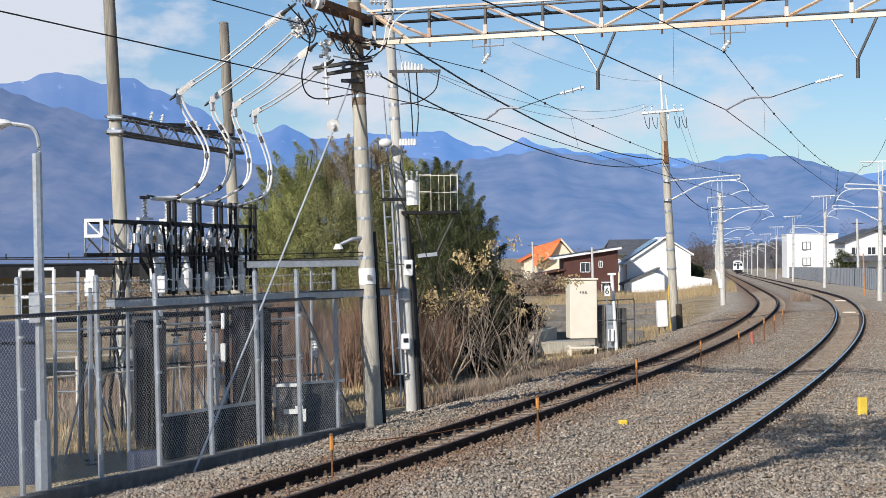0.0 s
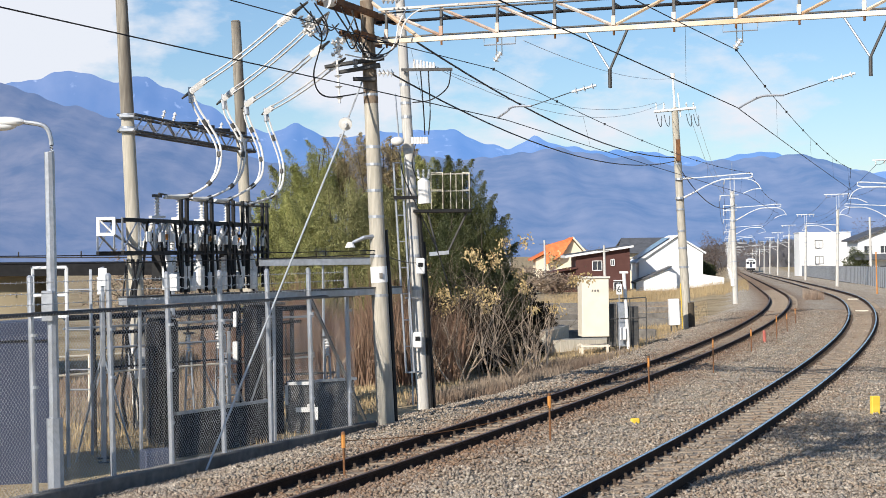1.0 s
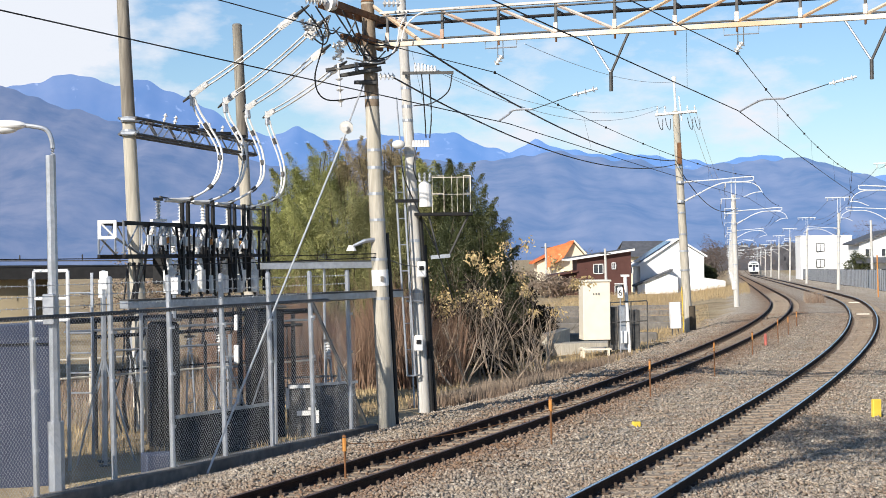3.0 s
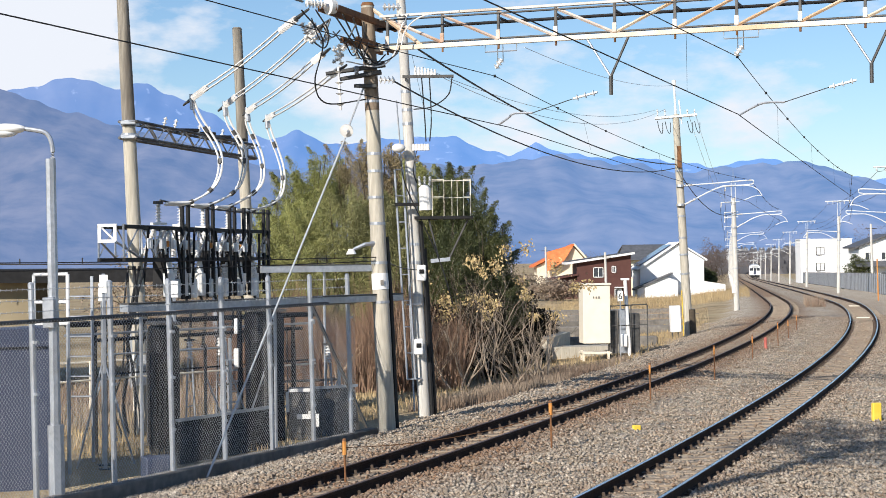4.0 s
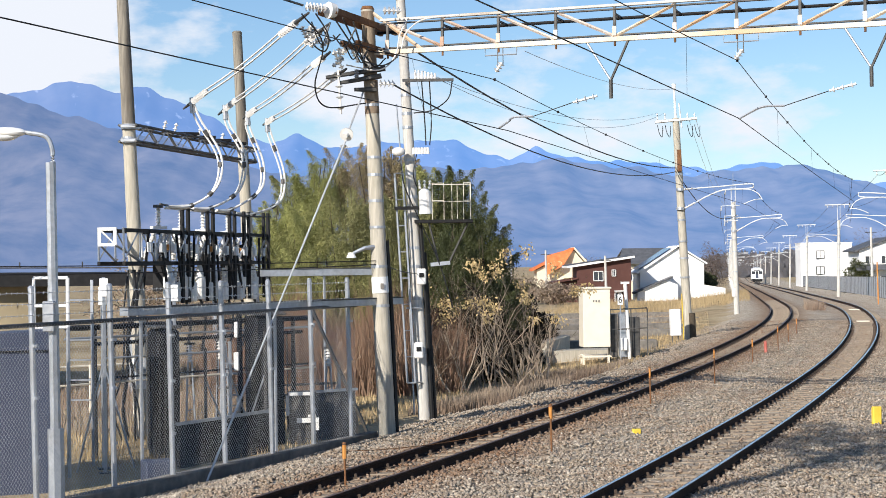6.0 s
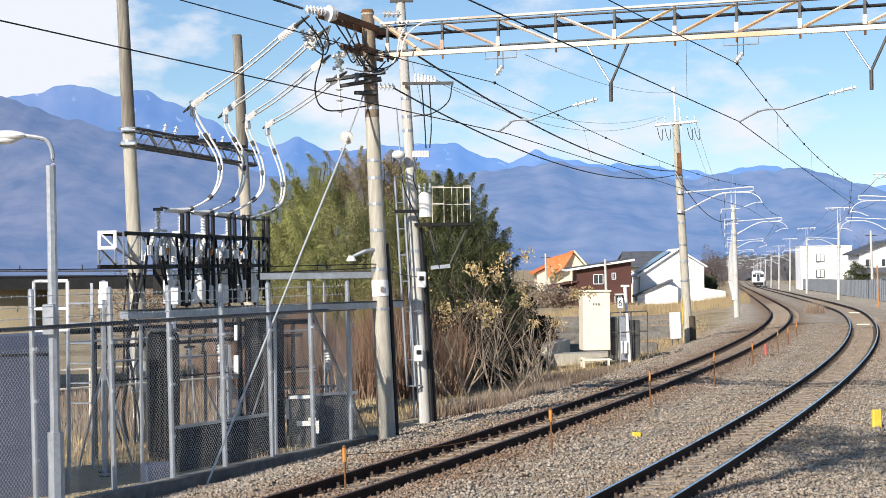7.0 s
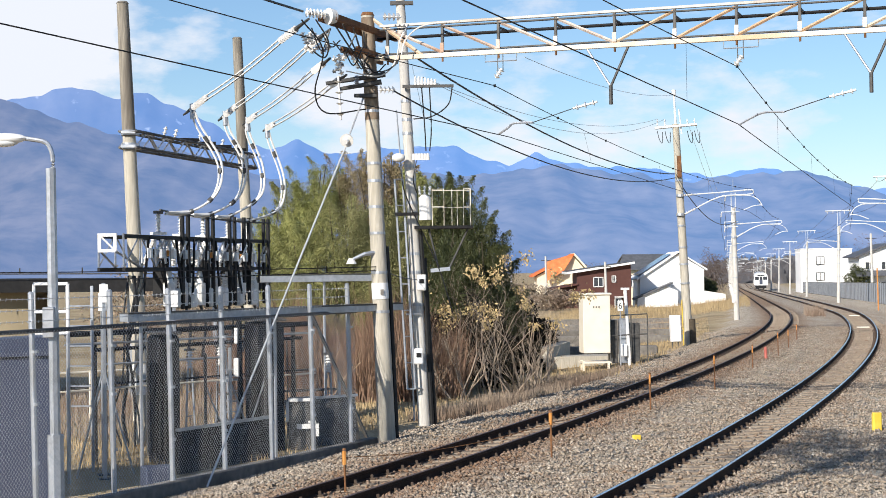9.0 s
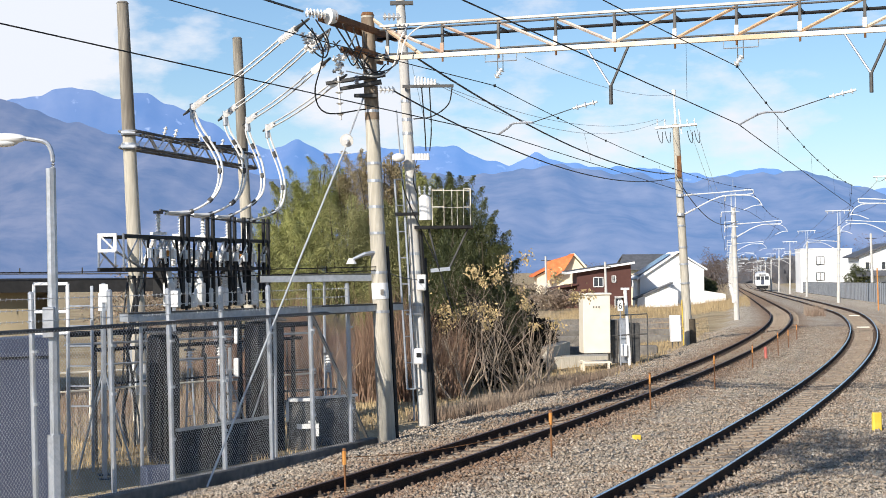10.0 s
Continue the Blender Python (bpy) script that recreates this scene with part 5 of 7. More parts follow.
# ---------- relay cabinet ----------
def build_cabinet():
    x, y = 5.08, 55.3
    z = float(ground_z(x, y))
    root = thing("relay_cabinet", (x, y, z), "beige steel relay cabinet on a raised frame", "cabinet")
    bm = N()
    box(bm, (x, y, 1.05), (0.92, 0.8, 1.95), 6, 0.015)
    body = part("body", bm, "beige", root, "beige steel body")
    bm = N()
    box(bm, (x, y, 2.06), (1.0, 0.9, 0.06), 6, 0.01)
    part("lid", bm, "beige", root)
    bm = N()
    box(bm, (x, y, z + 0.25), (0.96, 0.84, 0.05), 6)
    for sx in (-0.42, 0.42):
        for sy in (-0.36, 0.36):
            box(bm, (x + sx, y + sy, z + 0.1), (0.07, 0.07, 0.4), 6)
    part("stand", bm, "beige", root)
    bm = N()
    for i in range(3):
        box(bm, (x - 0.06 + i * 0.09, y - 0.41, 1.62), (0.05, 0.006, 0.07), 6)
    part("lettering", bm, "kerb", body, "small worn dark lettering")
    # caged gear beside it
    root = thing("point_gear_cage", (x + 1.1, y - 0.1, z), "dark framed cage of grey signalling boxes", "equipment cage")
    for dx, w, h, mt in ((0.62, 0.28, 1.45, "galv_dark"), (0.98, 0.3, 1.5, "galv"), (1.35, 0.32, 1.35, "galv_dark")):
        bm = N()
        box(bm, (x + dx, y + 0.1, z + 0.2 + h / 2), (w, 0.3, h), 4, 0.02)
        part("box", bm, mt, root)
    bm = N()
    for dx in (0.5, 1.2, 1.75):
        tube(bm, (x + dx, y - 0.25, z), (x + dx, y - 0.25, 1.35), 0.022, seg=6)
    for zz in (1.32, 0.65):
        tube(bm, (x + 0.5, y - 0.25, zz), (x + 1.75, y - 0.25, zz + 0.05), 0.02, seg=6)
    part("frame", bm, "galv_dark", root, "dark pipe frame")
    bm = N()
    box(bm, (x + 0.95, y - 0.3, z + 0.65), (0.22, 0.1, 0.42), 3, 0.02)
    part("meter_box", bm, "white_metal", root)
    bm = N()
    tube(bm, (x + 1.16, y - 0.2, z), (x + 1.02, y - 0.2, 2.2), 0.06, seg=8)
    box(bm, (x + 1.02, y - 0.2, 2.22), (0.28, 0.12, 0.07))
    part("vent_pipe", bm, "white_metal", root, "white pipe with a cap")
    # distance sign
    root = thing("distance_sign", (x + 0.9, y - 0.5, z), "small white sign plate with a black numeral", "sign")
    bm = N()
    tube(bm, (x + 0.82, y - 0.5, z), (x + 0.82, y - 0.5, 1.9), 0.02, seg=6)
    part("stake", bm, "galv", root)
    bm = N()
    box(bm, (x + 0.82, y - 0.53, 1.66), (0.18, 0.02, 0.34))
    part("plate", bm, "white_metal", root)
    cu = bpy.data.curves.new("numeral", "FONT")
    cu.body, cu.size, cu.align_x, cu.extrude = "6", 0.3, "CENTER", 0.002
    cu.materials.append(M["cable"])
    t = new("numeral", cu)
    t.parent = root
    t.matrix_local = Matrix.Translation(Vector((x + 0.82, y - 0.545, 1.56)) - Vector((x + 0.9, y - 0.5, z))) @ pose(0, 0, 0, 90, 0, 0)
    # white trackside box
    x, y = 9.45, 67.0
    z = float(ground_z(x, y))
    root = thing("trackside_box", (x, y, z), "white trackside box on two legs", "equipment box")
    bm = N()
    box(bm, (x, y, z + 0.85), (0.42, 0.3, 1.08), 5, 0.02, ry=-2)
    part("body", bm, "white_metal", root)
    for s in (-0.12, 0.12):
        bm = N()
        tube(bm, (x + s, y, z - 0.02), (x + s, y, z + 0.35), 0.03, seg=6)
        part("leg", bm, "galv_dark", root)


build_cabinet()


# ---------- markers between the tracks ----------
def build_markers():
    for k, (x, y, h) in enumerate([(-1.41, 23.05, 0.62), (1.69, 26.1, 0.78), (4.29, 34.2, 0.82), (6.69, 40.6, 0.88), (9.03, 48, 0.72), (11.1, 54.5, 0.85), (12.6, 60, 0.7), (14.2, 66, 0.65)]):
        z = float(ground_z(x, y))
        root = thing("marker_stake", (x, y, z), "thin rusty stake with an orange reflective band", "marker stake", "stakes between the tracks")
        bm = N()
        tube(bm, (x, y, z - 0.05), (x - 0.01, y, z + h - 0.2), 0.017, seg=6)
        tube(bm, (x - 0.012, y, z + h - 0.03), (x - 0.012, y, z + h), 0.034, 0.02, seg=8)
        part("stake", bm, "rust", root)
        bm = N()
        tube(bm, (x - 0.01, y, z + h - 0.23), (x - 0.012, y, z + h - 0.04), 0.03 if y < 30 else 0.022, seg=8)
        part("band", bm, "orange", root, "orange reflective band")
    for x, y, sx, sz in ((3.39, 29.1, 0.15, 0.1), (8.05, 30.6, 0.17, 0.36)):
        z = float(ground_z(x, y))
        bm = N()
        box(bm, (x, y, z + sz / 2 - 0.01), (sx, 0.1, sz), 12, 0.015)
        solid("yellow_marker", bm, "yellow", "yellow painted block in the ballast", "marker block", "yellow markers")
    x, y = 10.4, 53.0
    z = float(ground_z(x, y))
    bm = N()
    tube(bm, (x, y, z - 0.03), (x - 0.02, y, z + 0.36), 0.05, seg=8)
    tube(bm, (x - 0.02, y, z + 0.36), (x - 0.02, y, z + 0.4), 0.05, 0.02, seg=8)
    solid("red_marker", bm, "red", "short faded red post in the ballast", "marker post")


build_markers()


def build_far_markers():
    for y in (75.0, 92.0):
        bm = N()
        p = on_line(y, 0.0, 0.06)
        box(bm, p, (0.55, 0.35, 0.05), -math.degrees(line_th(y)) + 8, 0.01)
        solid("track_board", bm, "beige", "pale board lying between the rails", "board", "boards between the rails")
    x, y = 29.7, 112.0
    z = float(ground_z(x, y))
    root = thing("marker_pole", (x, y, z), "tall orange and white pole by the line fence", "marker pole")
    bm = N()
    tube(bm, (x, y, z - 0.05), (x - 0.05, y, z + 2.9), 0.05, seg=8)
    part("shaft", bm, "orange", root)
    bm = N()
    tube(bm, (x - 0.05, y, z + 2.9), (x - 0.05, y, z + 3.3), 0.055, seg=8)
    part("tip", bm, "white_metal", root)
    for x, y, h in ((12.6, 200.0, 6.4), (16.4, 165.0, 5.2), (7.9, 190.0, 6.2), (44.5, 170.0, 7.0)):
        z = float(ground_z(x, y))
        root = thing("utility_pole", (x, y, z), "thin pale utility pole near the houses", "utility pole", "utility poles by the houses")
        bm = N()
        tube(bm, (x, y, z - 0.1), (x - 0.1, y, z + h), 0.16, 0.11, 10)
        part("shaft", bm, "mast_grey", root)
        bm = N()
        tube(bm, (x - 0.7, y, z + h - 0.5), (x + 0.5, y, z + h - 0.5), 0.04, seg=6)
        part("crossarm", bm, "galv_dark", root)


build_far_markers()


# ---------- train ----------
def build_train():
    root = thing("train", (0, 0, 0), "white and grey electric multiple-unit train with dark windscreens", "train")
    for car in range(2):
        y0 = car * 20.0
        bm = N()
        prof = [(-1.4, 1.0), (-1.45, 1.4), (-1.45, 2.9), (-1.3, 3.4), (-0.8, 3.62), (0.8, 3.62), (1.3, 3.4), (1.45, 2.9), (1.45, 1.4), (1.4, 1.0)]
        prism(bm, [(x, y0, z) for x, z in prof], (0, 19.5, 0))
        body = part("car_body", bm, "train_body", root)
        bm = N()
        for i in range(6):
            for s in (-1, 1):
                box(bm, (s * 1.455, y0 + 2.5 + i * 2.9, 2.45), (0.03, 1.6, 0.8))
        part("side_windows", bm, "glass", body)
        bm = N()
        box(bm, (0, y0 + 9.75, 0.7), (2.3, 17, 0.6))
        for k in (2.5, 4.6, 15, 17.1):
            for s in (-0.54, 0.54):
                tube(bm, (s - 0.06, y0 + k, 0.43), (s + 0.06, y0 + k, 0.43), 0.43, seg=14)
        part("underframe", bm, "dark", root)
        bm = N()
        box(bm, (0, y0 + 9, 3.75), (1.6, 5, 0.25), bevel=0.05)
        part("roof_unit", bm, "galv", root)
    for x0, w in ((-0.87, 0.85), (0.0, 0.62), (0.87, 0.85)):
        bm = N()
        box(bm, (x0, -0.02, 2.55), (w, 0.06, 0.72), bevel=0.01)
        part("windscreen", bm, "glass", root)
    bm = N()
    box(bm, (0, -0.03, 1.7), (0.66, 0.05, 1.0), bevel=0.01)
    part("front_door", bm, "blue_grey", root, "grey front door")
    bm = N()
    box(bm, (0, -0.03, 3.18), (1.5, 0.05, 0.24))
    part("destination_panel", bm, "glass", root)
    for s in (-1, 1):
        bm = N()
        tube(bm, (s * 0.95, 0.0, 1.35), (s * 0.95, -0.05, 1.35), 0.13, seg=12)
        part("headlight", bm, "lamp_glass", root)
    bm = N()
    box(bm, (0, -0.1, 0.62), (2.2, 0.25, 0.55), bevel=0.05)
    part("skirt", bm, "dark", root)
    bm = N()
    path_tube(bm, [(0, 6, 3.7), (0, 7.2, 4.5), (0, 6.2, 5.35)], 0.03, 5)
    box(bm, (0, 6.2, 5.37), (1.5, 0.1, 0.05))
    part("pantograph", bm, "galv_dark", root)
    return root


TRAIN = build_train()


# ---------- substation behind the fence ----------
POLE_A = (Vector((-5.96, 32.5, -0.5)), Vector((-6.31, 32.5, 8.32)))
POLE_B = (Vector((-4.62, 40.0, -0.5)), Vector((-4.97, 40.0, 8.65)))
GANTRY = (Vector((-6.2, 32.3, 5.44)), Vector((-4.72, 40.3, 5.5)))
RACK = (Vector((-6.36, 31.4, 3.08)), Vector((-4.42, 39.4, 2.98)))


def build_substation_poles():
    for base, top in (POLE_A, POLE_B):
        root = thing("substation_pole", base, "tall weathered concrete pole of the substation", "utility pole", "substation poles")
        bm = N()
        tube(bm, base, top, 0.168, 0.112, 18)
        part("shaft", bm, "concrete", root, smooth=True)
        bm = N()
        h0 = base.lerp(top, 0.7)
        tube(bm, h0, top - Vector((0, 0, 0.01)), 0.135, 0.116, 18)
        part("upper_shaft", bm, "pole_weathered", root, "dark weathered upper shaft", True)
        for z in (5.5, 5.75, 0.9):
            f = (z - base.z) / (top.z - base.z)
            bm = N()
            c = base.lerp(top, f)
            tube(bm, c - Vector((0, 0, 0.04)), c + Vector((0, 0, 0.04)), 0.168 - 0.056 * f + 0.012, seg=14)
            part("clamp_band", bm, "galv", root)
        bm = N()
        tube(bm, top, top + Vector((0, 0, 0.04)), 0.125, 0.09, 14)
        part("cap", bm, "kerb", root)
    base, top = POLE_A
    root = thing("pole_plate", (-6.0, 32.3, 0.7), "white number plate strapped to the concrete pole", "sign plate")
    bm = N()
    tube(bm, (-6.02, 32.5, 0.55), (-6.035, 32.5, 1.15), 0.176, 0.173, 18)
    plate = part("plate", bm, "white_metal", root, smooth=True)
    bm = N()
    for i in range(3):
        box(bm, (-6.1 + 0.07 * i, 32.322, 0.95 - 0.06 * (i % 2)), (0.035, 0.012, 0.1))
    part("lettering", bm, "kerb", plate, "dark unreadable marks")


build_substation_poles()


def build_gantry():
    root = thing("cable_gantry", GANTRY[0], "dark steel lattice arm clamped between two concrete poles", "lattice gantry")
    a, b = GANTRY
    d = (b - a).normalized()
    s = d.cross(Vector((0, 0, 1))).normalized() * 0.17
    u = Vector((0, 0, 0.32))
    for o in (s, -s):
        for v in (Vector(), u):
            bm = N()
            tube(bm, a + o + v, b + o + v, 0.032, seg=4)
            part("chord", bm, "galv_dark", root)
        for i in range(14):
            p, q = a.lerp(b, i / 14) + o, a.lerp(b, (i + 1) / 14) + o
            bm = N()
            tube(bm, p + (u if i % 2 else Vector()), q + (Vector() if i % 2 else u), 0.02, seg=4)
            part("lacing", bm, "galv", root)
    for i in range(0, 15, 2):
        p = a.lerp(b, i / 14)
        bm = N()
        tube(bm, p + s + u, p - s + u, 0.018, seg=4)
        part("tie", bm, "galv", root)
    for f in (0.0, 0.97):
        p = a.lerp(b, f)
        for z in (0.02, 0.3):
            bm = N()
            tube(bm, p + Vector((0.02, 0.2, z - 0.05)), p + Vector((0.02, 0.2, z + 0.05)), 0.185, seg=14)
            box(bm, p + Vector((0.02, 0.0, z)), (0.3, 0.05, 0.07), 0, 0.01)
            part("clamp", bm, "galv", root)
    for i in range(14):
        p, q = a.lerp(b, i / 14), a.lerp(b, (i + 1) / 14)
        bm = N()
        tube(bm, p + s + u, q - s + u, 0.016, seg=4)
        part("plan_brace", bm, "galv_dark", root)
    for f in (0.42, 0.56, 0.7, 0.84):
        p = a.lerp(b, f) + u
        bm = N()
        box(bm, p + Vector((0.05, 0, 0.06)), (0.5, 0.07, 0.07), 20, 0.01)
        part("anchor_arm", bm, "dark", root)
    for i, y in enumerate((0.25, 0.33, 0.52, 0.6, 0.72, 0.85)):
        p = a.lerp(b, y) + u
        bm = N()
        insulator(bm, p + Vector((0, 0, 0.0)), p + Vector((0.06, 0, 0.24)), 0.055, 3)
        part("insulator", bm, "porcelain", root)


build_gantry()


def build_rack():
    root = thing("switch_rack", RACK[0], "dark steel rack of disconnecting switches with white insulators", "switchgear rack")
    a, b = RACK
    d = (b - a).normalized()
    ang = math.degrees(math.atan2(d.y, d.x))
    s = d.cross(Vector((0, 0, 1))).normalized()
    u = Vector((0, 0, 0.64))
    w = 0.26
    for o in (s * w, -s * w):
        for v in (Vector(), u):
            bm = N()
            box(bm, (a + b) / 2 + o + v, ((b - a).length, 0.06, 0.075), ang, ry=0)
            part("chord", bm, "dark", root)
        for i in range(11):
            p, q = a.lerp(b, i / 11) + o, a.lerp(b, (i + 1) / 11) + o
            bm = N()
            tube(bm, p, p + u, 0.02, seg=4)
            part("upright", bm, "galv", root)
            bm = N()
            tube(bm, p + (u if i % 2 else Vector()), q + (Vector() if i % 2 else u), 0.018, seg=4)
            part("lacing", bm, "galv", root)
    # white end frame
    bm = N()
    e = a - d * 0.12 + u + Vector((-0.02, 0, -0.18))
    for o, sz in ((Vector((0, 0, 0.15)), (0.36, 0.05, 0.06)), (Vector((0, 0, -0.15)), (0.36, 0.05, 0.06)), (Vector((0.15, 0, 0)), (0.06, 0.05, 0.239)), (Vector((-0.15, 0, 0)), (0.06, 0.05, 0.239))):
        box(bm, e + o, sz)
    tube(bm, e + Vector((-0.13, 0, 0.13)), e + Vector((0.13, 0, -0.13)), 0.018, seg=4)
    part("end_frame", bm, "white_metal", root, "white square end frame")
    for o in (s * w, -s * w):
        bm = N()
        tube(bm, e + o * 0.6 + Vector((0, 0, -0.15)), a + d * 0.75 + o, 0.028, seg=4)
        part("end_brace", bm, "galv", root)
    # dark double channels
    for k, f in enumerate((0.36, 0.53, 0.69, 0.8, 0.96)):
        p = a.lerp(b, f) + s * (w + 0.03)
        for o in (-0.07, 0.07):
            bm = N()
            c = p + d * o * 2.2
            box(bm, (c.x, c.y, 3.2), (0.1, 0.06, 2.0), ang)
            part("channel", bm, "dark", root, "black steel channel")
    # tops: post insulators with caps
    for f in (0.24, 0.38, 0.53, 0.71, 0.86):
        p = a.lerp(b, f) + u + s * 0.12
        bm = N()
        box(bm, p + Vector((0, 0, 0.06)), (0.3, 0.24, 0.05), ang)
        part("bracket", bm, "white_metal", root)
        bm = N()
        insulator(bm, p + Vector((0, 0, 0.08)), p + Vector((0, 0, 0.46)), 0.072, 6, 0.035)
        part("post_insulator", bm, "porcelain", root, "ribbed white porcelain insulator")
        bm = N()
        box(bm, p + Vector((0, 0, 0.49)), (0.28, 0.1, 0.06), ang)
        part("terminal", bm, "galv_dark", root)
    # inside: leaning white insulators, orange tags
    rng = random.Random(8)
    for i in range(9):
        p = a.lerp(b, 0.2 + 0.085 * i) + s * (0.1 if i % 2 else 0.2)
        bm = N()
        insulator(bm, p + Vector((rng.uniform(-0.05, 0.05), 0, 0.1)), p + Vector((rng.uniform(-0.16, 0.16), 0, 0.56)), 0.085, 5, 0.05)
        part("switch_insulator", bm, "porcelain", root, "white porcelain switch insulator")
        if i % 3 == 1:
            bm = N()
            box(bm, p + Vector((0.07, -0.1, 0.3)), (0.08, 0.05, 0.12))
            part("tag", bm, "orange", root, "small orange tag")
    for i in range(10):
        p = a.lerp(b, 0.14 + 0.084 * i) - s * 0.12
        bm = N()
        insulator(bm, p + Vector((rng.uniform(-0.08, 0.08), 0, 0.05)), p + Vector((rng.uniform(-0.2, 0.2), 0, 0.6)), 0.08, 6, 0.045)
        part("switch_insulator", bm, "porcelain", root, "white porcelain switch insulator")
        bm = N()
        q = p + s * 0.42 + Vector((0, 0, 0.0))
        tube(bm, q + Vector((rng.uniform(-0.1, 0.1), 0, 0.62)), q + Vector((rng.uniform(-0.2, 0.2), 0.05, -0.55)), 0.03, seg=4)
        part("drive_rod", bm, "dark", root)
    for f in (0.3, 0.46, 0.6, 0.76, 0.9):
        p = a.lerp(b, f) - s * 0.05
        bm = N()
        box(bm, (p.x, p.y, 2.95), (0.05, 0.34, 1.0), ang)
        part("dark_panel", bm, "dark", root, "black operating panel")
    # below: pale cans and cable boots
    for i in range(7):
        p = a.lerp(b, 0.28 + 0.1 * i) + s * 0.2
        bm = N()
        tube(bm, p + Vector((0, 0, -0.05)), p + Vector((0, 0, -0.32)), 0.05, 0.1, 10)
        tube(bm, p + Vector((0, 0, -0.3)), p + Vector((0, 0, -0.78)), 0.13, 0.12, 12)
        part("cable_head", bm, "cable_white", root, "pale cable head")
        bm = N()
        path_tube(bm, bend([p + Vector((0, 0, -0.75)), p + Vector((0.1, 0.1, -1.2)), p + Vector((0.02, 0.15, -1.9))], 5), 0.03, 6)
        part("cable_tail", bm, "cable", root)
    for i in range(12):
        p = a.lerp(b, 0.12 + 0.072 * i) + s * 0.3
        bm = N()
        tube(bm, p + Vector((-0.1, 0, 0.08)), p + Vector((0.1, 0, 0.56)) if i % 2 else p + Vector((-0.12, 0, 0.58)), 0.022, seg=4)
        part("cross_brace", bm, "white_metal" if i % 3 == 0 else "galv", root)
        bm = N()
        box(bm, p + Vector((0.05, 0.05, 0.28)), (0.13, 0.08, 0.2), ang, 0.01)
        part("gear_case", bm, "galv" if i % 2 else "white_metal", root)
    for i in range(6):
        p = a.lerp(b, 0.3 + 0.11 * i) + s * 0.27
        bm = N()
        box(bm, p + Vector((0, 0, -0.62)), (0.2, 0.16, 0.4), ang, 0.02)
        part("fuse_case", bm, "white_metal" if i % 2 else "galv", root)
        bm = N()
        insulator(bm, p + Vector((0, 0, -0.1)), p + Vector((0, 0, -0.4)), 0.07, 5, 0.035)
        part("hanging_insulator", bm, "porcelain", root)
    bm = N()
    p, q = a.lerp(b, 0.2) + s * 0.3 + u + Vector((0, 0, 0.52)), b + s * 0.3 + u + Vector((0, 0, 0.5))
    path_tube(bm, sag(p, q, 0.06, 8), 0.02, 5)
    part("busbar", bm, "galv_dark", root)


build_rack()


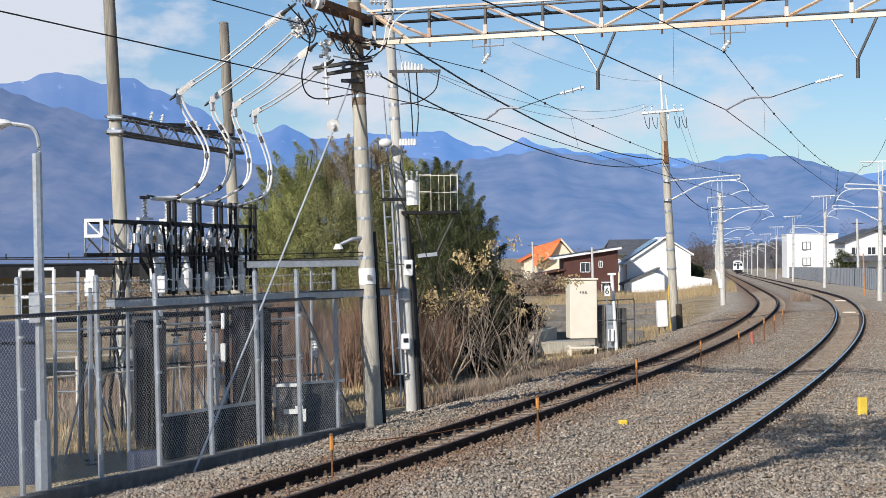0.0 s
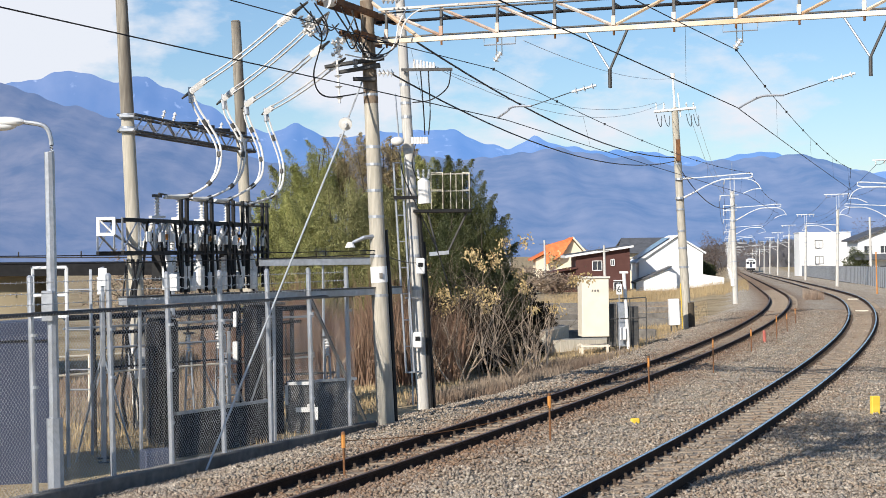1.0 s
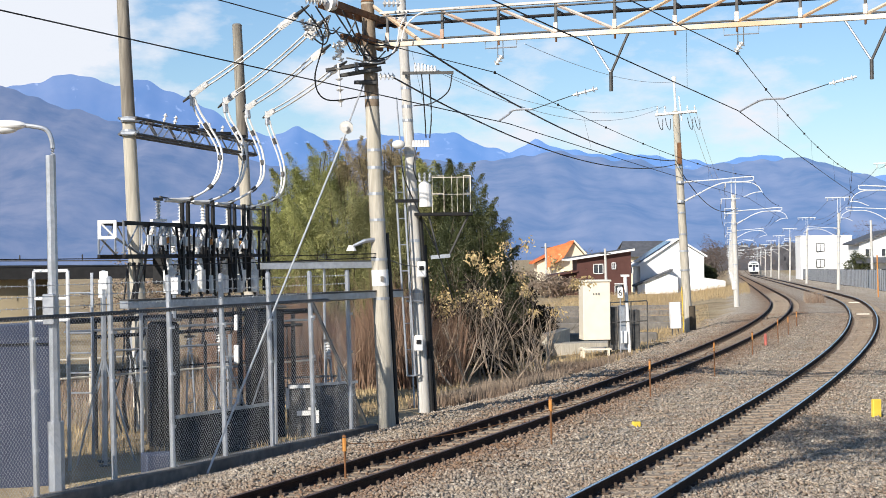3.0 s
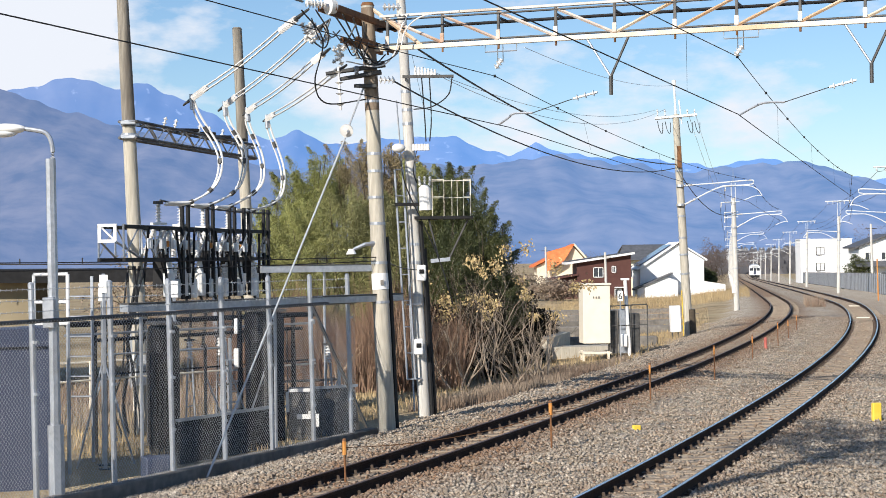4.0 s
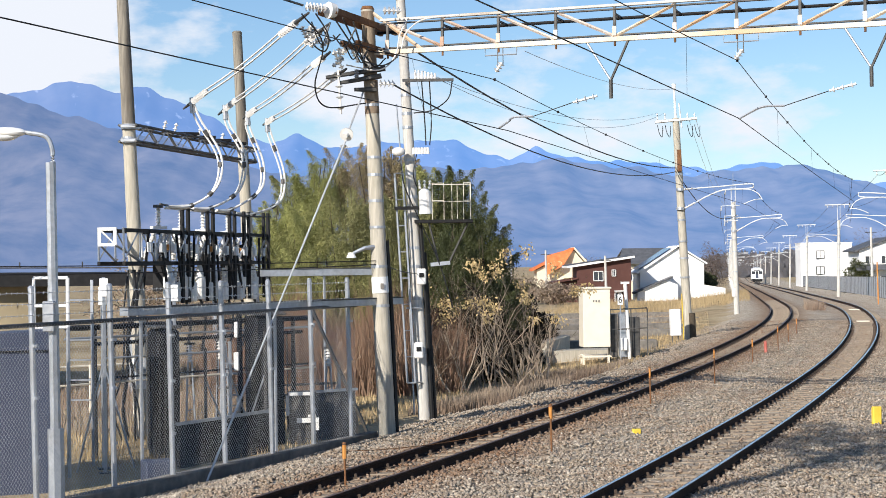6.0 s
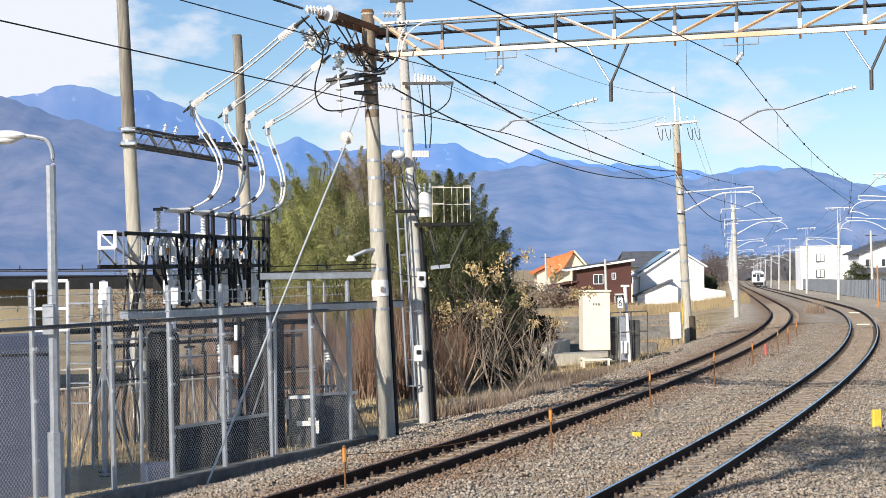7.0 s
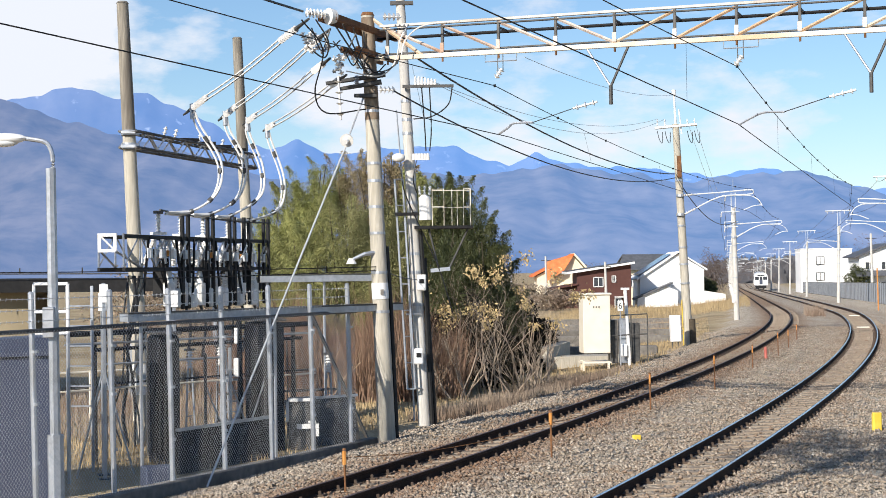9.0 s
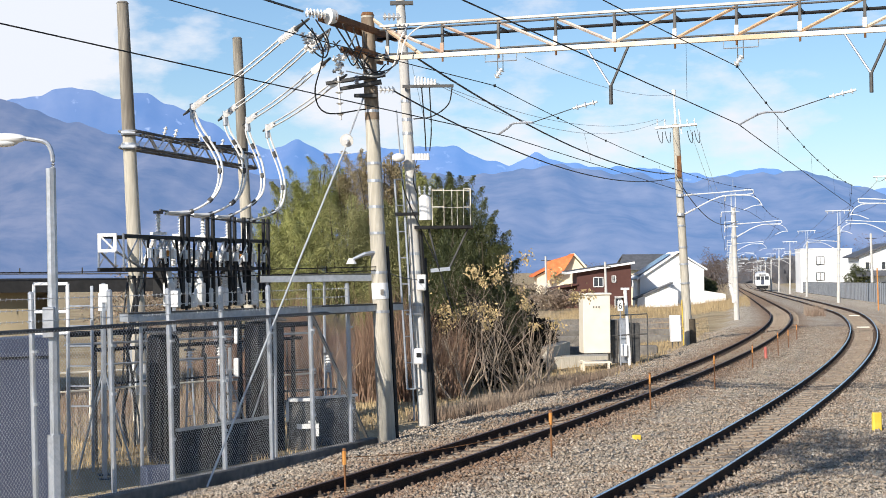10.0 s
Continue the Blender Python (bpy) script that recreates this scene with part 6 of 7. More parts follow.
def build_feed_cables():
    starts = [(-2.49, 29.2, 7.35), (-2.13, 29.8, 7.26), (-2.14, 30.4, 6.84), (-1.86, 30.9, 6.6)]
    knees = [(-5.18, 34.0, 6.36), (-4.71, 35.6, 6.36), (-4.41, 37.2, 6.37), (-4.14, 38.8, 6.34)]
    loops = [[(-5.04, 34, 5.97), (-4.62, 34, 5.21), (-4.7, 33.8, 4.55), (-5.19, 33.6, 4.19), (-5.6, 33.2, 4.16)],
             [(-4.63, 35.6, 5.99), (-4.3, 35.6, 5.31), (-4.43, 35.4, 4.56), (-4.99, 35, 4.18), (-5.3, 34.6, 4.16)],
             [(-4.39, 37.2, 6.05), (-4.1, 37.2, 5.28), (-4.15, 37, 4.63), (-4.76, 36.5, 4.19), (-5.0, 36.0, 4.16)],
             [(-4.07, 38.8, 6.02), (-3.78, 38.8, 5.1), (-3.88, 38.6, 4.43), (-4.44, 38, 4.14), (-4.75, 37.4, 4.14)]]
    for st, kn, lp in zip(starts, knees, loops):
        st, kn = Vector(st), Vector(kn)
        root = thing("feeder_cable", kn, "pale feeder cable pair with insulator strings and a hanging loop", "feeder cable", "feeder cables to the rack")
        d = (kn - st).normalized()
        for o in (-0.045, 0.045):
            bm = N()
            off = Vector((0, 0, o))
            path_tube(bm, sag(st + d * 0.9 + off, kn - d * 0.75 + off, 0.05, 6), 0.019, 5)
            part("conductor", bm, "cable_white", root)
        bm = N()
        insulator(bm, st + d * 0.2, st + d * 0.95, 0.068, 8, 0.03)
        part("insulator_string", bm, "porcelain", root, "string of porcelain discs")
        bm = N()
        insulator(bm, kn - d * 0.85, kn - d * 0.05, 0.068, 9, 0.03)
        part("insulator_string", bm, "porcelain", root, "string of porcelain discs")
        for p, q in ((st - d * 0.35, st + d * 0.3), (kn + d * 0.5, kn - d * 0.1)):
            bm = N()
            tube(bm, p, q, 0.022, 0.045, 6)
            part("clevis", bm, "galv_dark", root)
        for o in (-0.035, 0.04):
            bm = N()
            path_tube(bm, bend([kn + Vector((o, 0, -0.02))] + [Vector(p) + Vector((o, 0, o * 0.6)) for p in lp], 7), 0.026 if o > 0 else 0.022, 6)
            part("loop", bm, "cable_white", root)
        curve = bend([kn] + [Vector(p) for p in lp], 7)
        for k in (9, 15, 22, 27):
            bm = N()
            path_tube(bm, [curve[k] + Vector((0.0, 0, 0.0)), curve[k + 1]], 0.05, 8)
            part("cable_spacer", bm, "galv_dark", root)
        bm = N()
        tube(bm, kn + Vector((0, 0, 0.1)), kn + Vector((0.02, 0, -0.22)), 0.05, 0.06, 8)
        part("dead_end_clamp", bm, "galv", root)
        bm = N()
        e, f2 = Vector(lp[-2]), Vector(lp[-1])
        tube(bm, e + (e - f2) * 0.1, f2, 0.042, 0.035, 8)
        part("termination", bm, "porcelain", root)
    # heap of fittings at the head of the portal mast
    root = thing("tension_insulators", (-1.9, 28.75, 7.45), "white tension insulators and jumpers on the mast head", "insulators")
    bm = N()
    insulator(bm, (-2.35, 28.6, 7.48), (-2.0, 28.75, 7.46), 0.085, 6, 0.03)
    part("insulator_string", bm, "porcelain", root)
    bm = N()
    tube(bm, (-1.97, 28.8, 7.44), (-1.86, 28.88, 7.44), 0.15, 0.12, seg=18)
    part("bell", bm, "porcelain", root, "large white porcelain bell")
    for k, pts in enumerate(([(-2.45, 28.9, 7.4), (-2.1, 29.2, 6.9), (-2.28, 29.6, 6.2), (-2.1, 30, 5.85), (-1.4, 30.4, 5.95)],
                             [(-2.2, 28.9, 7.4), (-2.0, 29.2, 7.05), (-2.1, 29.5, 6.8), (-2.4, 29.4, 7.0)],
                             [(-0.6, 30.3, 7.5), (-0.75, 30.3, 7.2), (-0.85, 30.3, 6.8), (-1.15, 30.3, 6.55), (-1.75, 30.3, 6.65)],
                             [(-1.75, 30.2, 6.98), (-1.5, 30.3, 7.02), (-1.3, 30.3, 6.9), (-0.9, 30.3, 6.85)],
                             [(0.35, 29.6, 7.45), (-0.3, 29.9, 7.42), (-0.62, 30, 7.2), (-0.72, 30, 6.9)],
                             [(-1.4, 30.2, 6.7), (-1.1, 30.2, 6.62), (-0.85, 30.3, 6.75), (-0.7, 30.4, 7.0)])):
        bm = N()
        path_tube(bm, bend(pts, 7), 0.014, 6)
        part("jumper", bm, "cable" if k in (0, 3) else "cable_white" if k in (2, 4) else "galv_dark", root)
    for p, q in (((-1.9, 30.3, 6.55), (-1.86, 30.3, 5.75)), ((-1.15, 30.3, 6.3), (-0.85, 30.35, 6.3)), ((-1.05, 30.1, 7.62), (-0.72, 30.0, 7.6)), ((-2.0, 30.2, 6.85), (-1.6, 30.3, 6.98))):
        bm = N()
        insulator(bm, p, q, 0.075, 4, 0.02)
        part("insulator_string", bm, "porcelain", root)
    rng = random.Random(21)
    for k in range(14):
        p = Vector((-2.45 + 0.075 * k, 28.9 + 0.11 * k, 7.35 - 0.05 * k + rng.uniform(-0.25, 0.2)))
        q = p + Vector((rng.uniform(-0.22, 0.22), 0.05, rng.uniform(-0.34, -0.12)))
        bm = N()
        insulator(bm, p, q, rng.uniform(0.045, 0.07), 4, 0.022)
        part("insulator_string", bm, "porcelain" if k % 3 else "galv", root)
    for k in range(6):
        p = Vector((-2.3 + 0.18 * k, 29.2 + 0.16 * k, 7.3 - 0.1 * k))
        q = p + Vector((rng.uniform(0.2, 0.5), 0.1, rng.uniform(-0.1, 0.15)))
        bm = N()
        path_tube(bm, bend([p, p.lerp(q, 0.5) - Vector((0, 0, rng.uniform(0.15, 0.4))), q], 6), 0.013, 5)
        part("jumper", bm, "cable" if k % 2 else "galv_dark", root)
    # stay of the mast
    root = thing("guy_wire", (-3.64, 25.2, -0.3), "steel guy wire with a white strain insulator", "guy wire")
    for p, q in (((-1.43, 30.5, 6.22), (-1.68, 29.6, 5.38)), ((-1.72, 29.5, 5.22), (-3.66, 25.15, -0.33))):
        bm = N()
        tube(bm, p, q, 0.017, seg=6)
        part("strand", bm, "wire_galv", root)
    bm = N()
    tube(bm, (-1.71, 29.4, 5.29), (-1.7, 29.46, 5.32), 0.125, 0.11, 16)
    tube(bm, (-1.73, 29.34, 5.26), (-1.71, 29.4, 5.29), 0.045, 0.055, 12)
    part("strain_insulator", bm, "porcelain", root)


build_feed_cables()


def build_yard():
    """Low plant between the fence and the field."""
    rng = random.Random(4)
    for x, y, w, h, mt in ((-5.0, 29.2, 0.42, 2.3, "dark"), (-3.42, 31.2, 0.58, 2.45, "dark")):
        z = -0.45
        root = thing("transformer_tank", (x, y, z), "black finned transformer tank inside the fence", "transformer", "transformers in the yard")
        bm = N()
        box(bm, (x, y, z + h / 2), (w, 0.7, h), 24, 0.05)
        part("tank", bm, mt, root)
        for i in range(5):
            bm = N()
            box(bm, (x - w * 0.45 + i * w * 0.22, y - 0.4, z + h * 0.45), (0.025, 0.18, h * 0.7), 24)
            part("fin", bm, "dark", root)
        bm = N()
        box(bm, (x, y, z + h + 0.04), (w + 0.06, 0.76, 0.05), 24, 0.01)
        part("lid", bm, "galv_dark", root)
    # grey cabinets close behind the wire
    root = thing("control_cabinet", (-6.7, 24.8, -0.45), "plain blue-grey steel control cabinet behind the fence, shade painted into its colour", "cabinet")
    bm = N()
    prism(bm, [(-8.4, 24.0, -0.45), (-5.83, 24.75, -0.45), (-5.83, 24.75, 2.02), (-8.4, 24.0, 1.92)], (-0.3, 1.0, 0))
    part("body", bm, "blue_grey", root)
    for f in (0.28, 0.62):
        bm = N()
        c = Vector((-8.4, 24.0, 0)).lerp(Vector((-5.83, 24.75, 0)), f)
        box(bm, (c.x, c.y - 0.012, 0.8), (0.02, 0.02, 2.2), 16)
        part("door_seam", bm, "dark", root)
    bm = N()
    box(bm, (-7.1, 24.36, 1.72), (2.6, 0.02, 0.02), 16)
    part("seam", bm, "dark", root)
    bm = N()
    box(bm, (-4.52, 25.75, -0.25), (0.46, 0.4, 0.36), 24, 0.02)
    solid("small_box", bm, "blue_grey", "pale blue-grey steel box on the yard floor", "equipment box")
    # sloping dark cover plates
    for k, (p, q, h) in enumerate((((-4.55, 27.6), (-3.2, 30.0), 0.75), ((-3.0, 31.4), (-1.75, 32.3), 0.95))):
        p, q = Vector((*p, 0)), Vector((*q, 0))
        d = q - p
        root = thing("cover_plate", (p.x, p.y, -0.45), "dark grey sheet-metal cover over cable trench", "cover panel", "covers in the yard")
        bm = N()
        box(bm, (p + q) / 2 + Vector((0, 0, -0.45 + h / 2)), (d.length, 0.1, h), math.degrees(math.atan2(d.y, d.x)), 0.01, rx=-12)
        part("sheet", bm, "galv_dark" if k else "dark", root)
        bm = N()
        box(bm, (p + q) / 2 + Vector((0.02, 0.05, -0.45 + h)), (d.length, 0.06, 0.05), math.degrees(math.atan2(d.y, d.x)))
        part("edge", bm, "galv", root)
    # white drawn-out gear
    root = thing("meter_cabinet", (-2.75, 31.2, -0.45), "white and dark switch cabinet with hinged doors", "cabinet")
    bm = N()
    box(bm, (-2.72, 31.3, 0.05), (0.5, 0.4, 1.0), 10, 0.02)
    part("body", bm, "galv_dark", root)
    for x, z, w, h in ((-2.98, 0.3, 0.06, 0.38), (-2.72, 0.52, 0.5, 0.06), (-2.6, 0.02, 0.42, 0.09), (-2.42, -0.1, 0.06, 0.14), (-2.52, 0.1, 0.14, 0.05)):
        bm = N()
        box(bm, (x, 31.06, z), (w, 0.04, h), 10)
        part("panel", bm, "white_metal", root)
    # white boxes and pipes by the second pole
    root = thing("cable_riser", (-4.1, 31.5, -0.45), "white cable boxes and pipes on a black riser", "cable riser")
    for x, z, w, h in ((-3.93, 1.75, 0.07, 0.3), (-3.93, 1.15, 0.1, 0.36), (-3.9, 0.35, 0.07, 0.3), (-3.92, 0.0, 0.16, 0.1), (-3.72, -0.12, 0.14, 0.12), (-3.66, -0.22, 0.1, 0.1), (-3.85, -0.14, 0.12, 0.14)):
        bm = N()
        box(bm, (x, 31.0, z), (w, 0.1, h), 0, 0.015)
        part("box", bm, "white_metal", root)
    bm = N()
    tube(bm, (-3.88, 31.2, -0.45), (-3.9, 31.2, 2.2), 0.05, seg=6)
    part("riser", bm, "dark", root)
    # ladders
    for k, (x, y, w, z0, z1) in enumerate(((-6.22, 28.0, 0.42, 0.7, 2.75), (-4.05, 31.2, 0.34, 0.1, 1.3))):
        root = thing("ladder", (x, y, -0.45), "pale steel ladder standing in the yard", "ladder", "ladders in the yard")
        for sx in (-w / 2, w / 2):
            bm = N()
            box(bm, (x + sx, y, (z1 - 0.45) / 2), (0.045, 0.045, z1 + 0.45))
            part("stile", bm, "galv", root)
        n = 6
        for i in range(n):
            bm = N()
            tube(bm, (x - w / 2, y, z0 + (z1 - z0) * i / n), (x + w / 2, y, z0 + (z1 - z0) * i / n), 0.016, seg=6)
            part("rung", bm, "galv", root)
    # white gate frames
    for x, y, w, z0, z1 in ((-6.35, 26.5, 0.55, 2.0, 2.8),):
        root = thing("gate_frame", (x, y, -0.45), "white tubular frame on the yard gate", "frame")
        for p, q in (((x - w / 2, z0), (x - w / 2, z1)), ((x + w / 2, z0), (x + w / 2, z1)), ((x - w / 2, z1), (x + w / 2, z1)), ((x - w / 2, z0), (x + w / 2, z0)), ((x - w / 2, 2.35), (x + w / 2, 2.35))):
            bm = N()
            tube(bm, (p[0], y, p[1]), (q[0], y, q[1]), 0.028, seg=6)
            part("bar", bm, "white_metal", root)
        for s in (-1, 1):
            bm = N()
            tube(bm, (x + s * w / 2, y, -0.45), (x + s * w / 2, y, z0), 0.03, seg=6)
            part("leg", bm, "galv", root)
    # slim posts and braces
    for k, (x, y, h, mt) in enumerate(((-5.6, 27.0, 3.25, "galv"), (-5.75, 27.6, 3.1, "galv"), (-4.9, 29.8, 3.1, "galv"), (-4.45, 30.5, 1.9, "galv_dark"), (-4.0, 30.6, 2.0, "galv"), (-3.3, 30.2, 2.2, "galv_dark"), (-6.5, 27.2, 3.1, "galv"), (-2.1, 32.6, 1.4, "galv"), (-6.2, 30.0, 2.4, "galv_dark"), (-5.5, 30.4, 2.2, "galv_dark"))):
        root = thing("yard_post", (x, y, -0.45), "slim steel post with braces in the yard", "post", "posts in the yard")
        bm = N()
        box(bm, (x, y, -0.45 + h / 2), (0.055, 0.055, h), 20, 0.006)
        part("shaft", bm, mt, root)
        bm = N()
        box(bm, (x, y, -0.43), (0.2, 0.2, 0.04), 20)
        part("foot_plate", bm, "galv_dark", root)
        if h > 3:
            bm = N()
            box(bm, (x + 0.01, y - 0.04, h - 0.62), (0.14, 0.02, 0.3), 4, 0.004)
            part("plate", bm, "white_metal", root, "white plate at the head")
        bm = N()
        tube(bm, (x, y, h * 0.45), (x + rng.choice((-0.5, 0.5)), y + 0.1, -0.45), 0.018, seg=5)
        part("brace", bm, "galv", root)
    root = thing("yard_beam", (-5.0, 30.0, -0.45), "dark horizontal steel beam with pipes across the yard", "beam")
    for z, r, mt, dy in ((1.9, 0.05, "dark", 0), (1.72, 0.022, "galv", -0.1), (0.98, 0.018, "dark", 0.1), (0.9, 0.018, "beige", 0.1)):
        bm = N()
        tube(bm, (-6.6, 28.6 + dy, z), (-2.6, 33.0 + dy, z), r, seg=6)
        part("bar", bm, mt, root)
    for f in (0.1, 0.9):
        bm = N()
        p = Vector((-6.6, 28.6, 0)).lerp(Vector((-2.6, 33.0, 0)), f)
        box(bm, (p.x, p.y, 0.7), (0.08, 0.08, 2.3))
        part("leg", bm, "dark", root)
    # low handrail of beige pipe in the field
    root = thing("pipe_rail", (-8.2, 38.0, -0.5), "beige pipe handrail in the field", "handrail")
    for i in range(7):
        x = -8.9 + 0.42 * i
        bm = N()
        tube(bm, (x, 36.5 + 0.4 * i, -0.6), (x, 36.5 + 0.4 * i, 0.75), 0.03, seg=6)
        part("post", bm, "beige", root)
    for z in (0.72, 0.3):
        bm = N()
        tube(bm, (-9.0, 36.5, z), (-6.3, 38.95, z), 0.024, seg=6)
        part("rail", bm, "beige", root)
    # cable duct along the fence, and the upper duct behind
    for nm, a, b, hh, wd in (("cable_duct", (-5.03, 25.75, 2.27), (-0.85, 31.15, 2.24), 0.12, 0.2), ("cable_duct", (-3.75, 33.6, 2.84), (-1.2, 34.3, 2.76), 0.14, 0.15)):
        a, b = Vector(a), Vector(b)
        d = b - a
        root = thing(nm, a, "long grey steel cable duct carried along the fence", "cable duct", "cable ducts")
        bm = N()
        box(bm, (a + b) / 2, (d.length, wd, hh), math.degrees(math.atan2(d.y, d.x)), 0.006)
        part("channel", bm, "galv", root)
        bm = N()
        box(bm, (a + b) / 2 + Vector((0, 0, hh / 2 + 0.012)), (d.length, wd + 0.03, 0.02), math.degrees(math.atan2(d.y, d.x)))
        part("lid", bm, "galv_dark", root)
        for f in (0.05, 0.5, 0.95):
            bm = N()
            p = a.lerp(b, f)
            tube(bm, (p.x, p.y + 0.05, -0.5), (p.x, p.y + 0.05, p.z - hh / 2), 0.03, seg=6)
            part("support", bm, "galv", root)
    # long shed behind
    root = thing("long_shed", (-11, 46, -0.6), "long low shed with a dark flat roof and tan wall", "shed")
    bm = N()
    prism(bm, [(-26, 44.5, -0.7), (-11.6, 46.3, -0.7), (-11.6, 46.3, 2.5), (-26, 44.5, 2.5)], (-0.6, 5, 0))
    part("wall", bm, "tan_wall", root)
    bm = N()
    prism(bm, [(-26, 43.9, 2.5), (-5.2, 46.4, 2.42), (-5.2, 46.4, 2.78), (-26, 43.9, 2.9)], (-0.6, 6.5, 0))
    part("roof", bm, "dark", root, "dark sheet roof")
    bm = N()
    for i in range(9):
        tube(bm, (-20 + 1.7 * i, 44.5, 2.95), (-20 + 1.7 * i, 44.5, 3.12), 0.02, seg=4)
    tube(bm, (-20, 44.4, 3.05), (-5.2, 46.3, 2.9), 0.018, seg=4)
    part("roof_rail", bm, "galv_dark", root)
    for i in range(4):
        bm = N()
        box(bm, (-9.0 + 1.2 * i, 47.0 + 0.1 * i, 0.9), (0.12, 0.12, 3.2))
        part("column", bm, "galv", root)


build_yard()


def build_yard_cables():
    """Black cables hanging down the first pole, pipes and pedestals among the plant."""
    rng = random.Random(12)
    root = thing("pole_cables", (-6.0, 32.2, -0.5), "black cables hanging loosely down the concrete pole", "cables")
    for k in range(4):
        x = -6.2 + 0.11 * k
        pts = [(x, 32.25, 2.9)] + [(x + rng.uniform(-0.12, 0.12) - 0.05 * i, 32.1, 2.9 - 0.68 * i) for i in range(1, 5)] + [(x - 0.1, 32.1, -0.5)]
        bm = N()
        path_tube(bm, bend(pts, 5), rng.choice((0.02, 0.03, 0.04)), 6)
        part("cable", bm, "cable", root)
    for x, y, h in ((-4.35, 31.8, 1.15), (-3.75, 32.4, 1.3), (-5.2, 33.5, 1.0), (-4.7, 35.0, 1.25), (-2.35, 33.2, 0.9)):
        root = thing("support_pedestal", (x, y, -0.45), "steel pedestal with a ribbed insulator in the yard", "pedestal", "pedestals in the yard")
        for s in (-0.1, 0.1):
            bm = N()
            tube(bm, (x + s, y, -0.45), (x + s * 0.4, y, h), 0.022, seg=6)
            part("leg", bm, "galv", root)
        for z in (0.0, h * 0.5):
            bm = N()
            tube(bm, (x - 0.08, y, z), (x + 0.08, y, z + 0.05), 0.014, seg=5)
            part("tie", bm, "galv", root)
        bm = N()
        insulator(bm, (x, y, h), (x, y, h + 0.36), 0.075, 6, 0.035)
        part("insulator", bm, "porcelain", root)
        bm = N()
        box(bm, (x, y, h + 0.38), (0.22, 0.1, 0.04), 10)
        part("terminal", bm, "galv_dark", root)
    for k, (a, b, r, mt) in enumerate((((-6.4, 30.2, 1.55), (-2.9, 33.4, 1.6), 0.035, "dark"), ((-6.2, 29.9, 1.3), (-4.2, 31.6, 1.32), 0.02, "galv"), ((-4.6, 33.0, 0.5), (-2.2, 33.8, 0.52), 0.025, "galv_dark"), ((-4.1, 31.0, 0.15), (-2.9, 32.0, 0.15), 0.03, "galv"))):
        root = thing("pipe_run", a, "straight steel pipe carried across the yard on thin legs", "pipe", "pipes in the yard")
        bm = N()
        tube(bm, a, b, r, seg=8)
        part("pipe", bm, mt, root)
        for f in (0.08, 0.5, 0.92):
            p = Vector(a).lerp(Vector(b), f)
            bm = N()
            tube(bm, (p.x, p.y, -0.45), p, 0.014, seg=5)
            part("leg", bm, "galv_dark", root)
    # leaning beam in the corner behind the netting
    root = thing("leaning_brace", (-1.55, 31.6, -0.45), "dark steel brace leaning across the fence corner", "brace")
    bm = N()
    tube(bm, (-2.5, 31.2, 2.1), (-1.45, 31.7, -0.42), 0.035, seg=4)
    part("bar", bm, "galv_dark", root)


build_yard_cables()


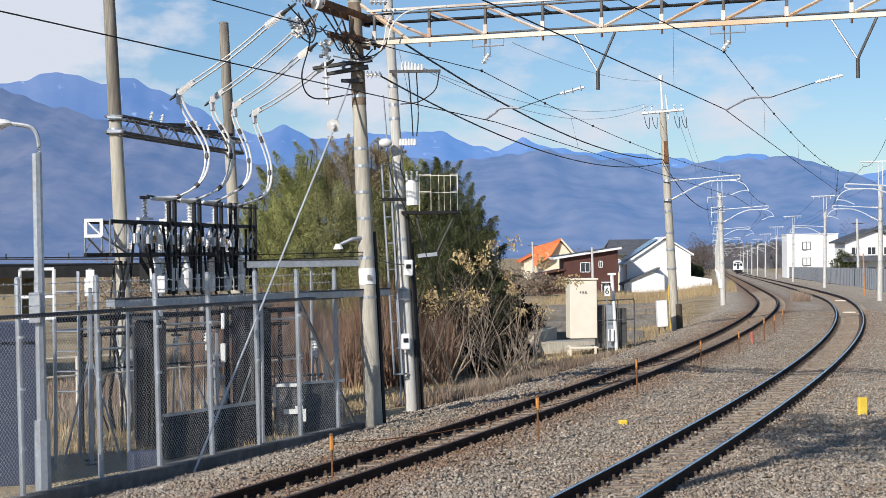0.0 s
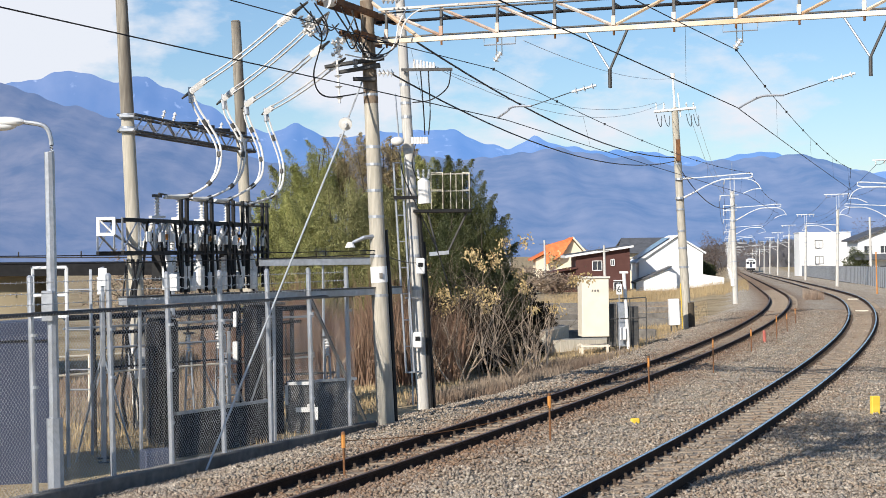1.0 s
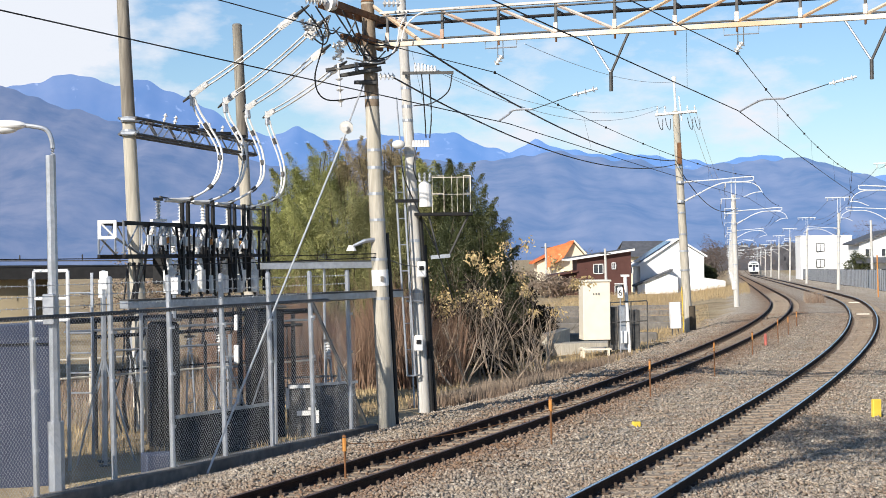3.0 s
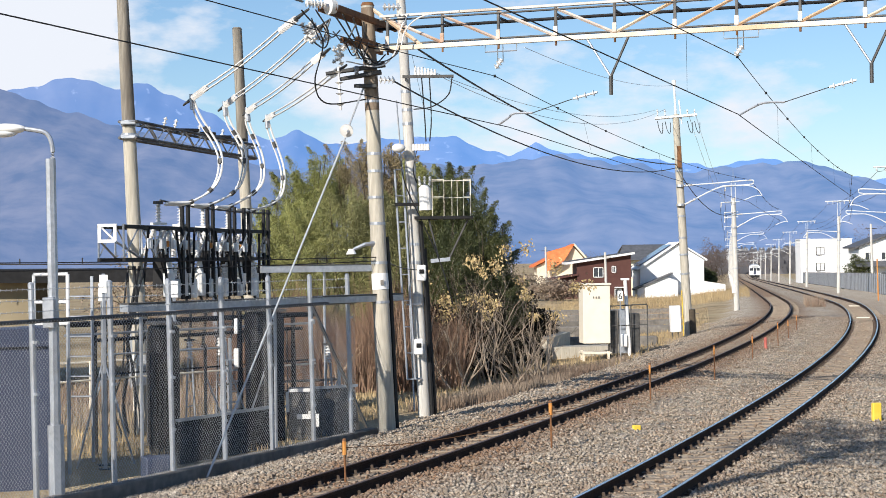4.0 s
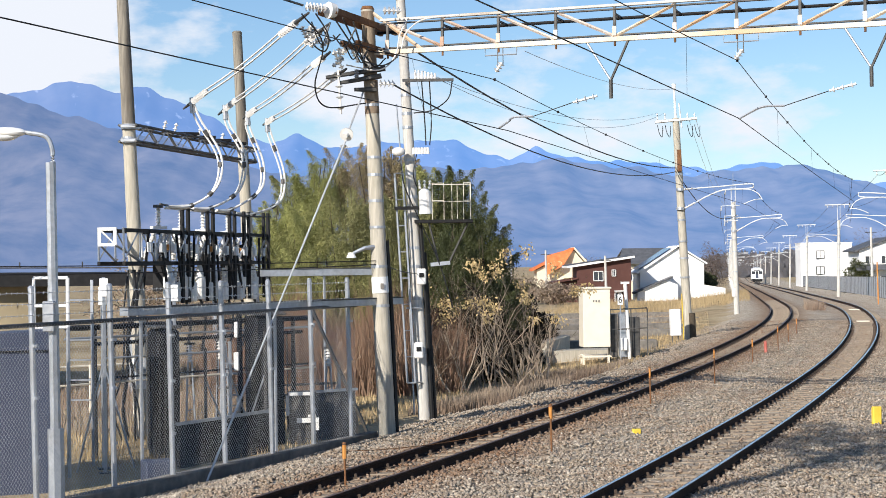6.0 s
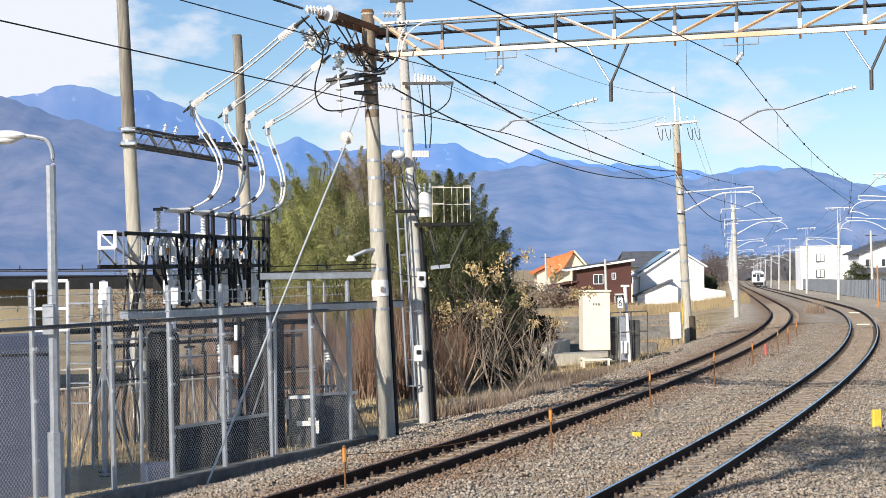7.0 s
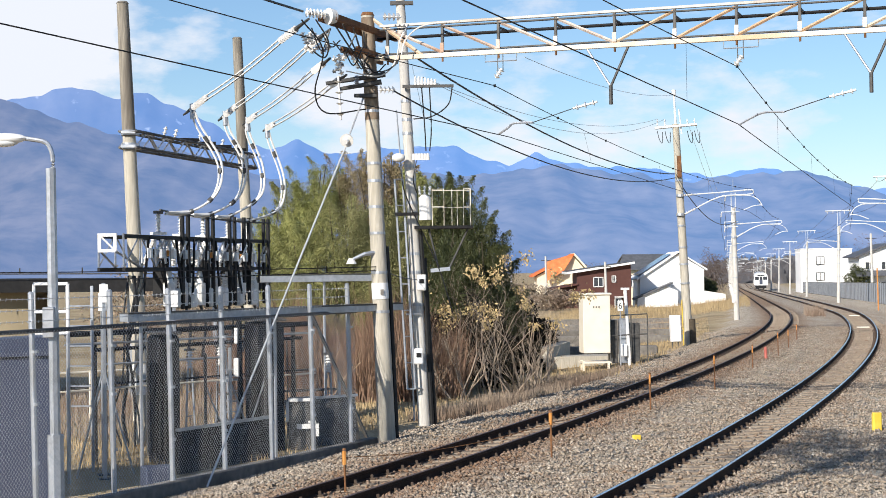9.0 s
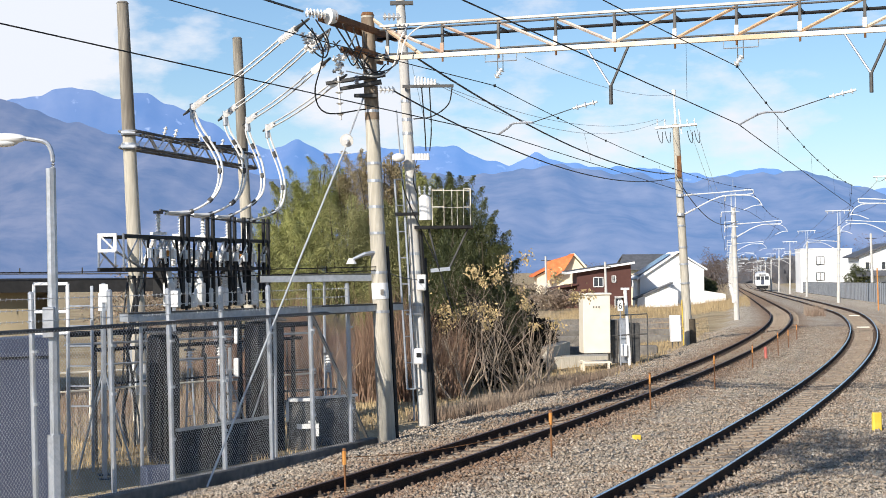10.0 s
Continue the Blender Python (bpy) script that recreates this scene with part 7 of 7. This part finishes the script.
# ---------- transformer pole ----------
def build_transformer_pole():
    b, t = Vector((-0.44, 35.48, -0.42)), Vector((-0.87, 35.4, 8.95))
    root = thing("transformer_pole", b, "concrete pole carrying a railed platform, transformer and cables", "transformer pole")
    bm = N()
    tube(bm, b, t, 0.138, 0.1, 18)
    part("shaft", bm, "mast_grey", root, smooth=True)
    bm = N()
    box(bm, (-0.83, 35.35, 8.72), (0.5, 0.12, 0.08))
    part("top_arm", bm, "galv_dark", root)
    for z in (2.2, 2.9, 3.3, 4.4, 4.9, 5.2, 5.9, 6.2, 6.6):
        f = (z - b.z) / (t.z - b.z)
        c = b.lerp(t, f)
        bm = N()
        tube(bm, c - Vector((0, 0, 0.03)), c + Vector((0, 0, 0.03)), 0.138 - 0.038 * f + 0.008, seg=14)
        part("steel_band", bm, "galv", root)
    # platform
    bm = N()
    box(bm, (0.02, 35.3, 3.86), (1.25, 0.7, 0.06))
    deck = part("platform", bm, "dark", root, "dark steel platform")
    bm = N()
    box(bm, (-0.65, 35.1, 4.15), (0.75, 0.07, 0.07))
    part("crossbar", bm, "dark", root)
    for x, y in ((-0.22, 35.0), (0.03, 35.0), (0.2, 35.0), (0.32, 35.6), (0.45, 35.0), (0.6, 35.0), (0.6, 35.6), (-0.22, 35.6)):
        bm = N()
        tube(bm, (x, y, 3.88), (x, y, 4.68), 0.007, seg=6)
        part("rail_post", bm, "beige", deck)
    for z in (4.67, 4.3):
        bm = N()
        path_tube(bm, [(-0.22, 35.0, z), (0.03, 35.0, z)], 0.008, 5)
        part("guard_rail", bm, "beige", deck)
        bm = N()
        path_tube(bm, [(0.45, 35.0, z), (0.6, 35.0, z), (0.6, 35.6, z), (-0.22, 35.6, z)], 0.008, 5)
        part("guard_rail", bm, "beige", deck)
    for x0, x1 in ((0.55, 0.13), (-0.3, -0.1)):
        bm = N()
        tube(bm, (x0, 35.1, 3.84), (x1, 35.1, 2.98), 0.022, seg=6)
        part("strut", bm, "galv_dark", root)
    bm = N()
    box(bm, (-0.06, 35.05, 2.95), (0.42, 0.1, 0.08), ry=-5)
    part("foot_bracket", bm, "galv", root)
    bm = N()
    tube(bm, (-0.36, 35.1, 4.02), (-0.38, 35.1, 4.5), 0.14, 0.13, 14)
    tube(bm, (-0.38, 35.1, 4.5), (-0.38, 35.1, 4.56), 0.13, 0.06, 14)
    part("transformer", bm, "white_metal", root, "white cylindrical transformer")
    for i in range(3):
        bm = N()
        insulator(bm, (-0.48 + 0.1 * i, 35.1, 4.55), (-0.5 + 0.12 * i, 35.1, 4.75), 0.04, 3)
        part("bushing", bm, "porcelain", root)
    for i in range(6):
        bm = N()
        tube(bm, (-0.6 + 0.06 * i, 35.05, 5.3), (-0.6 + 0.06 * i, 35.05, 5.44), 0.04, 0.03, 8)
        part("fuse", bm, "porcelain", root)
    bm = N()
    bmesh.ops.create_uvsphere(bm, u_segments=14, v_segments=8, radius=1, matrix=Matrix.Translation((-0.93, 35.1, 5.36)) @ Matrix.Diagonal((0.15, 0.12, 0.1, 1)))
    part("lamp_bowl", bm, "porcelain", root, smooth=True)
    bm = N()
    box(bm, (-0.28, 35.2, 6.9), (1.1, 0.07, 0.06))
    part("crossarm", bm, "galv_dark", root)
    for i in range(7):
        bm = N()
        tube(bm, (-0.55 + 0.07 * i, 35.2, 6.93), (-0.55 + 0.07 * i, 35.2, 7.12 - 0.012 * i), 0.035, 0.02, 8)
        part("pin_insulator", bm, "porcelain", root)
    bm = N()
    path_tube(bm, [(-0.66, 35.3, -0.3), (-0.79, 35.3, 3.9), (-0.97, 35.3, 6.4)], 0.02, 6)
    part("conduit", bm, "galv", root)
    bm = N()
    path_tube(bm, [(-0.27, 35.42, -0.4), (-0.4, 35.42, 2.5), (-0.48, 35.42, 3.8)], 0.045, 6)
    part("dark_conduit", bm, "cable", root, "black cable run")
    bm = N()
    path_tube(bm, [(-0.21, 35.5, -0.4), (-0.32, 35.5, 1.6), (-0.4, 35.5, 3.2)], 0.05, 6)
    part("dark_conduit", bm, "cable", root, "black cable run")
    for z in (2.68, 1.1):
        bm = N()
        box(bm, (-0.5 - 0.05 * (2 - z), 35.13, z), (0.19, 0.12, 0.34), bevel=0.02)
        bx = part("switch_box", bm, "white_metal", root, "white switch box")
        bm = N()
        box(bm, (-0.5 - 0.05 * (2 - z), 35.06, z + 0.03), (0.1, 0.02, 0.09))
        part("dial", bm, "dark", bx)
    for k, pts in enumerate(([(-0.42, 35.2, 6.9), (-0.36, 35.2, 6.0), (-0.34, 35.2, 5.5)], [(-0.25, 35.2, 6.9), (-0.22, 35.2, 6.0), (-0.26, 35.2, 5.5)], [(0.24, 35.2, 6.88), (0.15, 35.2, 6.5), (-0.2, 35.2, 6.25), (-0.6, 35.25, 6.2)],
                             [(-0.55, 35.2, 5.3), (-0.62, 35.1, 4.9), (-0.55, 35.1, 4.6)], [(-0.9, 35.2, 5.2), (-0.8, 35.1, 4.6), (-0.5, 35.1, 3.9), (-0.1, 35.0, 3.0), (0.2, 35.2, 2.0)])):
        bm = N()
        path_tube(bm, bend(pts, 6), 0.014, 5)
        part("jumper", bm, "cable", root)
    # climbing frame beside the pole
    root = thing("pole_ladder", (-0.95, 35.2, -0.42), "narrow pale steel ladder frame against the pole", "ladder")
    for dx in (0.0, 0.17):
        bm = N()
        tube(bm, (-0.8 + dx, 35.15, 0.4), (-1.02 + dx, 35.15, 4.9), 0.024, seg=6)
        part("stile", bm, "galv", root)
    for i in range(9):
        f = i / 8
        bm = N()
        tube(bm, (-0.8 - 0.22 * f, 35.15, 0.4 + 4.5 * f), (-0.63 - 0.22 * f, 35.15, 0.4 + 4.5 * f), 0.014, seg=5)
        part("rung", bm, "galv", root)
    bm = N()
    tube(bm, (-0.8, 35.15, 0.4), (-0.5, 35.3, 0.4), 0.02, seg=5)
    tube(bm, (-0.8, 35.15, 2.0), (-0.5, 35.3, 2.0), 0.02, seg=5)
    part("standoff", bm, "galv", root)
    # small lamp on the portal mast
    root = thing("mast_lamp", (-1.3, 30.5, 3.2), "small pale floodlight on an arm", "lamp")
    bm = N()
    path_tube(bm, [(-1.28, 30.5, 3.28), (-1.45, 30.4, 3.26), (-1.66, 30.35, 3.17)], [0.05, 0.04, 0.03], 6)
    part("arm", bm, "galv", root)
    bm = N()
    tube(bm, (-1.7, 30.33, 3.18), (-1.7, 30.33, 3.08), 0.05, 0.1, 10)
    part("shade", bm, "white_metal", root)
    root = thing("mast_plate", (-1.2, 30.4, 2.5), "white plate with dark marks on the mast", "sign plate")
    bm = N()
    tube(bm, (-1.176, 30.59, 2.42), (-1.19, 30.59, 2.72), 0.158, 0.157, 18)
    pl = part("plate", bm, "white_metal", root, smooth=True)
    bm = N()
    box(bm, (-1.14, 30.425, 2.55), (0.06, 0.012, 0.1))
    part("mark", bm, "kerb", pl)
    root = thing("mast_cable", (-0.9, 30.65, -0.42), "thick black cable run strapped behind the mast", "cable")
    bm = N()
    path_tube(bm, [(-0.9, 30.72, -0.42), (-0.99, 30.72, 2.2), (-1.06, 30.72, 3.4)], 0.05, 6)
    part("run", bm, "cable", root)


build_transformer_pole()


# ---------- remaining wires ----------
def build_wires():
    wire("feeder_wire", sag((-0.42, 30.8, 6.92), (9.75, 68.3, 6.8), 0.55, 20), 0.02, "thick black feeder wire between mast and pole", "cable")
    wire("feeder_wire", sag((-0.95, 30.7, 6.35), (9.75, 68.3, 6.65), 0.75, 20), 0.017, "thick black feeder wire between mast and pole", "cable")
    wire("feeder_wire", sag((9.75, 68.3, 6.7), on_line(96.3, -SPACING - 2.5, 5.6), 0.9, 14), 0.02, "sagging black feeder wire", "cable")
    wire("feeder_wire", sag((-2.4, 28.6, 7.5), (-22, -28, 7.6), 0.3, 10), 0.022, "thick black feeder wire to the mast head", "cable")
    for x0, z0, x1, z1, dr in ((-0.3, 7.05, 9.0, 9.1, 0.6), (-0.4, 7.1, 9.32, 9.1, 0.9), (1.8, 7.5, 9.7, 10.1, 0.3)):
        wire("service_wire", sag((x0, 35.2, z0), (x1, 68.3, z1), dr, 18), 0.007, "thin grey service wire", "wire_galv")
    for x1 in (10.25, 10.55):
        wire("service_wire", sag((x1, 68.3, 9.05), on_line(152, -SPACING - 3 + (x1 - 10), 8.3), 1.2, 18), 0.008, "thin grey service wire", "wire_galv")
    for i, y in enumerate(LEFT_POLES[:7]):
        y2 = LEFT_POLES[i + 1]
        for o, z in ((-0.55, 7.0), (-0.8, 5.85)):
            wire("line_wire", sag(on_line(y, -SPACING - 2.65 + o, z), on_line(y2, -SPACING - 2.65 + o, z), 0.5, 8), 0.012, "thin dark line wire along the masts", "cable")
    for i, y in enumerate(RIGHT_POLES[:7]):
        y2 = RIGHT_POLES[i + 1]
        for o in (-0.9, 0.9):
            wire("line_wire", sag(on_line(y, 2.65 + o, 7.9), on_line(y2, 2.65 + o, 7.9), 0.5, 8), 0.012, "thin dark line wire along the masts", "cable")
    for z0, z1, dr in ((3.06, 3.02, 0.05), (2.97, 2.95, 0.1)):
        wire("service_wire", sag((-11.5, 22.6, z0), (-1.25, 30.45, z1), dr, 16), 0.009, "dark low service cable strung over the yard fence", "cable")
    wire("service_wire", sag((-1.1, 30.7, 2.95), (-0.55, 35.3, 2.75), 0.05, 8), 0.009, "dark low service cable between mast and pole", "cable")
    # trackside cord tied from stake to stake
    stakes = [(-1.41, 23.05, 0.34), (1.69, 26.1, 0.5), (4.29, 34.2, 0.55), (6.69, 40.6, 0.6)]
    for p, q in zip(stakes, stakes[1:]):
        wire("rope", sag(p, q, 0.12, 10), 0.006, "thin brown cord tied between marker stakes", "rust", "ropes between stakes")


build_wires()


# ---------- field edge: slab, bushes, distant trees ----------
def build_field():
    root = thing("concrete_slab", (2.0, 54, -0.6), "weathered concrete slab bridging a dark ditch", "concrete slab")
    bm = N()
    prism(bm, [(0.0, 54.0, -0.42), (2.5, 54.6, -0.38), (4.0, 58.5, -0.1), (2.4, 58.8, -0.1)], (0, 0, -0.14))
    part("deck", bm, "concrete", root)
    bm = N()
    prism(bm, [(3.6, 57.6, 0.1), (4.6, 60.0, 0.25), (4.3, 60.2, 0.25), (3.2, 57.9, 0.1)], (0, 0, -1.0))
    part("side_wall", bm, "concrete", root)
    bm = N()
    prism(bm, [(3.8, 58.0, -0.2), (6.4, 58.4, -0.2), (6.4, 59.6, -0.2), (3.8, 59.2, -0.2)], (0, 0, -0.9))
    part("headwall", bm, "concrete", root)
    for k, f in enumerate((0.1, 0.9)):
        bm = N()
        box(bm, (0.6 + 2.4 * f, 54.6 + 3.6 * f, -0.9), (0.4, 0.4, 0.7))
        part("pier", bm, "kerb", root)
    # low field terraces
    for i, (y, x0, x1) in enumerate(((63, 4.2, 8.2), (76, 3, 11.4), (86, 2, 13.0), (99, 3, 15.5), (118, 5, 19))):
        z = float(ground_z((x0 + x1) / 2, y))
        bm2 = N()
        box(bm2, ((x0 + x1) / 2, y, z + 0.12), (x1 - x0, 0.35, 0.74), 4, 0.05)
        solid("terrace_wall", bm2, "kerb", "low grey stone edge of a field terrace", "retaining wall", "field terraces")
    # near-black brushwood (painted shade) under the bamboo, evergreen bushes and far bare trees
    r = np.random.default_rng(77)
    for x, y, w, h, mt, nm in ((1.6, 59.6, 1.1, 3.2, "shade_brush", "bush"), (0.6, 59.2, 1.1, 3.6, "shade_brush", "bush"), (2.6, 60.0, 1.0, 2.9, "shade_brush", "bush"), (-0.5, 50.2, 0.9, 2.6, "shade_brush", "bush"), (3.4, 60.6, 0.9, 2.0, "shade_brush", "bush"), (0.3, 50.4, 0.8, 2.2, "shade_brush", "bush"), (1.2, 52.6, 1.0, 2.9, "shade_brush", "bush"), (2.6, 55.5, 0.8, 1.3, "shade_brush", "bush"), (1.5, 48.6, 0.6, 1.1, "shade_brush", "bush"), (2.0, 53.2, 0.7, 1.6, "shade_brush", "bush"), (35.5, 216, 2.2, 7.0, "far_twig", "bare_tree"), (36.0, 226, 2.0, 5.0, "far_twig", "bare_tree"), (34.6, 214, 1.2, 3.2, "evergreen", "bush"),
                               (77, 310, 5, 9, "far_twig", "bare_tree"), (84, 320, 6, 11, "far_twig", "bare_tree"), (92, 330, 6, 12, "far_twig", "bare_tree"), (66.5, 262, 2.2, 4.8, "evergreen", "bush"), (72, 268, 2.0, 4.0, "evergreen", "bush"), (8.0, 190, 4, 3.6, "weed", "bush"), (13.0, 186, 3, 2.6, "weed", "bush"), (3.5, 150, 4, 3.2, "evergreen", "bush"),
                               (-8.3, 58, 1.0, 4.2, "far_twig", "bare_tree"), (-12, 66, 2.2, 4.0, "weed", "bush"), (98, 560, 18, 11, "far_twig", "bare_tree"), (60, 600, 25, 10, "far_twig", "bare_tree"), (120, 480, 14, 10, "far_twig", "bare_tree")):
        z0 = float(ground_z(x, y))
        root = thing(nm, (x, y, z0), {"shade_brush": "brown brushwood thicket, its shade painted near black", "evergreen": "dark green leafy evergreen bush", "weed": "dry brown winter thicket bush", "far_twig": "bare brown winter tree"}[mt], "tree" if nm == "bare_tree" else "bush", "far trees and bushes")
        bm = N()
        rng = random.Random(int(x * 7 + y))
        tips = []
        for _ in range(3):
            grow(bm, (x + rng.uniform(-0.2, 0.2) * w, y, z0 - 0.05), (rng.uniform(-0.4, 0.4), rng.uniform(-0.3, 0.3), 1), h * 0.45, 0.012 * h + 0.01, 2, rng, tips)
        part("trunk", bm, "trunk", root)
        m = int(4500 if y < 100 else 2600)
        q = r.normal(size=(m, 3))
        q /= np.linalg.norm(q, axis=1)[:, None]
        q *= (r.random(m) ** 0.4)[:, None] * (1 + 0.25 * np.sin(q[:, 0] * 5 + q[:, 2] * 4))[:, None]
        p = q * np.array([w, w * 0.8, h * 0.46]) + np.array([x, y, z0 + h * 0.52])
        p = p[p[:, 2] > z0]
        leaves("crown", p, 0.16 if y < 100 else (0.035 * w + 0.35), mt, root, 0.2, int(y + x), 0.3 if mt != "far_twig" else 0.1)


build_field()


def shade_tree(x, y, h, seed):
    """An unseen tall evergreen, added to cast a shadow over the outer ballast."""
    rng = random.Random(seed)
    r = np.random.default_rng(seed)
    z0 = float(ground_z(x, y))
    root = thing("evergreen_tree", (x, y, z0), "unseen tall thin-crowned evergreen, added to shade the outer ballast", "tree")
    trunk, tips = N(), []
    path_tube(trunk, bend([(x, y, z0 - 0.1), (x + 0.1, y, z0 + h * 0.4), (x, y + 0.1, z0 + h * 0.78)], 4), [0.2 - 0.013 * i for i in range(9)], 10)
    part("trunk", trunk, "trunk", root)
    for k in range(12):
        a = k * 2.4 + rng.uniform(-0.2, 0.2)
        bm = N()
        grow(bm, (x, y + 0.05, z0 + h * (0.68 + 0.009 * k)), (math.cos(a), math.sin(a), 0.5), h * 0.08, 0.07, 2, rng, tips, 0.5, 0.12)
        part("limb", bm, "trunk", root)
    pts = np.concatenate([np.array(t)[None] + r.normal(0, 0.3, (19, 3)) for t in tips])
    leaves("crown", pts, 0.2, "evergreen", root, 0.6, seed, 0.5)


shade_tree(-5.2, 8.6, 15.0, 3)


# ---------- motion ----------
def motions():
    rows = []
    for t, y in ((0.0, 500.0), (2.5, 462.0), (5.5, 412.0), (7.5, 381.0), (10.0, 341.0)):
        p = on_line(y, 0.0, 0.04)
        rows.append((t, pose(p.x, p.y, p.z, 0, 0, -math.degrees(line_th(y) + 0.012))))
    walk(TRAIN, rows)


for _root, _off in zip(TRACKS, (0.0, -SPACING)):
    add_sleepers(_root, _off, 0.08)

motions()
